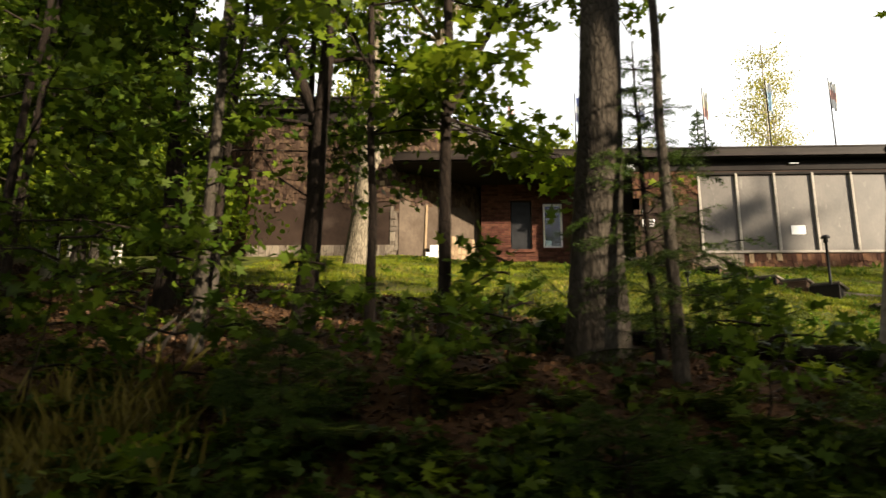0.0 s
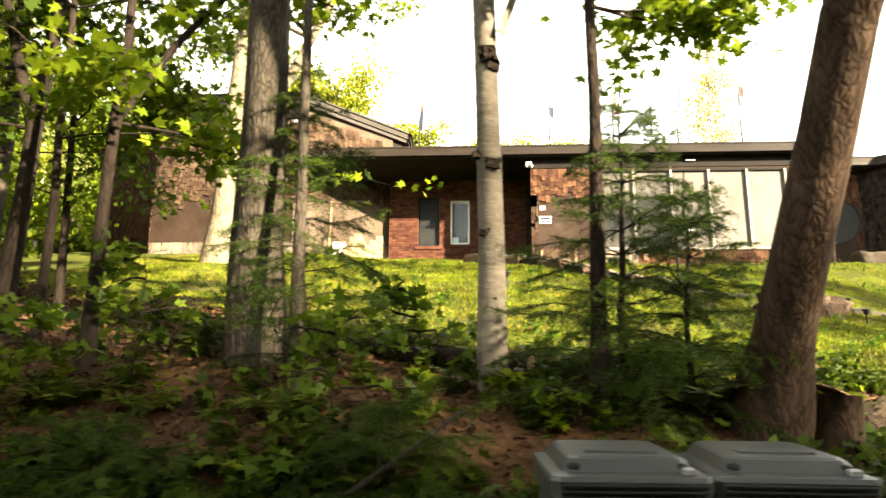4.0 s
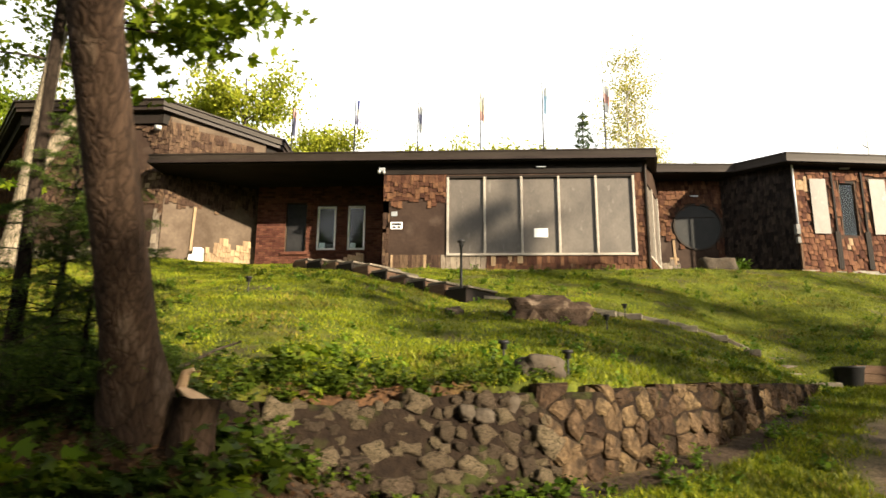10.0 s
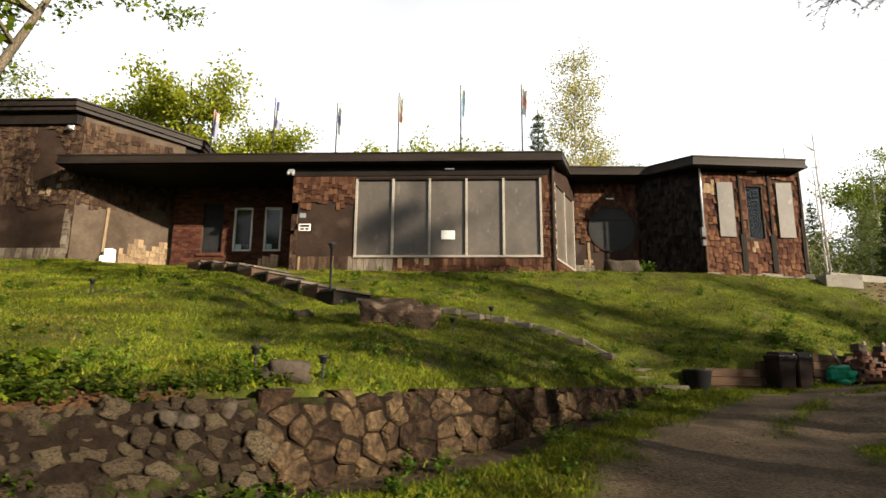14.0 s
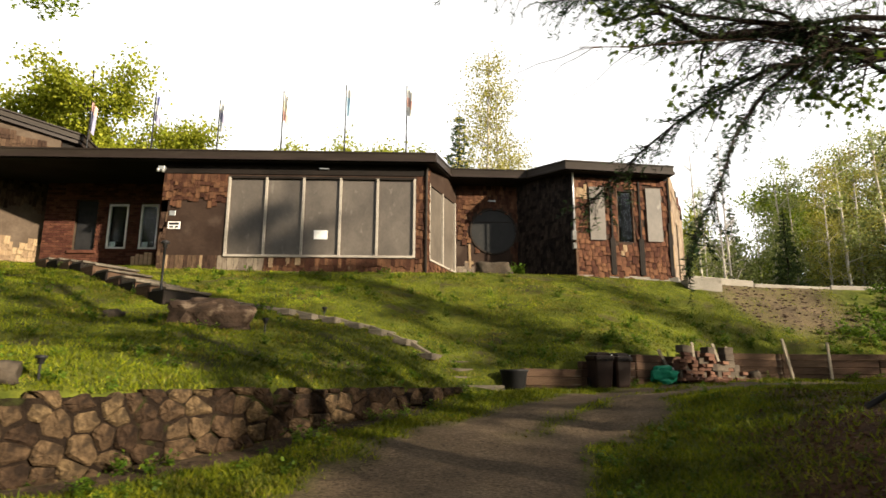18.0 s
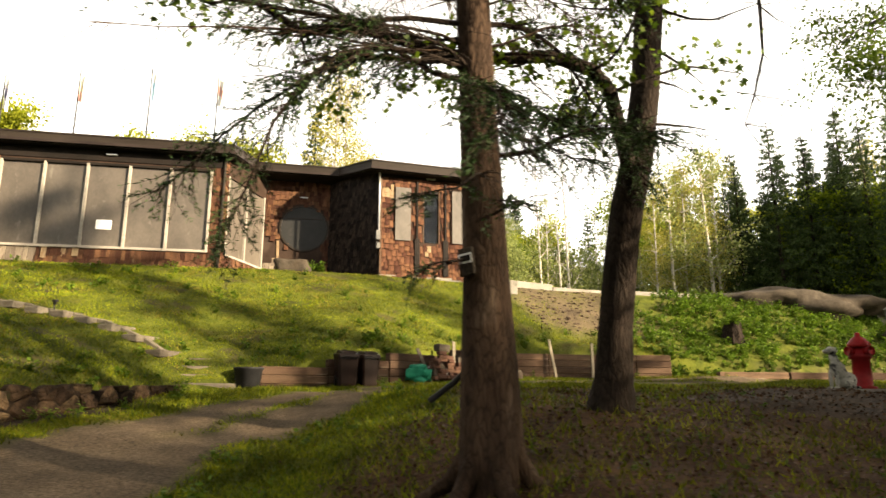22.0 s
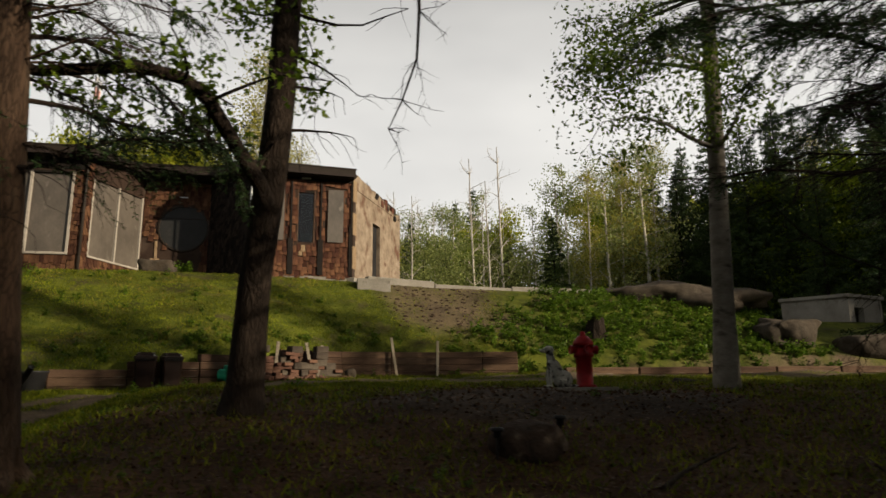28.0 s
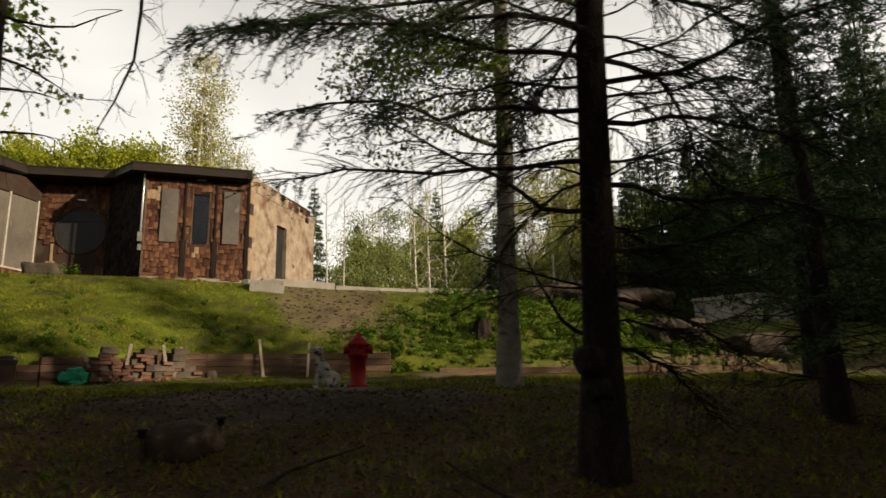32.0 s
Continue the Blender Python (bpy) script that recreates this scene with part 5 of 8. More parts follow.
steps = thing("garden_steps", "weathered grey timber steps climbing the lawn to the entrance", "steps", (0, 0, 0))
for k in range(10):
    f = k / 9
    x, y = -0.95 + 4.0 * f, 16.3 - 2.95 * f
    zg = float(ground_z(x, y)) + 0.03
    at = Matrix.Translation((x, y, zg)) @ Matrix.Rotation(-0.63, 4, "Z")
    part("tread", boxed(-0.24, 0.27, -0.52, 0.52, 0.10, 0.15, 0.01, m=at), M_STEP, steps)
    part("riser", boxed(0.16, 0.22, -0.50, 0.50, -0.16, 0.10, 0.01, m=at), M_TIMBER if k % 3 else M_DARK, steps)
    part("stringer", boxed(-0.26, 0.26, -0.56, -0.50, -0.20, 0.09, 0.01, m=at), M_DARK if k % 2 else M_TIMBER, steps)
path_edge = thing("path_edging", "half-sunk grey timbers edging the lawn path", "edging", (0, 0, 0))
edge_pts = [(3.0, 13.35), (4.1, 13.35), (5.1, 13.25), (6.1, 13.0), (6.9, 12.75), (7.6, 12.45), (8.1, 12.2)]
for (x0, y0), (x1, y1) in zip(edge_pts, edge_pts[1:]):
    beam("timber", (x0, y0, float(ground_z(x0, y0)) - 0.03), (x1, y1, float(ground_z(x1, y1)) - 0.05), 0.12, 0.10, M_STEP, path_edge)
for k in range(7):
    x = 5.3 + k * 0.46
    y = float(np.interp(x, [p[0] for p in edge_pts], [p[1] for p in edge_pts])) + 0.05
    at = Matrix.Translation((x, y, float(ground_z(x, y)))) @ Matrix.Rotation(-0.32, 4, "Z")
    part("tread", boxed(-0.13, 0.15, -0.36, 0.36, -0.10, 0.02 + rng.uniform(0, 0.02), 0.012, m=at), M_STEP, path_edge, "pale worn step")
low_steps = thing("drive_steps", "short flight of worn timber steps up from the drive", "steps", (0, 0, 0))
for k in range(4):
    x, y = 8.95 - 0.17 * k, 11.75 + 0.26 * k
    beam("tread", (x - 0.62, y - 0.30, 1.42 + 0.15 * k), (x + 0.50, y + 0.28, 1.42 + 0.15 * k), 0.30, 0.13, M_STEP, low_steps)
timber_wall = thing("timber_wall", "retaining wall of stacked brown landscape timbers along the drive", "retaining wall", (0, 0, 0))
TW = [(9.72, 12.25), (10.9, 12.78), (12.1, 13.3), (13.6, 14.32), (15.0, 15.25), (16.2, 15.4), (17.4, 15.5), (18.5, 15.42), (19.4, 15.33)]
for k, ((x0, y0), (x1, y1)) in enumerate(zip(TW, TW[1:])):
    zb = float(ground_z((x0 + x1) / 2 + 0.1, (y0 + y1) / 2 - 0.5)) - 0.08
    zt = (1.86, 2.02, 2.18, 2.33, 2.33, 2.33, 2.33, 2.33)[k]
    rows = int((zt - zb) / 0.155) + 1
    zb = zt - rows * 0.155
    for r in range(rows):
        off = rng.uniform(-0.012, 0.012)
        beam("timber", (x0, y0 - 0.14 + off, zb + r * 0.155), (x1 - 0.012, y1 - 0.14 + off, zb + r * 0.155), 0.15, 0.150, M_TIMBER, timber_wall)
far_wall = thing("timber_wall", "low grey timber edging farther along the drive", "retaining wall", (0, 0, 0))
for k in range(5):
    x0, x1 = 20.6 + k * 2.0, 22.55 + k * 2.0
    zb = 1.55
    for r in range(2):
        beam("timber", (x0, 15.05, zb + r * 0.19), (x1, 15.05, zb + r * 0.19), 0.17, 0.18, M_TIMBER, far_wall)

# low concrete wall beyond the house
conc = thing("concrete_wall", "low stained concrete wall along the top of the bank", "wall", (0, 0, 0))
CW = [(15.95, 19.15), (18.2, 20.0), (21.0, 20.6), (24.0, 20.9), (26.5, 21.0)]
for k, ((x0, y0), (x1, y1)) in enumerate(zip(CW, CW[1:])):
    mm, ll = wall_frame((x0, y0), (x1, y1))
    part("wall_section", boxed(0, ll - 0.02, 0, 0.25, 4.0, (4.86, 4.78, 4.84, 4.80)[k], 0.015, m=mm), M_CONCRETE, conc)
part("wall_step", boxed(15.6, 16.6, 18.75, 19.3, 4.2, 4.72), M_CONCRETE, conc)
# concrete hut
hut = thing("concrete_hut", "small bare concrete hut with a square opening", "hut", (0, 0, 0))
m_h, l_h = wall_frame((33.2, 19.4), (35.3, 20.1))
part("wall", wall_with_holes((33.2, 19.4), (35.3, 20.1), 2.6, 4.55, [(0.35, 0.95, 3.55, 4.15)], 0.2), M_CONCRETE, hut)
part("wall", wall_with_holes((31.8, 21.1), (33.2, 19.4), 2.6, 4.5, [], 0.2), M_CONCRETE, hut)
part("wall", wall_with_holes((35.3, 20.1), (33.4, 23.0), 2.6, 4.5, [], 0.2), M_CONCRETE, hut)
part("roof", slab([(33.15, 19.3), (35.4, 20.05), (33.4, 23.1), (31.7, 21.1)], 4.5, 4.62), M_CONCRETE, hut)
# ---- plants ----
MAPLE = np.array([(0, 0.03), (0.10, 0.40), (0.30, 0.22), (0.62, 0.50), (0.58, 0.16), (1.0, 0.0), (0.58, -0.16), (0.62, -0.50), (0.30, -0.22), (0.10, -0.40), (0, -0.03)])
OVAL = np.array([(0, 0), (0.4, 0.26), (1.0, 0.0), (0.4, -0.26)])
LONG = np.array([(0, 0), (0.5, 0.07), (1.0, 0.0), (0.5, -0.07)])
BLOB = np.array([(0, 0), (0.25, 0.42), (0.75, 0.36), (1.0, 0.0), (0.7, -0.4), (0.2, -0.36)])
BLADE = np.array([(0, 0.035), (0, -0.035), (1.0, 0.0)])


def unit(a):
    return a / (np.linalg.norm(a, axis=-1, keepdims=True) + 1e-9)


def leaves(acc, pos, size, shape, up=0.8, along=None, droop=0.0):
    """Leaves at places: each a small flat outline, turned at random, more or less level."""
    n = len(pos)
    if not n:
        return acc
    size = np.broadcast_to(np.asarray(size, float), n)
    nrm = unit(rng.normal(size=(n, 3)) * (1 - up) * 1.6 + np.array([0, 0, 1.0]) * up)
    t = rng.normal(size=(n, 3)) if along is None else along + rng.normal(size=(n, 3)) * 0.25
    t[:, 2] -= droop
    t = unit(t - (t * nrm).sum(-1, keepdims=True) * nrm)
    b = np.cross(nrm, t)
    v = pos[:, None] + size[:, None, None] * (shape[None, :, :1] * t[:, None] + shape[None, :, 1:] * b[:, None])
    k = len(shape)
    return acc.add(v.reshape(-1, 3), np.arange(n * k).reshape(n, k))


def curve(p0, d, length, n=6, sag=0.0, wob=0.08):
    """Points along a bending branch."""
    p, d, out = np.array(p0, float), unit(np.array(d, float)), []
    for k in range(n):
        out.append(p.copy())
        p = p + d * length / (n - 1)
        d = unit(d + rng.normal(size=3) * wob + np.array([0, 0, -sag]))
    return np.array(out)


def trunk_path(height, lean, n=9, wob=0.016):
    f = np.linspace(0, 1, n)
    p = np.stack([f * lean[0], f * lean[1], f * height], -1)
    p[1:, :2] += np.cumsum(rng.normal(size=(n - 1, 2)) * wob, 0)
    return p


def trunk_radii(r0, n, top=0.25, flare=0.35):
    f = np.linspace(0, 1, n)
    return r0 * (1 - (1 - top) * f) * (1 + flare * np.exp(-f * 18))


def broadleaf(name, label, place, height, r0, bark, leaf, count, lean=(0, 0), crown=0.4, reach=2.0, limbs=9, size=0.1, shape=MAPLE, rise=0.5, sides=10,
              only=None, group="", thin=0.12, sink=0.05, fork=None, top=0.25, cluster=0.22, level=0.68, flare=0.35, floor=0.0, tuft=8, flat=0.22):
    """A broad-leaved tree: tapered trunk with limbs and twigs, and a loose crown of leaves."""
    x, y = place
    root = thing(name, label, "tree", (x, y, float(ground_z(x, y)) - sink), group)
    path = trunk_path(height, lean, 12)
    acc = tube(Acc(), path, trunk_radii(r0, 12, top, flare), sides, wobble=0.05)
    anchors = []
    stems = [path]
    if fork:
        for h, az, ln in fork:
            i = int(h * 11)
            d = np.array([math.cos(radians(az)) * 0.5, math.sin(radians(az)) * 0.5, 1.0])
            c = curve(path[i], d, ln, 8, -0.01, 0.05)
            tube(acc, c, np.linspace(r0 * 0.7, r0 * 0.2, 8), 8, wobble=0.05)
            stems.append(c)
    for k in range(limbs):
        stem = stems[k % len(stems)]
        f = crown + (1 - crown) * (k + rng.random()) / limbs if stem is path else 0.55 + 0.45 * rng.random()
        p = stem[min(len(stem) - 1, int(f * (len(stem) - 1)))]
        az = rng.uniform(0, 2 * math.pi) if only is None else radians(rng.uniform(*only))
        ln = reach * rng.uniform(0.6, 1.1) * (1.15 - 0.55 * max(0, (f - crown) / (1 - crown + 1e-6)))
        c = curve(p, (math.cos(az), math.sin(az), rise * rng.uniform(0.4, 1.3)), ln, 7, 0.06, 0.14)
        if c[-1][2] < floor:
            continue
        tube(acc, c, np.linspace(max(r0 * thin * 2.2, 0.012), 0.006, 7), 5, False)
        for q in range(5):
            i = 2 + q % 5
            d = unit(c[min(i + 1, 6)] - c[i - 1]) + rng.normal(size=3) * 0.6
            tw = curve(c[i], d, ln * rng.uniform(0.25, 0.5), 5, 0.05, 0.2)
            tube(acc, tw, np.linspace(0.007, 0.003, 5), 3, False)
            anchors += list(tw[1:])
        anchors += list(c[3:])
    part("trunk", acc, bark, root, smooth=True)
    if count:
        a = np.array([q for q in anchors if q[2] > floor])
        sprays = max(1, count // tuft)
        mid = a[rng.integers(0, len(a), sprays)] + rng.normal(size=(sprays, 3)) * np.array([cluster, cluster, cluster * 0.6]) * 0.7
        pos = np.repeat(mid, tuft, 0)
        count = len(pos)
        pos = pos + rng.normal(size=(count, 3)) * np.array([1, 1, flat]) * cluster * 0.62
        part("crown", leaves(Acc(), pos, rng.uniform(0.6, 1.15, count) * size, shape, level, droop=0.4), leaf, root)
    return root


def needle_branch(wood, green, p0, d, length, dense=26, spray=0.22, sag=0.05, r=0.012, live_from=0.25, needle=0.05, wide=1.0, k=9):
    """One conifer bough: a drooping stick with side twigs set with needles."""
    c = curve(p0, np.array(d) + rng.normal(size=3) * 0.14, length, 7, sag * rng.uniform(0.2, 2.2), 0.19)
    tube(wood, c, np.linspace(r if green is not None else r * 0.7, 0.003, 7), 5, False)
    if green is None:
        n = int(dense)
        f = rng.uniform(0.15, 1.0, n)
        i = np.minimum((f * 6).astype(int), 5)
        base = c[i] + (c[i + 1] - c[i]) * (f * 6 - i)[:, None]
        t = unit(c[-1] - c[0])
        side = unit(np.cross(t, [0, 0, 1.0]))
        for b, s in zip(base, rng.choice([-1, 1], n)):
            tw = curve(b, t * 0.7 + side * s * rng.uniform(0.3, 1.0) + np.array([0, 0, rng.uniform(-0.9, 0.1)]), spray * rng.uniform(0.5, 1.4), 4, 0.08, 0.2)
            tube(wood, tw, np.linspace(0.0045, 0.0018, 4), 3, False)
        return
    f = np.sort(rng.uniform(live_from, 1.0, dense))
    i = np.minimum((f * 6).astype(int), 5)
    base = c[i] + (c[i + 1] - c[i]) * (f * 6 - i)[:, None]
    t = unit(c[-1] - c[0])
    side = unit(np.cross(t, [0, 0, 1.0]))
    sg = rng.choice([-1.0, 1.0], dense)
    ln = spray * (1.2 - 0.75 * f) * rng.uniform(0.6, 1.2, dense)
    d2 = unit(t * 0.75 + side * sg[:, None] * 0.8 + rng.normal(size=(dense, 3)) * 0.15 + np.array([0, 0, -0.10]))
    u = (np.arange(k) + 0.5) / k
    pos = (base[:, None] + d2[:, None] * (ln[:, None] * u)[..., None]).reshape(-1, 3)
    pos[:, 2] -= np.tile(u * u, dense) * np.repeat(ln, k) * 0.35
    al = np.repeat(d2, k, 0) + rng.normal(size=(dense * k, 3)) * 0.75
    leaves(green, pos, needle * rng.uniform(0.7, 1.2, dense * k), LONG * np.array([1, wide]), 0.5, al)


def bough(tree, h, az, ln, rise, side=0.0, dense=70, spray=0.55, needle=0.05, r=0.024, live_from=0.15, at=(0.0, 0.0), k=24):
    """One long bough as a part of its tree: a crooked stick, drooping side sprays and their needles."""
    wood, green = Acc(), Acc()
    c = curve((at[0], at[1], h), (math.cos(radians(az)), math.sin(radians(az)) + side, rise), ln, 9, 0.05, 0.2)
    tube(wood, c, np.linspace(r, 0.004, 9), 6, False)
    t = unit(np.gradient(c, axis=0))
    for q in range(dense):
        f = rng.uniform(0.12, 1.0)
        i = min(int(f * 8), 7)
        b = c[i] + (c[i + 1] - c[i]) * (f * 8 - i)
        sd = unit(np.cross(t[i], [0, 0, 1.0])) * rng.choice([-1.0, 1.0])
        tw = curve(b, t[i] * 0.7 + sd * rng.uniform(0.3, 1.0) + np.array([0, 0, rng.uniform(-0.55, 0.15)]), spray * (1.25 - 0.6 * f) * rng.uniform(0.4, 1.4), 5, 0.2, 0.24)
        tube(wood, tw, np.linspace(0.005, 0.0015, 5), 3, False)
        if f < live_from or rng.random() < 0.22:
            continue
        u = rng.uniform(0.15, 1.0, k) * 3.999
        j = u.astype(int)
        pos = tw[j] + (tw[j + 1] - tw[j]) * (u - j)[:, None]
        al = unit(tw[j + 1] - tw[j]) + rng.normal(size=(k, 3)) * 0.7
        leaves(green, pos, needle * rng.uniform(0.7, 1.2, k), LONG * np.array([1, 1.7]), 0.4, al)
    ob = part("bough", wood, M_BARK_DARK, tree)
    if green.v:
        part("needles", green, M_NEEDLE, ob)
    return ob


def conifer(name, label, place, height, r0, bark, needles, rows, reach, dead_to=0.0, dense=26, needle=0.06, lean=(0, 0), per=5, spray=0.3, droop=-0.1, group="", sides=10, live_first=0.06, wide=1.6, rough_dead=14, top_r=0.15, gap=None, k_needle=9):
    """A spruce or fir: straight trunk, whorls of boughs that shorten upwards; dead bare ones below."""
    x, y = place
    root = thing(name, label, "tree", (x, y, float(ground_z(x, y)) - 0.05), group)
    path = trunk_path(height, lean, 12, 0.012)
    wood, green = tube(Acc(), path, trunk_radii(r0, 12, top_r, 0.5), sides, wobble=0.06), Acc()
    for k in range(rows):
        f = live_first + (0.985 - live_first) * (k / rows)
        i = min(int(f * 11), 10)
        p = path[i] + (path[i + 1] - path[i]) * (f * 11 - i)
        dead = f < dead_to
        for q in range(per):
            az = 2 * math.pi * (q + rng.random() * 0.8) / per + k * 1.1
            if gap and gap[0] < math.degrees(az) % 360 < gap[1]:
                continue
            ln = reach * (1.03 - f) ** 0.85 * rng.uniform(0.7, 1.15)
            if dead:
                if rng.random() < 0.3:
                    continue
                ln *= rng.uniform(0.35, 1.0)
            needle_branch(wood, None if dead else green, p, (math.cos(az), math.sin(az), droop + 0.45 * f + (0.1 if dead else 0)), max(ln, 0.08), rough_dead if dead else max(5, int(dense * (1.05 - 0.6 * f))), spray * min(1.0, 0.32 + 1.5 * (1 - f)) if not dead else spray * 1.1, 0.05, max(0.006, r0 * 0.11 * (1.2 - f)), 0.12, needle * min(1.0, 0.5 + 1.4 * (1 - f)), wide, k_needle)
    part("trunk", wood, bark, root, smooth=True)
    if green.v:
        part("needles", green, needles, root)
    return root


# the near trees along the bank, one by one
broadleaf("maple_tree", "stout grey-brown trunk with a broken side limb", (-2.92, 5.45), 11, 0.215, M_BARK_GREY, M_LEAF, 1500, (0.23, -1.4), 0.42, 2.6, 9, 0.12, only=(60, 300))
broadleaf("sapling", "thin pale sapling beside a stout trunk", (-2.40, 4.85), 8, 0.05, M_BARK_GREY, M_LEAF, 500, (-0.14, 0), 0.6, 1.4, 6, 0.1)
birch = broadleaf("birch_tree", "white birch trunk with dark knots and peeling bark", (-0.92, 4.78), 12, 0.095, M_BIRCH, M_LEAF, 900, (-0.2, -3.5), 0.62, 2.0, 7, 0.07, OVAL)
for h, az, s in ((1.15, 250, 0.05), (1.62, 300, 0.07), (1.68, 200, 0.06), (2.25, 310, 0.06), (2.32, 290, 0.085), (2.75, 220, 0.05), (0.7, 280, 0.04)):
    me = stone_mesh("knot", (s, s, s * 0.7), h * 9, M_BARK_DARK, 2, 0.7)
    ob = new("knot", me)
    ob.parent = birch
    ob.location = (0.068 * math.cos(radians(az)) - 0.017 * h, 0.068 * math.sin(radians(az)) - 0.29 * h, h)
part("bark_curl", boxed(-0.03, 0.03, -0.01, 0.0, 0, 0.26, 0.004, m=pose(0.06, -0.80, 2.45, 18, 14, 30)), M_BARK_PALE, birch, "peeling curl of tan bark")
broadleaf("maple_tree", "slender dark maple trunk with bright leaves overhead", (-0.18, 4.6), 8.5, 0.058, M_BARK_DARK, M_LEAF, 3600, (0.15, -0.15), 0.30, 1.8, 16, 0.14, only=(-80, 120), rise=0.15, cluster=0.17, floor=2.5)
broadleaf("leaning_tree", "thick leaning trunk with rough flaking brown bark", (0.88, 4.5), 6.2, 0.165, M_BARK, M_LEAF, 1500, (0.52, -3.3), 0.55, 1.5, 9, 0.14, only=(20, 160), rise=0.05, sides=16, top=0.7, cluster=0.16, flare=0.75, floor=2.6)
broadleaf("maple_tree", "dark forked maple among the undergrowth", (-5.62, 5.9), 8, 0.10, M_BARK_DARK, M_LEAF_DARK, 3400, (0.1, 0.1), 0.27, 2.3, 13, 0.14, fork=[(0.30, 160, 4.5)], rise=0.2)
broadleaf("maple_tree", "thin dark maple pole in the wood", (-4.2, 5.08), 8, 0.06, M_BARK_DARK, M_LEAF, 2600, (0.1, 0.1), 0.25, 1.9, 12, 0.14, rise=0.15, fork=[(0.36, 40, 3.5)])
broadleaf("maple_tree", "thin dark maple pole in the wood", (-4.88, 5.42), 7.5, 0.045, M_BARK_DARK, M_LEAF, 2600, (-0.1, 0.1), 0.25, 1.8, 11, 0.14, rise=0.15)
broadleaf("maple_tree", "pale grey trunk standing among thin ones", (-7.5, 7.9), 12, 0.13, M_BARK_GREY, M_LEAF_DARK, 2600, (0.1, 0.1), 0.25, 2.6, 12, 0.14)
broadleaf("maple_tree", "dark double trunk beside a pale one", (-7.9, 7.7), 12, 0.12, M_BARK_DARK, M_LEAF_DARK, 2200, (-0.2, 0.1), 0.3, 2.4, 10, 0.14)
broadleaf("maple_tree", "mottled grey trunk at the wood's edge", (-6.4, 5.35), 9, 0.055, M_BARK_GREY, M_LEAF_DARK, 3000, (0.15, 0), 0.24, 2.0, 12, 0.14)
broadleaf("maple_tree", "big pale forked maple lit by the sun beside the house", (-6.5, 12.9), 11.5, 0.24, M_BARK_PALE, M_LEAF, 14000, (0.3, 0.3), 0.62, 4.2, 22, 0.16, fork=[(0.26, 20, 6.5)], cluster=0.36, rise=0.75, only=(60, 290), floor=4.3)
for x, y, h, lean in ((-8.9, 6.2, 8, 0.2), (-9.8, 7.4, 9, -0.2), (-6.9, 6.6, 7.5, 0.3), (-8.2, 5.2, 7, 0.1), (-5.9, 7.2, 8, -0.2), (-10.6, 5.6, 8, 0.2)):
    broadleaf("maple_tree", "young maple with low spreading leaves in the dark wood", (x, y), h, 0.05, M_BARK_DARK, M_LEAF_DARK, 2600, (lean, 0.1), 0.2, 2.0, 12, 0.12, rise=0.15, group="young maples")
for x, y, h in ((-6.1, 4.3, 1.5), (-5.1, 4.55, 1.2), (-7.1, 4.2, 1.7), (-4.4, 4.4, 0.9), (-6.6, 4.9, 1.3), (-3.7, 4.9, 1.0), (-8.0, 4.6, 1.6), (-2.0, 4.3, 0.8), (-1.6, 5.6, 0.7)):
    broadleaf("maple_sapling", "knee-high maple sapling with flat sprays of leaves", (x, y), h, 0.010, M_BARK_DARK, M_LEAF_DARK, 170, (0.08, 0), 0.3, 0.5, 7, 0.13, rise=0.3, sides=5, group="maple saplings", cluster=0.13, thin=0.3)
# young firs along the bank
def young_fir(label, place, height, reach, rows, dense=34, lean=(0, 0)):
    return conifer("young_fir", label, place, height, 0.013 * height + 0.004, M_BARK_DARK, M_NEEDLE_YOUNG, rows, reach, 0, dense, 0.031, lean, 6, 0.27, 0.04, k_needle=38, wide=1.15)


young_fir("young fir with soft drooping boughs before a grey trunk", (-2.46, 5.2), 2.9, 1.15, 12, 38)
young_fir("young fir with bright new tips beside a dark maple", (0.02, 4.75), 2.4, 1.30, 12, 42, (0.1, 0))
young_fir("small fir under the maples", (0.42, 4.5), 1.8, 0.9, 8)
young_fir("low fir in the shaded wood", (-5.2, 4.0), 0.9, 0.8, 6)
young_fir("low fir on the bank", (-1.5, 3.6), 0.7, 0.8, 5)
young_fir("low fir spreading on the bank", (-3.1, 3.5), 0.6, 0.8, 5)

# the drive trees
spruce = conifer("spruce_tree", "old spruce with a scarred brown trunk and long half-dead boughs", (11.96, 4.74), 17, 0.170, M_BARK, M_NEEDLE, 30, 3.3, 0.36, 60, 0.07, (-0.75, -0.6), 5, 0.42, -0.02, sides=16, live_first=0.20, rough_dead=26, wide=1.5, k_needle=14)
for k in range(7):
    az = radians(k * 51 + 10)
    part("root", tube(Acc(), [(0.11 * math.cos(az), 0.11 * math.sin(az), 0.50), (0.19 * math.cos(az), 0.19 * math.sin(az), 0.22), (0.32 * math.cos(az), 0.32 * math.sin(az), 0.06), (0.60 * math.cos(az + 0.2), 0.60 * math.sin(az + 0.2), -0.08)], [0.075, 0.085, 0.07, 0.03], 8, wobble=0.1), M_BARK, spruce, smooth=True)
box_sign = part("bird_box", boxed(-0.06, 0.06, -0.03, 0.03, 0, 0.21, 0.006, m=pose(-0.21, -0.16, 1.54, 0, -6, -40)), M_BARK_GREY, spruce, "small pale-framed box fixed to the trunk")
part("box_frame", boxed(-0.055, 0.055, -0.034, -0.030, 0.09, 0.165, 0.001, m=pose(-0.21, -0.16, 1.54, 0, -6, -40)), M_WHITE, box_sign)
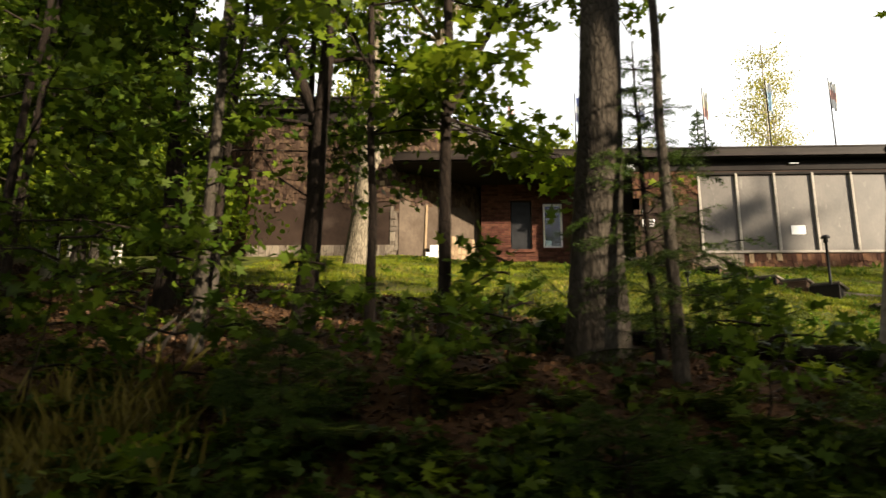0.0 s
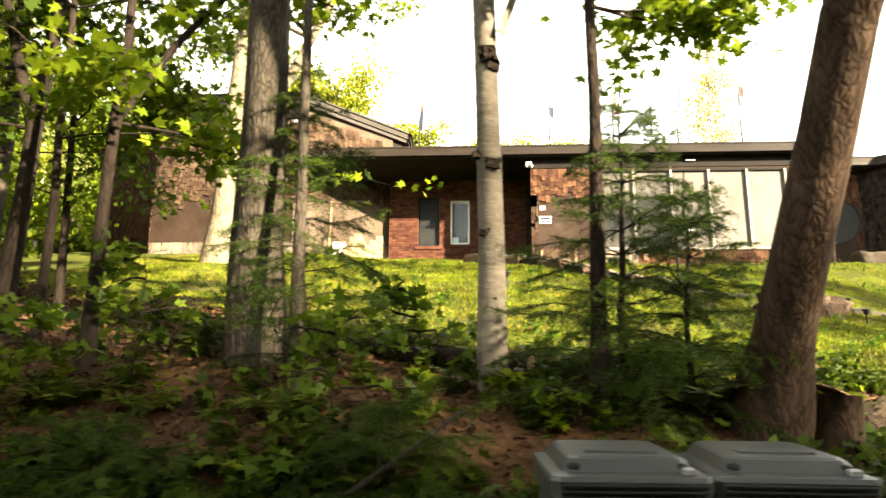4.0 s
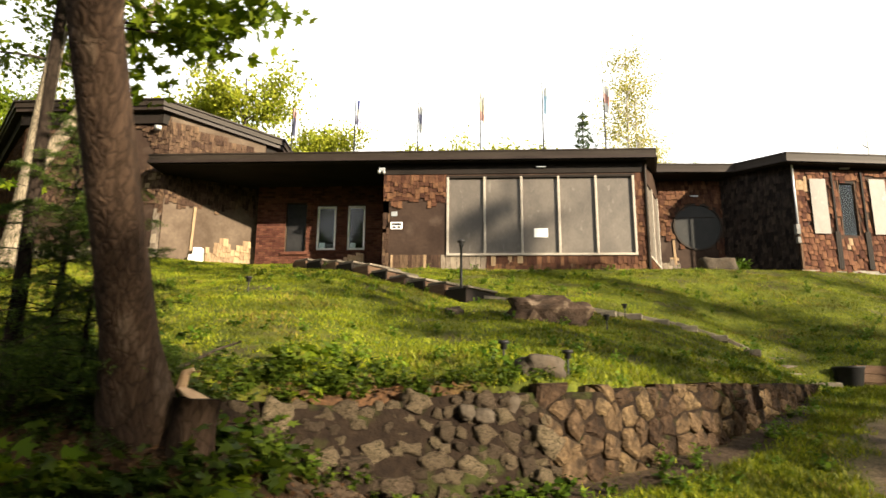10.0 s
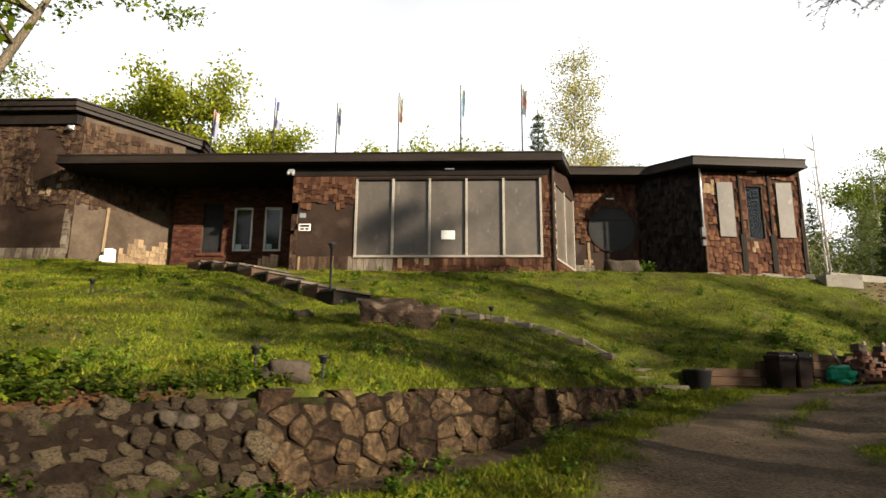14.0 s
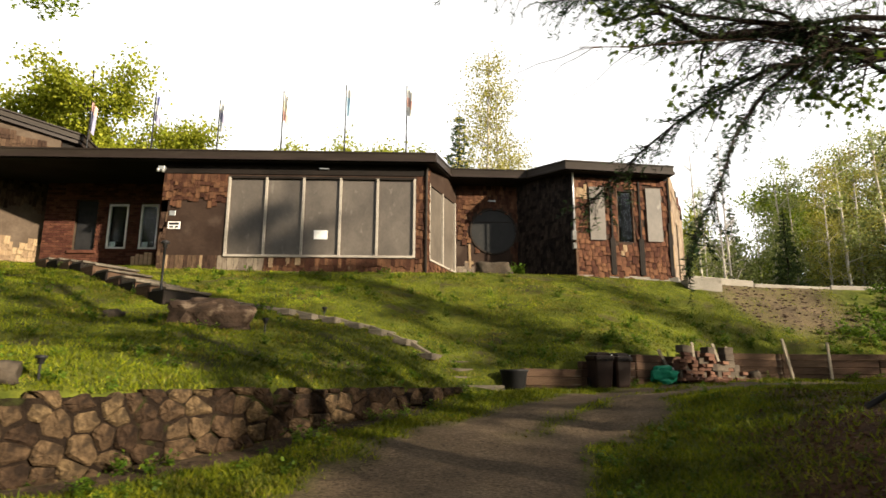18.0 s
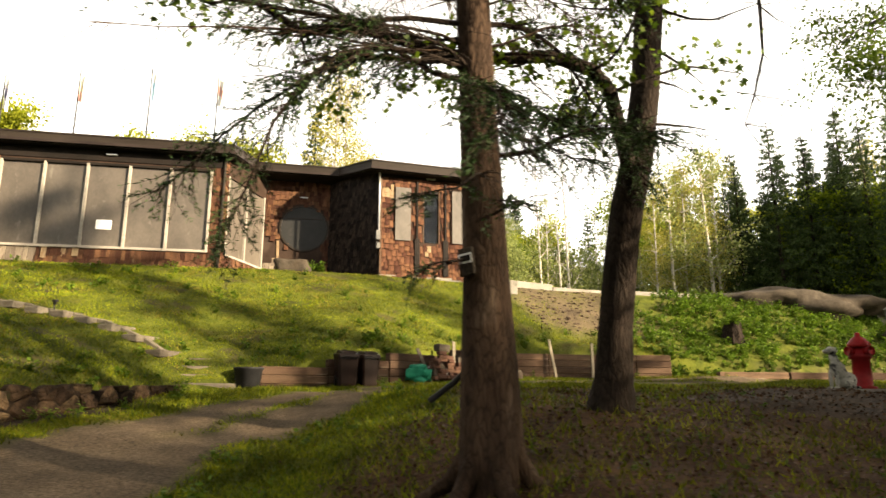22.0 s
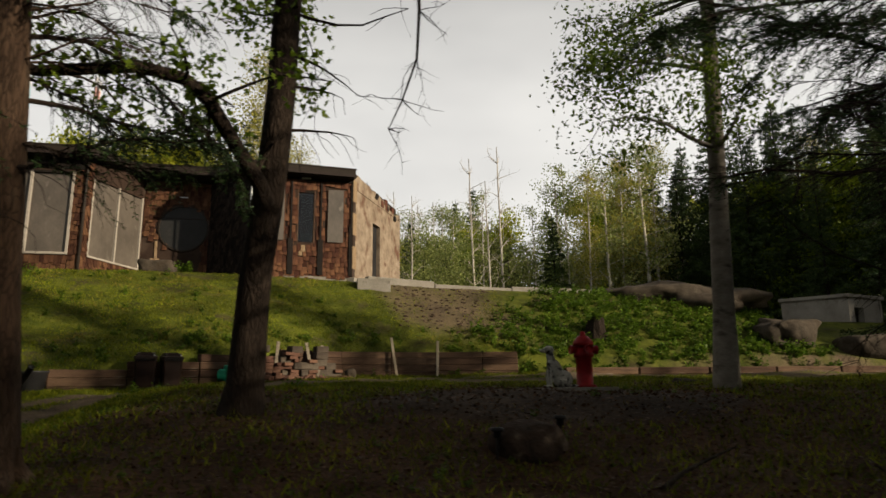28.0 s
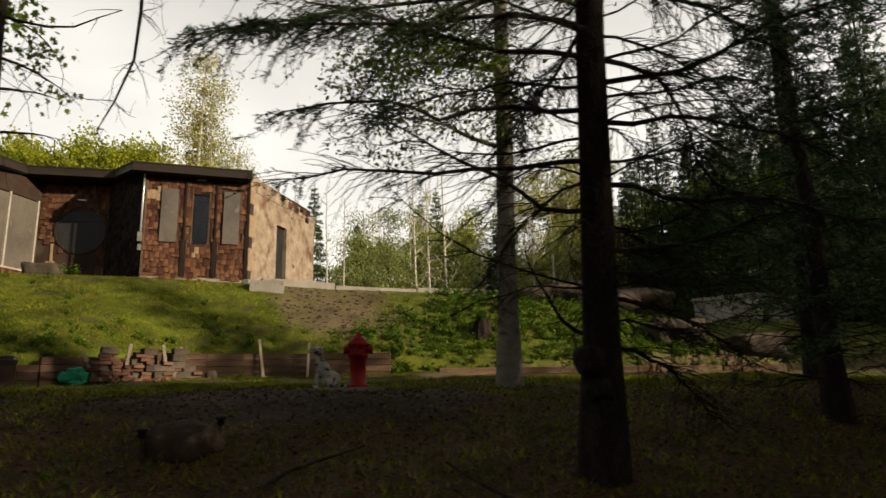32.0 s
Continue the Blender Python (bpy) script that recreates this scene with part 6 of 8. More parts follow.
part("sign_panel", boxed(-0.043, 0.043, -0.038, -0.0345, 0.105, 0.15, 0.001, m=pose(-0.21, -0.16, 1.54, 0, -6, -40)), M_DARK, box_sign)
# long live boughs reaching out over the drive
for h, az, ln, rise in ((4.5, 172, 3.7, 0.10), (4.2, 158, 3.0, 0.05), (4.9, 188, 3.5, 0.15), (5.2, 205, 3.2, 0.1), (4.0, 174, 2.5, 0.25), (5.3, 148, 3.3, 0.2), (4.0, 30, 2.2, 0.1), (3.4, -12, 1.9, 0.0),
                        (4.5, 8, 2.5, 0.2), (5.0, 340, 2.6, 0.15), (5.6, 178, 3.6, 0.2), (5.9, 165, 3.4, 0.2), (5.7, 20, 2.8, 0.2), (4.1, 190, 2.9, 0.2), (6.2, 195, 3.5, 0.2), (3.9, 250, 1.6, 0.1)):
    bough(spruce, h - 0.9, az, ln, rise, at=(-0.044 * h, -0.035 * h), dense=120)
    bough(spruce, h - 0.7, az + rng.uniform(-25, 25), ln * 0.7, rise + 0.1, dense=60, r=0.014, live_from=0.75, at=(-0.044 * h, -0.035 * h))
for h, az, ln, rise in ((2.3, 262, 1.3, 0.0), (2.0, 290, 1.1, 0.0), (1.7, 200, 0.6, 0.0)):
    bough(spruce, h, az, ln, rise, dense=26, spray=0.35, r=0.014, live_from=0.55, at=(-0.044 * h, -0.035 * h))

oak = thing("oak_tree", "dark crooked oak trunk forking above head height", "tree", (13.62, 6.32, float(ground_z(13.62, 6.32)) - 0.05))
ow = Acc()
main = np.array([(0, 0, 0), (0.03, -0.05, 0.35), (0.06, -0.1, 0.9), (0.10, -0.2, 1.5), (0.17, -0.3, 2.1), (0.24, -0.45, 2.6), (0.30, -0.6, 3.3), (0.33, -0.75, 4.2), (0.45, -0.8, 5.2), (0.7, -0.8, 6.6), (0.9, -0.7, 8.5)])
tube(ow, main, [0.26, 0.195, 0.175, 0.17, 0.17, 0.16, 0.15, 0.145, 0.13, 0.10, 0.06], 14, wobble=0.04)
limb = np.array([(0.19, -0.36, 2.15), (0.12, -0.48, 2.35), (0.0, -0.62, 2.5), (-0.16, -0.82, 2.72), (-0.33, -1.02, 2.97), (-0.55, -1.12, 3.13), (-0.95, -1.16, 3.20), (-1.79, -1.12, 3.10), (-2.23, -1.12, 3.22), (-2.72, -1.07, 3.34), (-3.21, -1.02, 3.30), (-3.62, -1.02, 3.54), (-3.81, -1.02, 3.88)]) - np.array([0, 0.06, 0.0])
tube(ow, limb, [0.10, 0.085, 0.078, 0.074, 0.07, 0.066, 0.060, 0.054, 0.050, 0.044, 0.036, 0.026, 0.010], 9, wobble=0.08)
spur = np.array([(0.06, -0.55, 2.42), (0.16, -0.66, 2.6), (0.24, -0.72, 2.72)])
tube(ow, spur, [0.04, 0.03, 0.014], 7, wobble=0.06)
oak_anchor = []
for k in range(26):
    stem, lo = (main, 7) if k % 2 else (limb, 4)
    i = rng.integers(lo, len(stem) - 1)
    az = rng.uniform(0, 2 * math.pi)
    c = curve(stem[i], (math.cos(az), math.sin(az) * 0.8, rng.uniform(-0.25, 0.4)), rng.uniform(0.6, 1.5), 6, 0.04, 0.2)
    tube(ow, c, np.linspace(0.02, 0.005, 6), 5, False)
    for q in range(4):
        tw = curve(c[2 + q % 4], rng.normal(size=3) + np.array([0, 0, -0.3]), rng.uniform(0.2, 0.55), 4, 0.05, 0.2)
        tube(ow, tw, np.linspace(0.006, 0.002, 4), 3, False)
        oak_anchor += list(tw[1:])
for p0, d, ln in (((0.30, -0.6, 3.4), (0.9, 0.3, 0.2), 0.7), ((0.31, -0.65, 3.75), (1, 0.1, -0.1), 0.9), ((0.27, -0.5, 2.95), (1, 0, 0.05), 0.8), ((0.7, -0.8, 6.4), (1, 0.4, -0.3), 1.7), ((0.5, -0.8, 5.4), (1, 0.8, 0.5), 1.8)):
    c = curve(p0, d, ln, 7, 0.12, 0.12)
    tube(ow, c, np.linspace(0.022, 0.004, 7), 5, False)
    for q in range(9):
        tw = curve(c[1 + q % 6], rng.normal(size=3) * 0.7 + np.array([0.4, 0, -0.8]), rng.uniform(0.25, 0.8), 5, 0.08, 0.2)
        tube(ow, tw, np.linspace(0.005, 0.002, 5), 3, False)
hang = np.array([(0.7, -0.8, 6.3), (1.2, -0.7, 6.0), (1.75, -0.6, 5.3), (1.77, -0.6, 4.5), (1.74, -0.6, 3.9), (1.58, -0.6, 3.4), (1.43, -0.6, 3.05)]) - np.array([0, 0, 0.05])
tube(ow, hang, np.linspace(0.035, 0.006, 7), 6, False)
for q in range(16):
    i = 2 + q % 5
    tw = curve(hang[i], rng.normal(size=3) * np.array([0.8, 0.8, 0.3]) + np.array([0.1, 0, -0.7]), rng.uniform(0.3, 0.8), 5, 0.1, 0.22)
    tube(ow, tw, np.linspace(0.007, 0.002, 5), 3, False)
    for j in range(3):
        tube(ow, curve(tw[1 + j], rng.normal(size=3) + np.array([0, 0, -0.6]), rng.uniform(0.1, 0.3), 4, 0.1, 0.2), np.linspace(0.003, 0.0012, 4), 3, False)
part("trunk", ow, M_BARK_DARK, oak, smooth=True)
oa = np.array(oak_anchor)
oa = oa[(oa[:, 0] < 0.9) & (oa[:, 2] > 2.6)]
pos = np.repeat(oa[rng.integers(0, len(oa), 380)] + rng.normal(size=(380, 3)) * 0.1, 8, 0)
pos = pos + rng.normal(size=pos.shape) * np.array([0.10, 0.10, 0.06])
# backlit oak leaves get their shade from the darker leaf colour
part("crown", leaves(Acc(), pos, rng.uniform(0.05, 0.095, len(pos)), MAPLE, 0.4, droop=0.6), M_LEAF_DARK, oak)
broadleaf("birch_tree", "pale straight birch with small dark leaves high up", (20.22, 7.85), 13, 0.155, M_BIRCH_OLD, M_LEAF_DARK, 26000, (-0.15, -1.5), 0.33, 1.75, 26, 0.085, OVAL, rise=0.05, only=(110, 330), sides=14, cluster=0.24, tuft=14, flat=0.7, level=0.35)
last = conifer("spruce_tree", "dark spruce with burls, dead boughs and drooping tips", (19.77, 3.88), 13, 0.155, M_BARK_DARK, M_NEEDLE, 26, 2.7, 0.36, 52, 0.07, (-0.75, -3.1), 6, 0.36, -0.05, sides=14, live_first=0.12, rough_dead=24, wide=1.5, k_needle=14)
for h, az, s in ((0.75, 235, 0.13), (0.98, 200, 0.15)):
    me = stone_mesh("burl", (s, s, s), h * 5, M_BARK_DARK, 3, 0.4)
    ob = new("burl", me)
    ob.parent = last
    ob.location = (0.13 * math.cos(radians(az)) - 0.058 * h, 0.13 * math.sin(radians(az)) - 0.24 * h, h)
for h, az, ln, rise in ((2.6, 175, 2.8, -0.1), (3.0, 168, 3.0, -0.05), (3.4, 180, 3.2, 0.05), (3.9, 172, 3.4, 0.1), (4.4, 185, 3.4, 0.15), (4.9, 160, 3.4, 0.2), (2.2, 190, 2.3, -0.15), (2.9, 0, 2.6, 0.0), (3.4, 20, 2.7, 0.1), (4.0, 350, 2.8, 0.1),
                        (2.4, 340, 2.3, -0.1), (1.9, 10, 1.9, -0.1), (4.6, 5, 3.0, 0.2), (3.7, 100, 2.0, 0.0), (1.5, 350, 1.7, -0.15), (5.3, 178, 3.4, 0.2), (5.6, 355, 3.2, 0.2), (1.1, 10, 1.5, -0.1), (3.2, 330, 2.6, 0.0), (3.6, 200, 3.0, 0.0)):
    bough(last, h, az, ln, rise, dense=125 if h > 3.1 else 70, spray=0.6, live_from=0.15 if h > 3.1 else 0.82, at=(-0.058 * h, -0.24 * h))
    bough(last, h + 0.2, az + rng.uniform(-25, 25), ln * 0.7, rise + 0.1, dense=55, r=0.014, live_from=0.75, at=(-0.058 * h, -0.24 * h))
bough(last, 1.2, 176, 1.3, 0.3, dense=14, r=0.022, live_from=2.0)

conifer("spruce_tree", "dark spruce crowding the end of the shaded verge", (23.3, 5.2), 8.2, 0.13, M_BARK_DARK, M_NEEDLE, 18, 2.2, 0.2, 30, 0.09, per=6, spray=0.4, wide=1.6)
conifer("spruce_tree", "dark spruce crowding the end of the shaded verge", (26.0, 8.6), 8.6, 0.14, M_BARK_DARK, M_NEEDLE, 22, 2.6, 0.12, 40, 0.09, per=6, spray=0.4, wide=1.6)

conifer("spruce_tree", "tall dark spruce at the end of the verge", (23.4, 2.6), 12.5, 0.15, M_BARK_DARK, M_NEEDLE, 24, 2.9, 0.12, 34, 0.09, per=6, spray=0.42, wide=1.7)
conifer("spruce_tree", "tall dark spruce at the end of the verge", (28.6, 6.2), 12.0, 0.15, M_BARK_DARK, M_NEEDLE, 24, 2.9, 0.1, 34, 0.09, per=6, spray=0.42, wide=1.7)

# ---- background woods: a few kinds, repeated ----
hide_spot = (0.0, 90.0)
KINDS = []


def far_broad(label, height, bark, leaf, count, reach, size, crown=0.3, shape=BLOB, r0=0.14, rise=0.7, limbs=16, cluster=0.55, level=0.25):
    KINDS.append(broadleaf("background_tree", label, (0, 70 + 4 * len(KINDS)), height, r0, bark, leaf, count, (0.3, 0.2), crown, reach, limbs, size, shape, rise, 7, group="woods behind the house", cluster=cluster, level=level, tuft=9, flat=0.7))
    return KINDS[-1]


def far_conifer(label, height, reach, rows=38, dense=15, needle=0.21):
    KINDS.append(conifer("background_spruce", label, (0, 70 + 4 * len(KINDS)), height, 0.16, M_BARK_DARK, M_NEEDLE_FAR, rows, reach, 0, dense, needle, per=6, spray=0.5, group="woods behind the house", sides=6, wide=2.2, droop=-0.05))
    return KINDS[-1]


k_maple = far_broad("bright yellow-green maple behind the roof", 11, M_BARK_GREY, M_LEAF_YELLOW, 19000, 3.6, 0.16, 0.25, level=0.25)
k_wood = far_broad("leafy green woodland tree", 10, M_BARK_GREY, M_LEAF, 14000, 2.6, 0.16, 0.15, level=0.25)
k_wood2 = far_broad("slim green woodland tree", 12, M_BARK_FAR, M_LEAF_PALE, 3400, 2.0, 0.135, 0.2, rise=0.8, level=0.25)
k_birch = far_broad("tall birch with pale yellow leaves", 17, M_BARK_FAR, M_LEAF_BIRCH, 7000, 1.9, 0.115, 0.3, rise=1.2, limbs=34, cluster=0.5, level=0.2)
k_thin = far_broad("thin pale birch with sparse leaves", 12, M_BARK_FAR, M_LEAF_PALE, 2000, 1.6, 0.12, 0.35, rise=0.9, r0=0.09, cluster=0.4)
k_snag = far_broad("bare bleached dead standing tree", 12, M_BARK_FAR, M_LEAF_PALE, 0, 1.9, 0.2, 0.3, rise=1.0, r0=0.11, limbs=22)
k_bush = far_broad("rounded pale-leaved willow scrub", 5, M_BARK_GREY, M_LEAF_PALE, 5200, 1.9, 0.12, 0.05, rise=0.9, r0=0.06, limbs=14)
k_spruce = far_conifer("dark pointed spruce in the woods", 15, 3.1)
k_fir = far_conifer("slim fir standing above the woods", 11, 2.0, 32, 13, 0.19)


def plant(kind, x, y, s=1.0, dz=0.0):
    """Another tree of a kind."""
    t = copy_thing(kind, Matrix.Identity(4))
    t.matrix_basis = Matrix.Translation((x, y, float(ground_z(x, y)) - 0.05 + dz)) @ Matrix.Rotation(rng.uniform(0, 6.28), 4, "Z") @ Matrix.Diagonal((s * rng.uniform(0.9, 1.1), s * rng.uniform(0.9, 1.1), s * rng.uniform(0.93, 1.08), 1))
    return t


def scatter(kinds, count, x0, x1, y0, y1, s0, s1, dz=0.0, keep=lambda x, y: True):
    for _ in range(count):
        x, y = rng.uniform(x0, x1), rng.uniform(y0, y1)
        if keep(x, y):
            plant(kinds[rng.integers(0, len(kinds))], x, y, rng.uniform(s0, s1), dz)


# behind the house
plant(k_maple, -8.6, 31.5, 1.08); plant(k_maple, -12.5, 33.5, 1.05); plant(k_maple, -5.4, 34, 0.98); plant(k_maple, -17, 34, 1.05)
for x, s in ((-2.2, 0.98), (0.4, 1.05), (2.6, 1.02), (4.6, 1.08), (6.2, 1.0)):
    plant(k_maple, x, 44 + 2 * math.sin(x * 3), 1.12 * s)
plant(k_birch, 11.2, 34, 0.95); plant(k_birch, 12.0, 34.8, 0.80); plant(k_birch, 13.4, 36, 0.62); plant(k_spruce, 10.2, 41.6, 0.98); plant(k_thin, 14.6, 33, 0.72); plant(k_snag, 15.6, 34, 0.72)
plant(k_fir, 17.6, 41, 0.9)
for x, y, k, q in ((30.5, 35.5, k_birch, 0.62), (32.3, 36.5, k_wood2, 1.0), (33.6, 37.5, k_birch, 0.78), (35.0, 36.6, k_wood2, 1.12), (36.4, 38.0, k_birch, 0.8), (25.5, 36.5, k_snag, 0.95), (23.6, 36.0, k_snag, 0.85), (46.3, 36.0, k_snag, 1.25), (28.2, 38.5, k_thin, 0.8), (38.5, 39.0, k_snag, 0.9)):
    plant(k, x, y, q)
plant(k_wood, 42, 60, 1.7); plant(k_maple, 45, 61, 1.5)
# woods to the right of the house
for x, y, k, s in ((24.0, 34.0, k_snag, 0.72), (22.0, 36.0, k_bush, 1.1), (24.5, 37.5, k_thin, 0.75), (26.5, 38.0, k_bush, 1.25), (28.5, 36.0, k_fir, 0.7), (30.5, 38.5, k_thin, 0.95), (33.5, 39.0, k_wood2, 0.95), (35.2, 39.8, k_birch, 0.82),
                   (37.5, 41.0, k_thin, 1.1), (40.0, 42.0, k_spruce, 0.72), (42.2, 41.6, k_snag, 0.7), (44.5, 47.0, k_spruce, 1.22), (47.5, 45.0, k_maple, 1.1), (49.0, 47.0, k_spruce, 1.15), (51.5, 45.0, k_maple, 1.15), (53.5, 43.0, k_birch, 1.0), (20.0, 33.0, k_bush, 0.95), (19.0, 30.5, k_snag, 0.5), (18.3, 30.8, k_snag, 0.55)):
    plant(k, x, y, s)
scatter([k_spruce, k_spruce, k_fir, k_wood], 46, 40, 62, 24, 46, 0.75, 1.15, 0, lambda x, y: x - 33 > (46 - y) * 0.35)
scatter([k_spruce, k_fir, k_spruce], 22, 38, 58, 8, 26, 0.7, 1.0)
scatter([k_spruce, k_spruce, k_fir], 34, 37, 54, 34, 48, 0.8, 1.05, 0, lambda x, y: x > 36.5 + (44 - y) * 0.3)
scatter([k_spruce, k_fir, k_spruce], 20, 39, 52, 20, 34, 0.55, 0.85, 0, lambda x, y: x > 31 + 0.45 * y - 4)
# tall spruces added out of view to shade the woods before them
scatter([k_spruce], 40, 60, 74, 8, 36, 1.0, 1.3)
scatter([k_thin, k_bush, k_wood2, k_fir, k_snag], 46, 20, 44, 38, 56, 0.6, 0.95)
scatter([k_spruce, k_wood, k_maple], 40, 20, 75, 56, 80, 0.8, 1.2)
# woods to the left of the house
scatter([k_wood, k_wood2, k_wood, k_maple], 46, -34, -14.5, 14, 36, 0.65, 1.0)
scatter([k_wood2, k_wood, k_wood2], 26, -24, -9.2, 8.5, 18, 0.55, 0.8, 0, lambda x, y: x < -12 or y < 14)
scatter([k_wood, k_wood2], 22, -25, -10.5, 4.8, 10, 0.5, 0.75)
scatter([k_maple, k_wood], 26, -45, -12, 36, 52, 0.9, 1.1)
# across the road and beyond the right-hand end: unseen trees added as verge shade
for k in range(16):
    p, s = 9.8 + k * 0.8 + rng.uniform(-0.3, 0.3), 30 + rng.uniform(-2.5, 2.5)
    low = 1.02 if p < 12.6 else 0.88 if p < 17 else 1.0
    plant(k_spruce if k % 3 else k_fir, 0.80 * s + 0.60 * p, -0.60 * s + 0.80 * p, (rng.uniform(0.70, 0.84) if k % 3 else 1.0) * low)
# further unseen rows added to shade the wood and bank on the left
for k in range(10):
    p, s = -4.6 + k * 0.62, 30 + rng.uniform(-2.5, 2.5)
    plant(k_wood if k % 2 else k_spruce, 0.80 * s + 0.60 * p, -0.60 * s + 0.80 * p, rng.uniform(1.05, 1.2) if k % 2 else 0.9)
for k, p in enumerate((9.0, 11.6, 12.8, 15.2, 17.0, 19.4)):
    plant(k_thin if k % 2 else k_wood2, 0.80 * 36 + 0.60 * p, -0.60 * 36 + 0.80 * p, 1.0)
for k in range(11):
    p, s = -12 + k * 1.0, 20 + rng.uniform(-2, 3)
    plant(k_wood if k % 2 else k_spruce, 0.80 * s + 0.60 * p, -0.60 * s + 0.80 * p, rng.uniform(0.70, 0.85))
# unseen conifers added at set spacing to dapple the roadside bank
for k in range(7):
    p, s = 0.35 + k * 0.62, 19.0 + 1.8 * (k % 2)
    plant(k_spruce if k % 3 != 2 else k_fir, 0.80 * s + 0.60 * p, -0.60 * s + 0.80 * p, 0.72 if k % 3 != 2 else 0.95)
scatter([k_wood, k_spruce, k_wood2], 46, -45, 2, -22, -6, 0.8, 1.1)
scatter([k_wood, k_spruce, k_spruce], 16, -2, 13, -13, -8, 0.8, 1.0)
scatter([k_wood, k_spruce], 12, 10, 16.5, -14, -9, 0.7, 0.8)
scatter([k_wood, k_spruce], 8, 20, 27, -13, -9, 0.45, 0.5)
scatter([k_spruce, k_wood], 26, 2, 26, -34, -20, 0.5, 0.7)
scatter([k_spruce, k_wood], 14, 27, 40, -5, 6, 0.5, 0.62)
for kind in KINDS:
    for o in (*kind.children_recursive, kind):
        bpy.data.objects.remove(o)

# ---- low growth ----
def lay(n, x0, x1, y0, y1, keep):
    x, y = rng.uniform(x0, x1, n), rng.uniform(y0, y1, n)
    k = keep(x, y) > rng.random(n)
    x, y = x[k], y[k]
    return np.stack([x, y, ground_z(x, y)], -1)


def lawn(x, y):
    li, gr, ea = cover(x, y)
    inside = (y > HOUSE_Y(x) - 0.02)
    return np.where(inside, 0, np.clip(1 - 1.15 * li - 1.1 * gr - 1.1 * ea, 0, 1))


def grass_blades(pos, size, spread_=0.45):
    n = len(pos)
    d = unit(np.stack([rng.normal(size=n) * spread_, rng.normal(size=n) * spread_, np.ones(n)], -1))
    b = unit(np.cross(d, rng.normal(size=(n, 3))))
    w = 0.004 + 0.06 * size
    v = np.stack([pos - b * w[:, None], pos + b * w[:, None], pos + d * size[:, None] + np.stack([rng.normal(size=n), rng.normal(size=n), np.zeros(n)], -1) * size[:, None] * 0.2], 1)
    return Acc().add(v.reshape(-1, 3), np.arange(3 * n).reshape(n, 3))


patch = lambda p: 0.5 + 0.5 * value_noise(p[:, 0] * 0.8, p[:, 1] * 0.8, 2.0)
g = lay(480000, -9, 20, 4.5, 20.5, lawn)
tagged(part("grass", grass_blades(g, 0.022 + 0.075 * patch(g) * rng.random(len(g))), M_GRASS), "uneven sunlit lawn grass", "grass", kind="stuff")
dry_g = lay(150000, -9, 20, 4.5, 20.5, lambda x, y: lawn(x, y) * np.clip(value_noise(x * 1.1, y * 1.3, 5.0) * 2.6 - 0.1, 0, 1))
tagged(part("dry_grass", grass_blades(dry_g, rng.uniform(0.03, 0.08, len(dry_g))), M_GRASS_DRY), "yellowed patches in the lawn", "grass", kind="stuff")
tall = lay(9000, 1.4, 9, 5.3, 11, lambda x, y: lawn(x, y) * np.exp(-((y - RETAIN(x) - 0.7) / 0.9) ** 2))
tagged(part("tall_grass", grass_blades(tall, rng.uniform(0.05, 0.13, len(tall)), 0.4), M_GRASS), "taller weedy grass along the head of the wall", "grass", kind="stuff")
g2 = lay(560000, 4, 28, 1.8, 16, lambda x, y: np.clip(1.0 - 1.4 * cover(x, y)[1] - 0.95 * cover(x, y)[2] - 0.6 * cover(x, y)[0], 0, 1) * (0.45 + 0.55 * np.clip(2 * value_noise(x * 2.1, y * 2.1, 3.0) + 0.5, 0, 1)) * np.where((x > 12.8) & (y < 8.4), 0.75, 1.0) * (y < RETAIN(x) - 0.1))
tagged(part("verge_grass", grass_blades(g2, 0.02 + 0.085 * rng.random(len(g2)) ** 2), M_GRASS), "thin trodden verge grass beside the drive", "grass", kind="stuff")
g3 = lay(22000, 9, 28, 1.8, 9, lambda x, y: np.where(x > 13.5, 0.6, 1.0) * np.clip(1.0 - 1.2 * cover(x, y)[1] - 0.8 * cover(x, y)[2], 0, 1) * np.clip(value_noise(x * 1.7, y * 1.9, 9.0) * 2 - 0.1, 0, 1))
tagged(part("dry_grass", grass_blades(g3, rng.uniform(0.03, 0.10, len(g3))), M_GRASS_DRY), "tufts of yellowed grass on the shaded verge", "grass", kind="stuff")
g4 = lay(6000, -7.8, -5.4, 3.0, 5.0, lambda x, y: np.exp(-((x + 6.55) / 0.5) ** 2 - ((y - 3.9) / 0.5) ** 2))
tagged(part("tall_grass", grass_blades(g4, rng.uniform(0.15, 0.45, len(g4)), 0.5), M_GRASS_DRY), "clump of long yellow grass at the wood's edge", "grass", kind="stuff")
lit = lay(260000, -14, 26, 2.0, 12.5, lambda x, y: np.where(x > 5, np.clip(cover(x, y)[0] * 0.42 + 0.04 * (x > 9) * (y < 9) - cover(x, y)[1], 0, 1), cover(x, y)[0] * 0.8))
tagged(part("leaf_litter", leaves(Acc(), lit + np.array([0, 0, 0.012]), rng.uniform(0.02, 0.06, len(lit)) * np.where(lit[:, 0] > 5, 0.72, 1.0), BLOB, 0.72), M_LITTER), "brown fallen leaves on the forest floor", "leaf litter", kind="stuff")


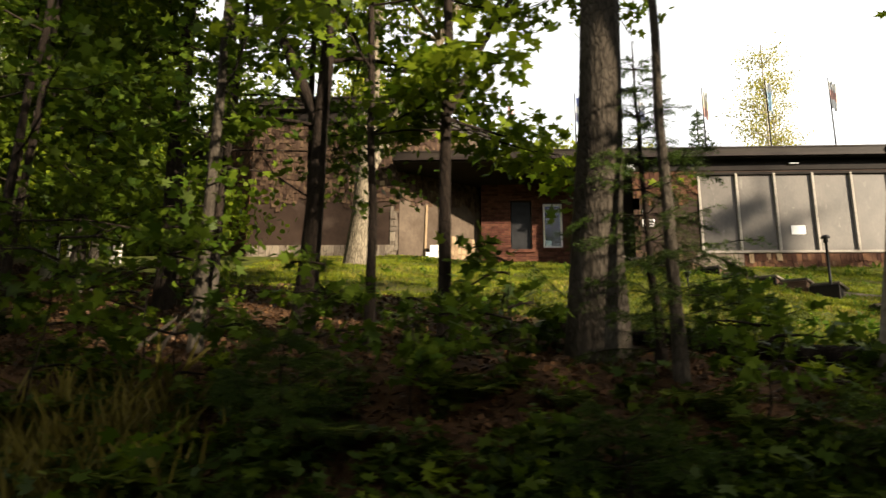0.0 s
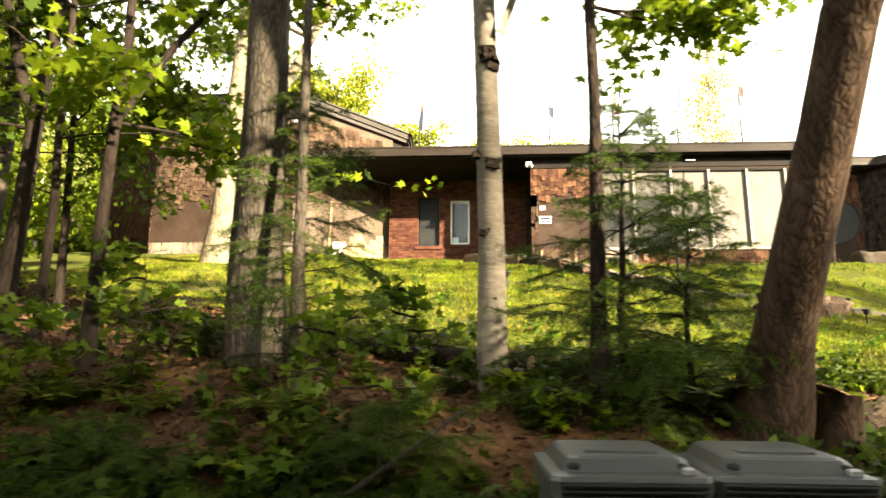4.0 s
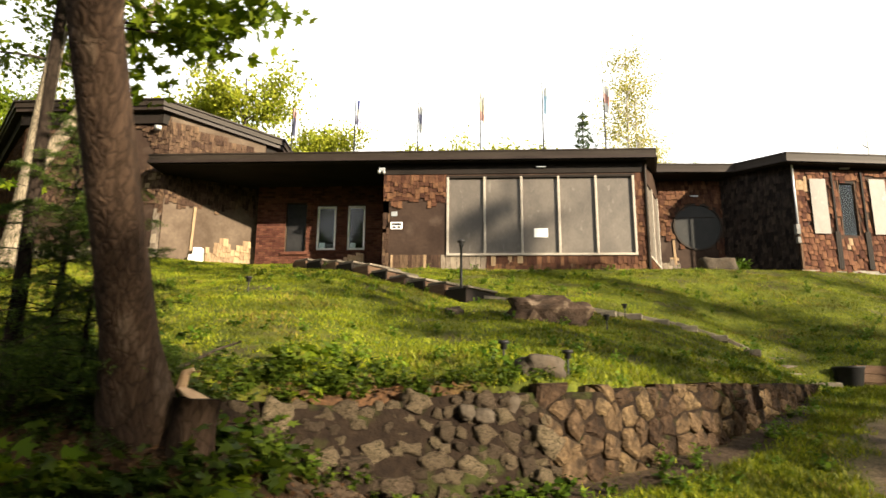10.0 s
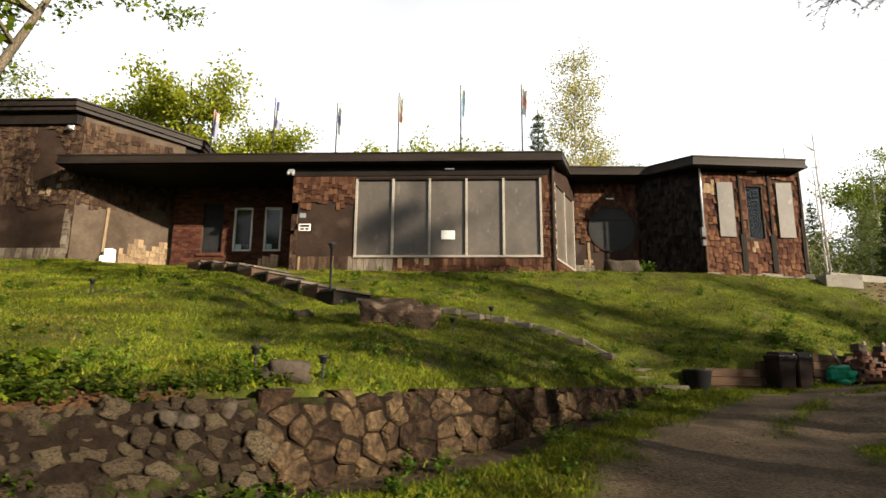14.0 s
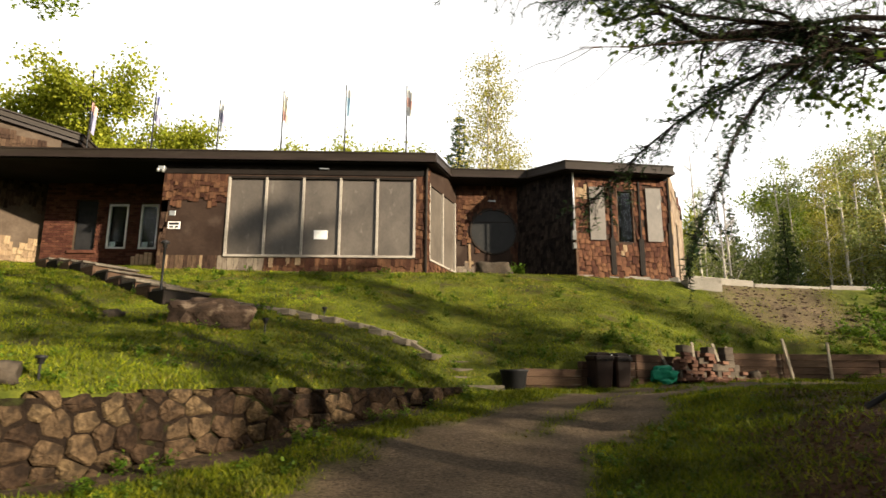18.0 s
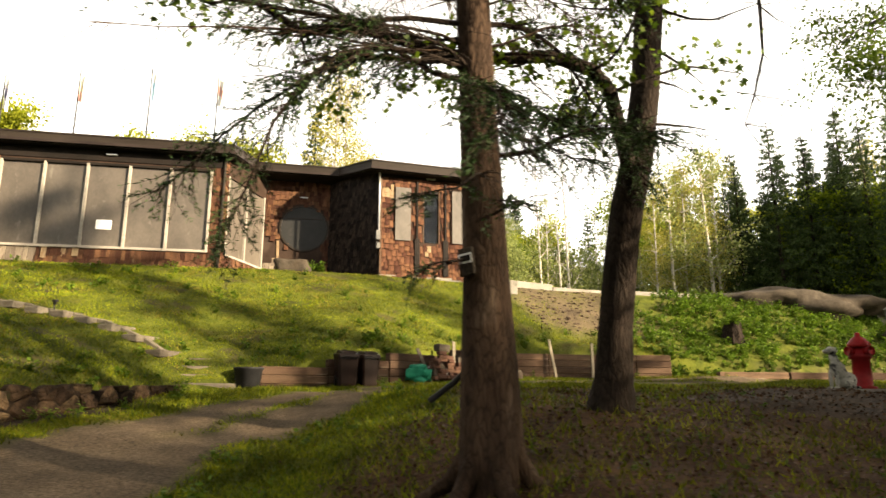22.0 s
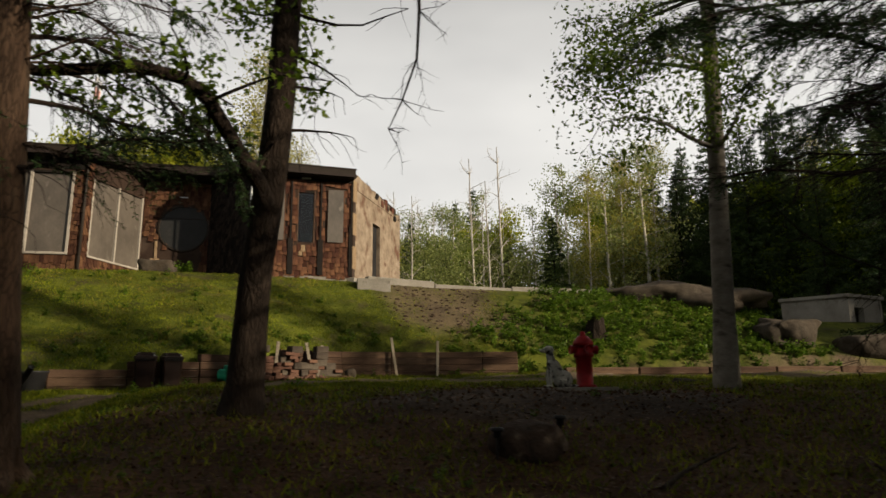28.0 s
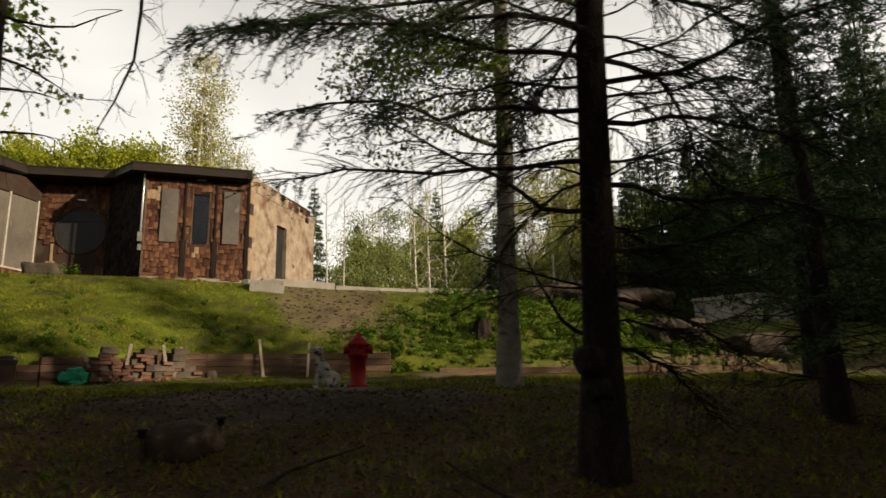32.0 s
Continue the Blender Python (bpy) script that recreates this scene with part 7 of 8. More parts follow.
def herb_mesh(name, stems, height, size, shape, seed_leaf, material, per=7):
    """A low leafy plant."""
    acc, green = Acc(), Acc()
    for _ in range(stems):
        az = rng.uniform(0, 6.28)
        c = curve((rng.normal() * 0.006, rng.normal() * 0.006, -0.02), (math.cos(az) * 0.5, math.sin(az) * 0.5, 1), height * rng.uniform(0.6, 1.2), 5, 0.04, 0.12)
        i = rng.integers(1, 5, per)
        leaves(green, c[i] + rng.normal(size=(per, 3)) * 0.02, size * rng.uniform(0.6, 1.2, per), shape, 0.75, droop=0.2)
        leaves(green, np.repeat(c[:1], 2, 0), height * 0.8, np.array([(0, 0.006), (1, 0.004), (1, -0.004), (0, -0.006)]), 0.1, np.repeat(unit(c[-1:] - c[:1]), 2, 0))
    return green.mesh(name, material)


def fern_mesh(name, fronds, length, material):
    green = Acc()
    for k in range(fronds):
        az = 6.28 * k / fronds + rng.normal() * 0.3
        c = curve((0, 0, 0), (math.cos(az) * 0.7, math.sin(az) * 0.7, 1.0), length * rng.uniform(0.7, 1.1), 12, 0.16, 0.04)
        t = unit(np.gradient(c, axis=0))
        side = unit(np.cross(t, [0, 0, 1.0]))
        for s in (-1, 1):
            w = length * 0.34 * np.sin(np.linspace(0.25, 3.05, 12)) * 1.0
            for o in (0, 0.5):
                cc = c + t * o * length / 12
                leaves(green, cc, w, np.array([(0, 0.10), (0.5, 0.09), (1, 0), (0.5, -0.09), (0, -0.10)]) * np.array([1, 1.1]), 0.9, side * s + t * 0.35)
    return green.mesh(name, material)


herbs = [herb_mesh("herb", 6, 0.26, 0.075, BLOB, 0, M_HERB) for _ in range(4)] + [herb_mesh("seedling", 4, 0.36, 0.12, MAPLE, 0, M_LEAF, 8) for _ in range(4)]
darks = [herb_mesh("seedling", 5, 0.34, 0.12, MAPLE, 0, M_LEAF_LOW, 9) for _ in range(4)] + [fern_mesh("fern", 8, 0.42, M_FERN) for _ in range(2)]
weeds = [herb_mesh("weed", 7, 0.26, 0.085, OVAL, 0, M_HERB, 10) for _ in range(4)]
dock = [herb_mesh("dock_plant", 5, 0.24, 0.15, BLOB, 0, M_DOCK, 5) for _ in range(3)]
ferns = [fern_mesh("fern", 9, 0.5, M_FERN) for _ in range(3)]


def sow(name, label, category, meshes, pos, s0, s1, group):
    for p in pos:
        ob = new(name, meshes[rng.integers(0, len(meshes))])
        s = rng.uniform(s0, s1)
        ob.matrix_basis = Matrix.Translation((p[0], p[1], p[2] - 0.015)) @ Matrix.Rotation(rng.uniform(0, 6.28), 4, "Z") @ Matrix.Diagonal((s, s, s * rng.uniform(0.8, 1.15), 1))
        tagged(ob, label, category, group)


sow("sapling_plant", "low broad-leaved seedling in the forest undergrowth", "plant", darks + herbs[4:], lay(430, -10, 2.4, 2.4, 6.6, lambda x, y: np.where(y < 3.9, 1.0, np.where(y < 4.8, 0.4, 0.1))), 0.6, 1.2, "undergrowth plants")
sow("fern", "yellow-green fern on the bank", "fern", ferns, lay(80, -10, 2.2, 2.3, 4.6, lambda x, y: np.where(x < -5.5, 0.9, 0.4)), 0.6, 1.1, "undergrowth ferns")
sow("undergrowth_plant", "scattered seedling on brown leaf litter", "plant", herbs, lay(220, -10, 1.5, 5.5, 11, lambda x, y: cover(x, y)[0] * 0.5), 0.5, 0.9, "litter plants")
sow("dock_plant", "broad-leaved weed growing from the stones", "plant", dock, lay(150, 1.2, 5.2, 4.3, 6.8, lambda x, y: np.exp(-((y - RETAIN(x) + 0.35) / 0.40) ** 2)), 0.35, 0.75, "weeds along the wall")
def strew(name, label, category, meshes, pos, s0, s1):
    """Many small plants as one mesh."""
    acc, store = Acc(), []
    for me in meshes:
        v = np.empty(len(me.vertices) * 3)
        me.vertices.foreach_get("co", v)
        store.append((v.reshape(-1, 3), [list(f.vertices) for f in me.polygons]))
    for p in pos:
        v, f = store[rng.integers(0, len(store))]
        a, sc = rng.uniform(0, 6.28), rng.uniform(s0, s1)
        c, q = math.cos(a) * sc, math.sin(a) * sc
        acc.add(np.stack([v[:, 0] * c - v[:, 1] * q, v[:, 0] * q + v[:, 1] * c, v[:, 2] * sc * rng.uniform(0.8, 1.15)], -1) + p - np.array([0, 0, 0.015]), f)
    return tagged(part(name, acc, meshes[0].materials[0]), label, category, kind="stuff")


strew("bank_plants", "dark leafy weeds crowding the stony bank", "plant", darks[:4] + weeds[:2], lay(900, -0.8, 3.9, 4.2, 7.4, lambda x, y: np.exp(-((y - RETAIN(x) + 0.05) / 0.6) ** 2)), 0.25, 0.7)
strew("weeds", "small green weed at the foot of the wall", "plant", weeds, lay(260, 2.6, 9.2, 4.5, 11.6, lambda x, y: np.exp(-((y - RETAIN(x) + 0.55) / 0.35) ** 2)), 0.4, 0.9)
strew("weeds", "leafy weed in the lawn", "plant", weeds + herbs[:4], lay(1700, -6, 15, 5.5, 18.4, lambda x, y: lawn(x, y) * (np.clip(0.25 + 0.9 * value_noise(x * 0.7, y * 0.9, 21.0), 0.05, 0.8) + 0.7 * np.exp(-((y - RETAIN(x) - 1.2) / 1.3) ** 2))), 0.25, 0.8)
strew("weeds", "leafy weed on the slope behind the drive", "plant", weeds + herbs[:4], lay(1500, 17.5, 29, 15.2, 19.6, lambda x, y: np.clip((x - 17.5 - (y - 15.5) * 0.8) / 2, 0, 1)), 0.5, 1.15)
strew("weeds", "leafy weed along the timber wall", "plant", weeds, lay(200, 10, 20, 13, 17.2, lambda x, y: np.exp(-((y - RETAIN(x) - 0.6) / 0.6) ** 2)), 0.5, 1.1)
strew("weeds", "low weed on the shaded verge", "plant", weeds, lay(900, 9.5, 24, 2.2, 8.5, lambda x, y: np.clip(0.4 + value_noise(x * 1.2, y * 1.4, 13.0), 0.05, 1)), 0.14, 0.36)
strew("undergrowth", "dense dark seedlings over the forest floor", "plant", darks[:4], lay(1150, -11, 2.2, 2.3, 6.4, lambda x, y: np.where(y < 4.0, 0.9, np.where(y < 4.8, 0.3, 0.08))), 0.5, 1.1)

# ---- wheeled bins beside the road ----
def bin_body(w, d, h, b=0.03):
    """A tapered tub with rounded edges."""
    acc, rows = Acc(), []
    for z, k in ((0.0, 0.80), (0.05, 0.84), (h * 0.9, 0.985), (h * 0.93, 1.04), (h, 1.04)):
        x, y = w / 2 * k, d / 2 * k
        rows.append([(sx * (x - (b if e else 0)), sy * (y - (0 if e else b)), z) for sx, sy, e in ((-1, -1, 0), (-1, -1, 1), (1, -1, 1), (1, -1, 0), (1, 1, 0), (1, 1, 1), (-1, 1, 1), (-1, 1, 0))])
    v = np.array(rows).reshape(-1, 3)
    f = [[i * 8 + j, i * 8 + (j + 1) % 8, (i + 1) * 8 + (j + 1) % 8, (i + 1) * 8 + j] for i in range(4) for j in range(8)] + [list(range(8))[::-1], list(range(32, 40))]
    return acc.add(v, f)


def bin_lid(w, d, h):
    """A shallow domed lid with a raised panel and a rolled rim."""
    acc, b = Acc(), 0.035
    rows = []
    for z, k in ((-0.045, 1.06), (0.0, 1.08), (0.018, 1.06), (0.03, 0.90), (0.075, 0.80), (0.085, 0.74)):
        x, y = w / 2 * k, d / 2 * k
        rows.append([(sx * (x - (b if e else 0)), sy * (y - (0 if e else b)), z + 0.012 * (sy + 1)) for sx, sy, e in ((-1, -1, 0), (-1, -1, 1), (1, -1, 1), (1, -1, 0), (1, 1, 0), (1, 1, 1), (-1, 1, 1), (-1, 1, 0))])
    v = np.array(rows).reshape(-1, 3) + np.array([0, 0, h])
    f = [[i * 8 + j, i * 8 + (j + 1) % 8, (i + 1) * 8 + (j + 1) % 8, (i + 1) * 8 + j] for i in range(5) for j in range(8)] + [list(range(8))[::-1], list(range(40, 48))]
    return acc.add(v, f)


def wheeled_bin(name, label, place, turn, w, d, h, material, z=None, group=""):
    x, y = place
    root = thing(name, label, "wheeled bin", (0, 0, 0), group)
    root.matrix_basis = Matrix.Translation((x, y, float(ground_z(x, y)) if z is None else z)) @ Matrix.Rotation(radians(turn), 4, "Z")
    part("body", bin_body(w, d, h), material, root)
    lid = part("lid", bin_lid(w, d, h), material, root)
    for s in (-1, 1):
        part("lid_knob", lathe(Acc(), [(0.0, 0.0), (0.03, 0.0), (0.028, 0.022), (0.0, 0.03)], 12, (s * w * 0.36, -d * 0.40, h + 0.035)), M_BLACK, lid, smooth=True)
        part("wheel", tube(Acc(), [(s * (w * 0.42), d * 0.36, 0.1), (s * (w * 0.50), d * 0.36, 0.1)], 0.1, 16), M_BLACK, root, smooth=True)
    for z in (-0.012, -0.034, -0.056):
        part("lid_rib", boxed(-w * 0.47, w * 0.47, -d * 0.565, -d * 0.53, h + z - 0.007, h + z + 0.004, 0.003), M_BLACK, lid)
    part("lid_panel", boxed(-w * 0.26, w * 0.26, -d * 0.24, d * 0.22, h + 0.082, h + 0.098, 0.006), material, lid)
    part("latch", boxed(w * 0.34, w * 0.42, -d * 0.50, -d * 0.40, h + 0.02, h + 0.05, 0.006), M_METAL, lid, "worn bright latch")
    part("handle", tube(Acc(), [(-w * 0.3, d * 0.55, h * 0.96), (w * 0.3, d * 0.55, h * 0.96)], 0.014, 8), material, root, smooth=True)
    return root


wheeled_bin("wheeled_bin", "grey plastic wheeled bin with a scuffed lid by the road", (-0.43, 2.88), 2, 0.58, 0.66, 0.945, M_BIN, 0.03, "roadside bins")
wheeled_bin("wheeled_bin", "dark grey plastic wheeled bin with a shiny knobbed lid", (0.22, 2.92), -2, 0.58, 0.66, 0.945, M_BIN, 0.03, "roadside bins")

# cut stump by the leaning trunk
stump = thing("tree_stump", "sawn stump with a pale reddish cut beside the trunk", "stump", (1.27, 4.40, 0.74))
part("stump_body", tube(Acc(), [(0, 0, 0), (0.0, 0, 0.15), (0.02, 0, 0.38), (0.03, 0, 0.55)], [0.19, 0.165, 0.15, 0.155], 18, wobble=0.07), M_BARK, stump, smooth=True)
part("cut_face", tube(Acc(), [(0.03, 0, 0.551), (0.035, 0, 0.560)], [0.14, 0.135], 18, wobble=0.05), M_WOOD_RAW, stump)
part("splinter", tube(Acc(), [(-0.10, 0.08, 0.5), (-0.12, 0.08, 0.62), (-0.09, 0.07, 0.72), (-0.04, 0.06, 0.74)], [0.05, 0.04, 0.03, 0.015], 7, wobble=0.1), M_WOOD_RAW, stump, "curled splinter of sawn wood")
log = thing("fallen_log", "dark rotting log lying at the lawn edge", "log", (0, 0, 0))
part("log_body", tube(Acc(), [(-3.2, 6.2, float(ground_z(-3.2, 6.2)) + 0.06), (-1.6, 5.6, float(ground_z(-1.6, 5.6)) + 0.07), (-0.62, 5.08, float(ground_z(-0.62, 5.08)) + 0.09)], [0.06, 0.085, 0.09], 10, wobble=0.08), M_BARK_DARK, log, smooth=True)
part("log_end", tube(Acc(), [(-0.62, 5.08, float(ground_z(-0.62, 5.08)) + 0.09), (-0.612, 5.076, float(ground_z(-0.62, 5.08)) + 0.09)], 0.082, 12), M_WOOD_RAW, log)
for x, y, l, a in ((-6.9, 5.3, 0.7, 60), (-6.6, 5.1, 0.5, 80), (-2.0, 3.4, 1.1, 30), (0.6, 5.0, 0.8, 20), (18.9, 3.2, 0.7, 130), (17.0, 4.0, 0.9, 15)):
    st = thing("dead_stick", "bare broken stick in the undergrowth", "stick", (x, y, float(ground_z(x, y))), "dead sticks")
    part("stick", tube(Acc(), curve((0, 0, 0.02), (math.cos(radians(a)), 0.2, 0.5), l, 5, 0.03, 0.1), np.linspace(0.022, 0.008, 5), 7), M_BARK_GREY, st, smooth=True)

# lamp post on the lawn
post = thing("lamp_post", "thin black garden lamp post on the lawn", "lamp post", (2.83, 12.85, float(ground_z(2.83, 12.85)) - 0.02))
part("pole", tube(Acc(), [(0, 0, 0), (0, 0, 1.14)], 0.026, 8), M_BLACK, post, smooth=True)
part("lamp_head", lathe(Acc(), [(0.0, 1.12), (0.05, 1.13), (0.035, 1.2), (0.09, 1.22), (0.07, 1.26), (0.0, 1.29)], 14), M_BLACK, post, smooth=True)
# small solar lights
for x, y in ((3.42, 6.74), (4.08, 6.90), (5.3, 11.1), (6.0, 12.9), (15.92, 4.86), (16.56, 5.0), (-0.6, 10.5)):
    so = thing("garden_light", "small black solar garden light on a spike", "garden light", (x, y, float(ground_z(x, y)) - 0.02), "garden lights")
    part("spike", tube(Acc(), [(0, 0, 0), (0, 0, 0.22)], 0.012, 6), M_BLACK, so)
    part("lamp_head", lathe(Acc(), [(0.0, 0.19), (0.035, 0.2), (0.035, 0.25), (0.06, 0.255), (0.055, 0.285), (0.0, 0.29)], 12), M_BLACK, so, smooth=True)

# flags on the roof
def flag(x, y, h, colours, seed):
    root = thing("flag_pole", "thin dark pole on the roof with a limp flag", "flag", (x, y, 8.19), "flags along the roof")
    part("pole", tube(Acc(), [(0, 0, 0), (0, 0, h)], [0.03, 0.016], 7), M_BLACK, root, smooth=True)
    n = 12
    for k, m in enumerate(colours):
        acc, v = Acc(), []
        z1, z0 = h - 0.05 - k * 0.32, h - 0.05 - (k + 1) * 0.32
        for j in range(3):
            z = z1 + (z0 - z1) * j / 2
            for i in range(n):
                u = i / (n - 1)
                v.append((0.02 + u * 0.15 + 0.03 * math.sin(u * 9 + seed + z * 2), 0.09 * math.sin(u * 13 + seed) * u, z - u * 0.22))
        q = [[j * n + i, j * n + i + 1, (j + 1) * n + i + 1, (j + 1) * n + i] for j in range(2) for i in range(n - 1)]
        part("cloth", acc.add(v, q), m, root, smooth=True)


CLOTH = {c: mat("flag cloth " + c, k, tuple(v * 1.25 for v in k), 5, 0.8, 0.2, 30) for c, k in dict(white=(0.62, 0.62, 0.6), blue=(0.22, 0.24, 0.42), red=(0.50, 0.30, 0.26), yellow=(0.60, 0.54, 0.42), sky=(0.34, 0.48, 0.58), navy=(0.20, 0.20, 0.28)).items()}
for (x, y, h, cs), k in zip(((-3.1, 20.6, 1.95, ("red", "navy", "navy")), (-0.9, 20.3, 2.15, ("blue", "white", "navy")), (1.2, 20.3, 1.9, ("white", "navy", "white")), (3.25, 20.3, 2.25, ("white", "yellow", "red")), (5.3, 20.3, 2.5, ("white", "sky", "sky")), (7.3, 20.3, 2.5, ("white", "red", "white"))), range(6)):
    flag(x, y, h + 0.7, [CLOTH[c] for c in cs], k * 2.3)

# ---- things along the timber wall ----
wheeled_bin("wheeled_bin", "dark brown wheeled bin against the timber wall", (11.25, 12.5), 12, 0.38, 0.42, 0.56, M_BIN_BROWN, None, "brown bins")
wheeled_bin("wheeled_bin", "dark brown wheeled bin against the timber wall", (11.66, 12.74), 20, 0.36, 0.42, 0.55, M_BIN_BROWN, None, "brown bins")
tub = thing("plant_tub", "black plastic tub beside the steps", "tub", (9.55, 11.92, float(ground_z(9.55, 11.92)) - 0.02))
part("body", lathe(Acc(), [(0.14, 0), (0.2, 0.04), (0.24, 0.33), (0.26, 0.34), (0.26, 0.37), (0.22, 0.37), (0.2, 0.3)], 20), M_BLACK, tub, smooth=True)
bag = stone_mesh("plastic_bag", (0.30, 0.24, 0.20), 3, M_GREEN_BAG, 4, 0.55)
bag_ob = tagged(new("plastic_bag", bag), "crumpled green plastic sack on the drive", "bag")
bag_ob.location = (12.72, 13.35, float(ground_z(12.72, 13.35)) + 0.15)
hose = thing("coiled_pipe", "coil of ribbed grey drainage pipe by the rubble", "pipe", (13.15, 13.6, float(ground_z(13.15, 13.6))))
for k in range(6):
    t = np.linspace(0, 2 * math.pi, 22)
    part("coil", tube(Acc(), np.stack([np.full(22, -0.22 + 0.085 * k), 0.13 * np.cos(t), 0.14 + 0.13 * np.sin(t)], -1), 0.045, 7, False), M_METAL if k % 2 else M_BLACK, hose, smooth=True)
pile = thing("rubble_pile", "heap of broken concrete blocks and bricks against the timber wall", "rubble", (13.9, 14.0, float(ground_z(13.9, 14.0))))
block_mesh = boxed(-0.16, 0.16, -0.09, 0.09, 0, 0.15, 0.012).mesh("block", M_BLOCK)
brick_mesh = boxed(-0.105, 0.105, -0.05, 0.05, 0, 0.068, 0.007).mesh("block_brick", M_BLOCK_RED)
for col in range(11):
    u, z = -1.0 + col * 0.215 + rng.uniform(-0.03, 0.03), 0.0
    high = 0.30 + 0.34 * math.sin(0.6 + col * 0.9) ** 2 - 0.10 * (col > 8)
    while z < high:
        tall = rng.random() < (0.6 if col > 5 else 0.3)
        for q in range(1 if tall else 2):
            ob = new("concrete_block" if tall else "brick", block_mesh if tall else brick_mesh)
            ob.parent = pile
            ob.matrix_basis = Matrix.Translation((u * 0.83 + rng.normal() * 0.02, u * 0.55 - 0.05 - 0.13 * q + rng.normal() * 0.02, z)) @ pose(0, 0, 0, rng.uniform(-3, 3), rng.uniform(-4, 4), 33 + rng.choice([0, 0, 0, 12, -15, 88]))
        z += 0.152 if tall else 0.07
for k in range(16):
    u = rng.uniform(-1.0, 1.3)
    ob = new("brick", brick_mesh)
    ob.parent = pile
    ob.matrix_basis = Matrix.Translation((u * 0.83 + 0.14, u * 0.55 - 0.34 + rng.uniform(-0.1, 0.1), 0.0)) @ pose(0, 0, 0, rng.uniform(-25, 25), rng.uniform(-20, 20), rng.uniform(0, 180))
for x, y, h, ln in ((13.05, 13.75, 0.75, -0.35), (13.55, 13.9, 0.9, 0.15), (14.35, 14.35, 0.85, -0.12), (14.45, 14.4, 0.8, 0.22)):
    s_ = thing("leaning_plank", "weathered plank leaning on the rubble", "plank", (x, y - 0.25, float(ground_z(x, y - 0.25))), "leaning planks")
    part("plank", boxed(-0.035, 0.035, -0.012, 0.012, 0, h, 0.003, m=pose(0, 0, 0, -14, math.degrees(ln), 20)), M_STEP, s_)
ball = tagged(new("stone_ball", stone_mesh("stone_ball", (0.16, 0.16, 0.15), 2, M_ROCK, 4, 0.12)), "rough concrete ball lying by the timber wall", "ball")
ball.location = (15.2, 14.55, float(ground_z(15.2, 14.55)) + 0.1)
for (x, y), h, tl in (((16.33, 15.0), 0.98, -8), ((17.35, 15.22), 0.9, 2)):
    sk = thing("garden_stake", "pale wooden stake leaning on the timber wall", "stake", (x, y, float(ground_z(x, y)) - 0.02), "wooden stakes")
    part("stake", boxed(-0.03, 0.03, -0.02, 0.02, 0, h, 0.004, m=pose(0, 0, 0, -6, tl, 0)), M_STAKE, sk)
pipe = thing("leaning_pipe", "black plastic pipe propped against the spruce", "pipe", (0, 0, 0))
part("pipe_body", tube(Acc(), [(11.64, 5.60, 1.31), (11.82, 5.45, 1.46), (12.00, 5.29, 1.66)], 0.026, 10), M_BLACK, pipe, smooth=True)

# hydrant and the dog figure
hyd = thing("fire_hydrant", "faded red decorative fire hydrant on a slab", "hydrant", (18.02, 7.8, float(ground_z(18.02, 7.8))))
part("barrel", lathe(Acc(), [(0.16, 0.0), (0.16, 0.05), (0.115, 0.06), (0.11, 0.42), (0.14, 0.43), (0.14, 0.48), (0.115, 0.49), (0.115, 0.58)], 24), M_RED, hyd, smooth=True)
part("bonnet", lathe(Acc(), [(0.145, 0.58), (0.145, 0.62), (0.12, 0.66), (0.08, 0.71), (0.035, 0.735), (0.035, 0.78), (0.0, 0.79)], 24), M_RED, hyd, smooth=True)
for d in ((1, 0), (-1, 0), (0, -1)):
    part("outlet", tube(Acc(), [(d[0] * 0.09, d[1] * 0.09, 0.53), (d[0] * 0.16, d[1] * 0.16, 0.53), (d[0] * 0.17, d[1] * 0.17, 0.53), (d[0] * 0.20, d[1] * 0.20, 0.53)], [0.05, 0.05, 0.062, 0.06], 12), M_RED, hyd, smooth=True)
slab_ob = part("paving_slab", boxed(17.2, 18.35, 7.45, 8.1, float(ground_z(17.8, 7.75)) - 0.03, float(ground_z(17.8, 7.75)) + 0.03), M_CONCRETE)
tagged(slab_ob, "flat grey slab under the hydrant", "paving slab")


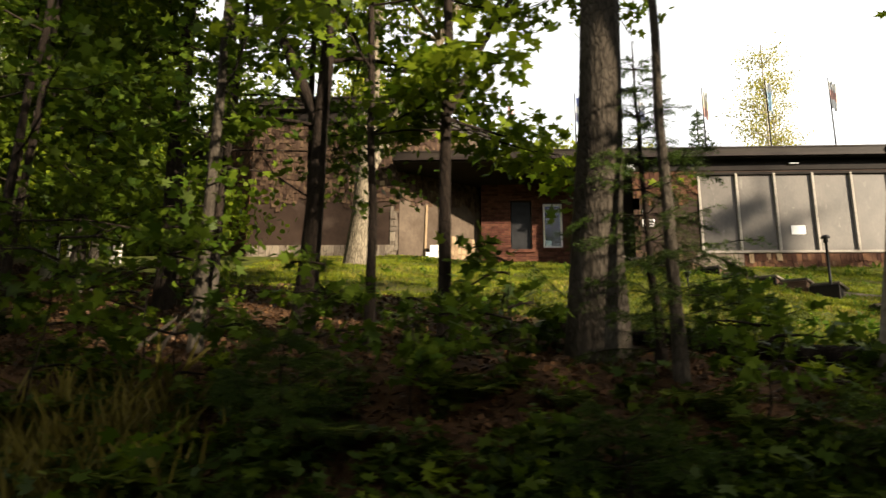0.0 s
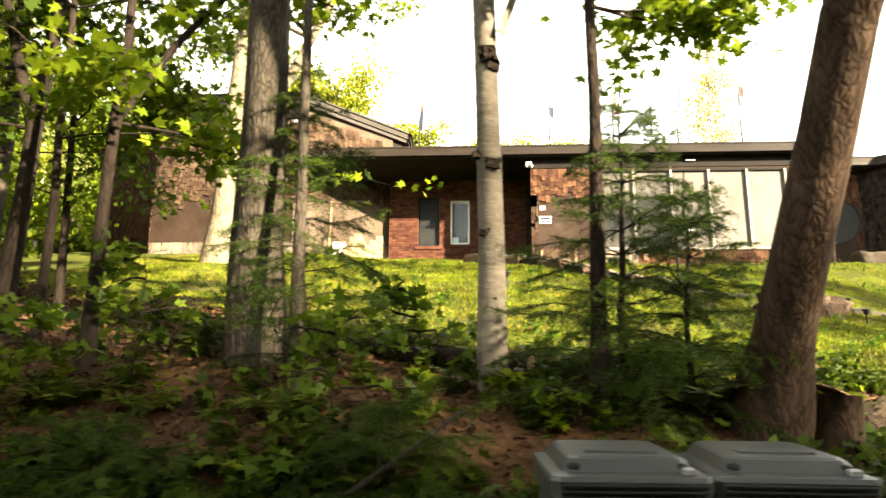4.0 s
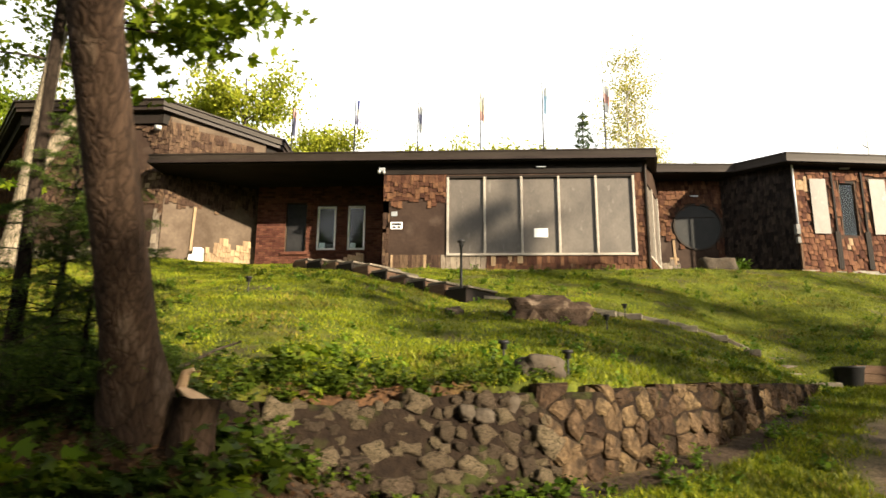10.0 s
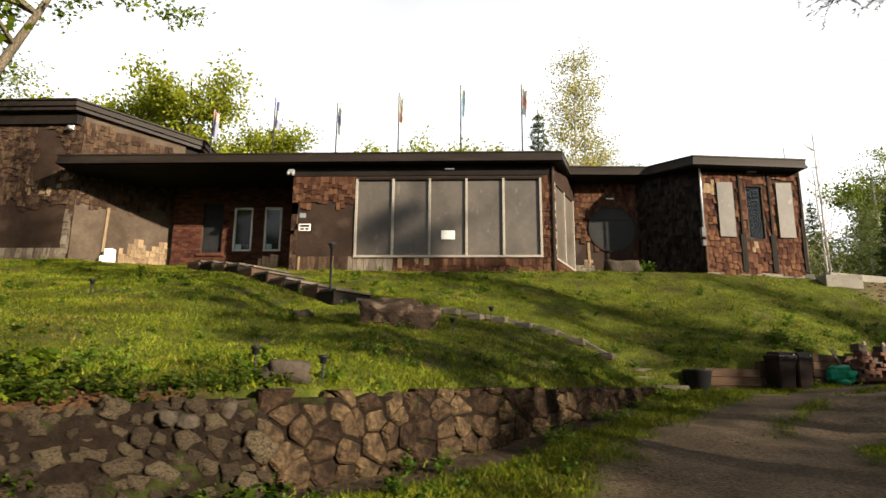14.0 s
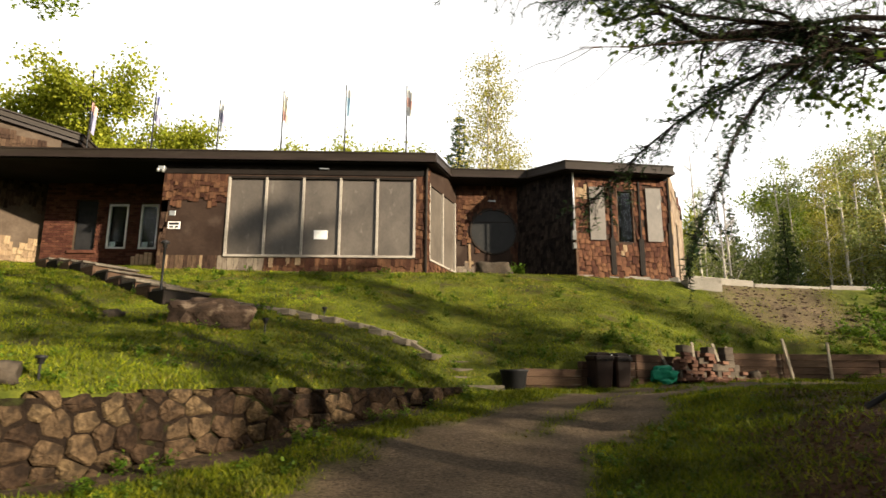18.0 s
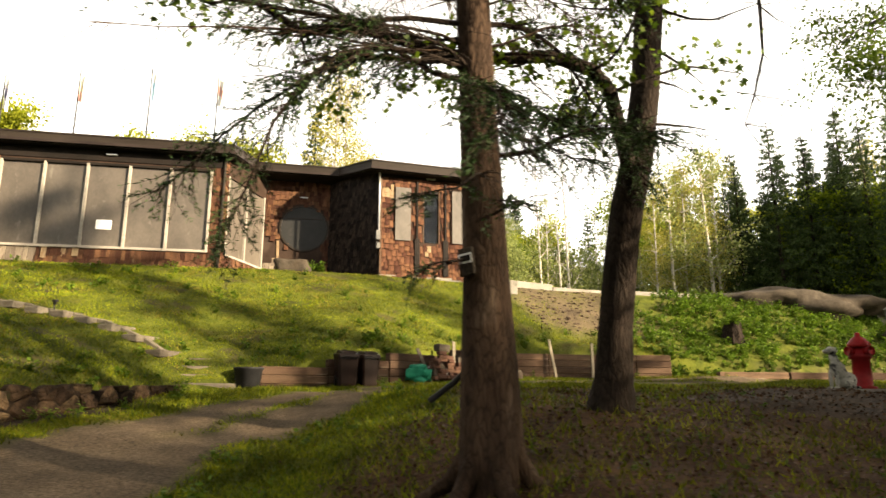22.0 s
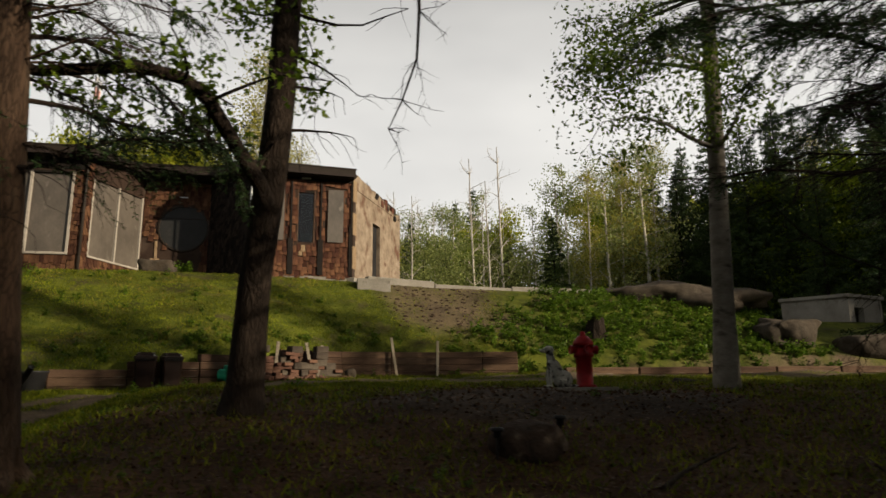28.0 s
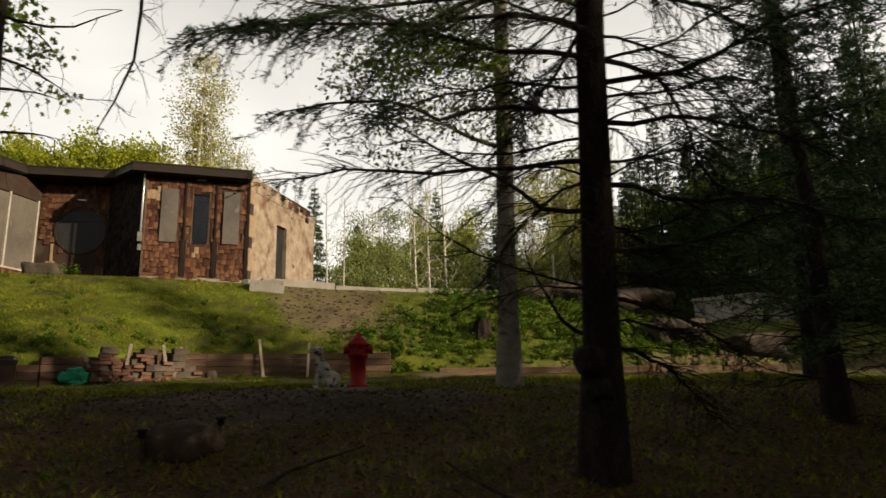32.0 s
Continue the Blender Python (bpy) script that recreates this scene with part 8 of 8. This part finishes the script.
def dog_statue():
    """A seated spotted dog figure, one plain mesh."""
    bm = bmesh.new()

    def blob(c, r, s=(1, 1, 1), rot=0.0):
        m = Matrix.Translation(c) @ Matrix.Rotation(rot, 4, "Y") @ Matrix.Diagonal((r * s[0], r * s[1], r * s[2], 1))
        bmesh.ops.create_uvsphere(bm, u_segments=16, v_segments=10, radius=1, matrix=m)

    blob((0.10, 0, 0.12), 0.12, (1.15, 0.85, 1.0))
    blob((0.0, 0, 0.24), 0.115, (0.85, 0.75, 1.6), -0.45)
    blob((-0.06, 0, 0.40), 0.07, (0.8, 0.75, 1.4), -0.15)
    blob((-0.085, 0, 0.51), 0.066, (1.15, 0.85, 0.9))
    blob((-0.165, 0, 0.50), 0.036, (1.5, 0.9, 0.85))
    for s in (-1, 1):
        blob((-0.055, 0.05 * s, 0.515), 0.03, (0.6, 0.4, 1.4))
        blob((-0.09, 0.05 * s, 0.14), 0.032, (0.85, 0.85, 4.2))
        blob((-0.115, 0.05 * s, 0.02), 0.035, (1.5, 0.9, 0.6))
        blob((0.08, 0.085 * s, 0.07), 0.06, (1.4, 0.55, 1.0))
    blob((0.24, 0, 0.03), 0.025, (3.2, 0.8, 0.8))
    me = bpy.data.meshes.new("dog_statue")
    bm.to_mesh(me)
    bm.free()
    me.polygons.foreach_set("use_smooth", np.ones(len(me.polygons), bool))
    m = mat("spotted white enamel", (0.26, 0.25, 0.22), (0.38, 0.37, 0.33), 4, 0.6, 0.1, 30, c3=(0.02, 0.02, 0.02), c3_scale=13.0, c3_at=0.52)
    me.materials.append(m)
    return me


dog = tagged(new("dog_statue", dog_statue()), "white statue of a seated spotted dog by the hydrant", "statue")
dog.location = (17.55, 7.68, float(ground_z(17.55, 7.68)) + 0.02)
# white pebbles strewn on the bare mound, weed-grown stump on the slope
pebble = [stone_mesh("pebble", (0.03, 0.025, 0.015), k, M_CONCRETE, 1, 0.4) for k in range(3)]
strew("pebbles", "pale pebbles on the bare earth mound", "pebbles", pebble, lay(70, 14.5, 20.5, 4.5, 7.6, lambda x, y: 0.7 + 0 * x), 0.5, 1.3)
ws = thing("rotten_stump", "rotten stump overgrown with weeds on the slope", "stump", (22.15, 16.6, float(ground_z(22.15, 16.6)) - 0.1))
part("stump_body", tube(Acc(), [(0, 0, 0), (0, 0, 0.3), (0.05, 0, 0.62)], [0.36, 0.28, 0.22], 12, wobble=0.2), M_BARK_DARK, ws)
strew("stump_weeds", "young shoots sprouting round the rotten stump", "plant", weeds, np.stack([22.15 + rng.normal(size=14) * 0.25, 16.5 + rng.normal(size=14) * 0.15, np.full(14, float(ground_z(22.15, 16.6)) + 0.45)], -1), 0.7, 1.2)
gravel_stone = [stone_mesh("gravel_stone", (0.022, 0.02, 0.012), k + 5, M_BLOCK, 1, 0.4) for k in range(4)]
strew("gravel", "loose gravel stones on the drive", "gravel", gravel_stone, lay(16000, 4, 20, 3.0, 15, lambda x, y: cover(x, y)[1] * 0.8), 0.4, 1.6)
# weedy clump before the round window and flowers by the house foot
strew("house_weeds", "green weeds by the house boulder", "plant", weeds, np.stack([10.6 + rng.normal(size=8) * 0.12, 18.8 + rng.normal(size=8) * 0.1, np.full(8, float(ground_z(10.6, 18.8)))], -1), 0.9, 1.5)
clods = [stone_mesh("clod", (0.05, 0.045, 0.03), k + 11, M_ROCK_RED, 1, 0.5) for k in range(4)]
strew("rubble_stones", "stones and clods on the bare earth slope", "stones", clods, lay(1600, 15.4, 21.5, 15.9, 20.2, lambda x, y: cover(x, y)[1]), 0.4, 1.7)
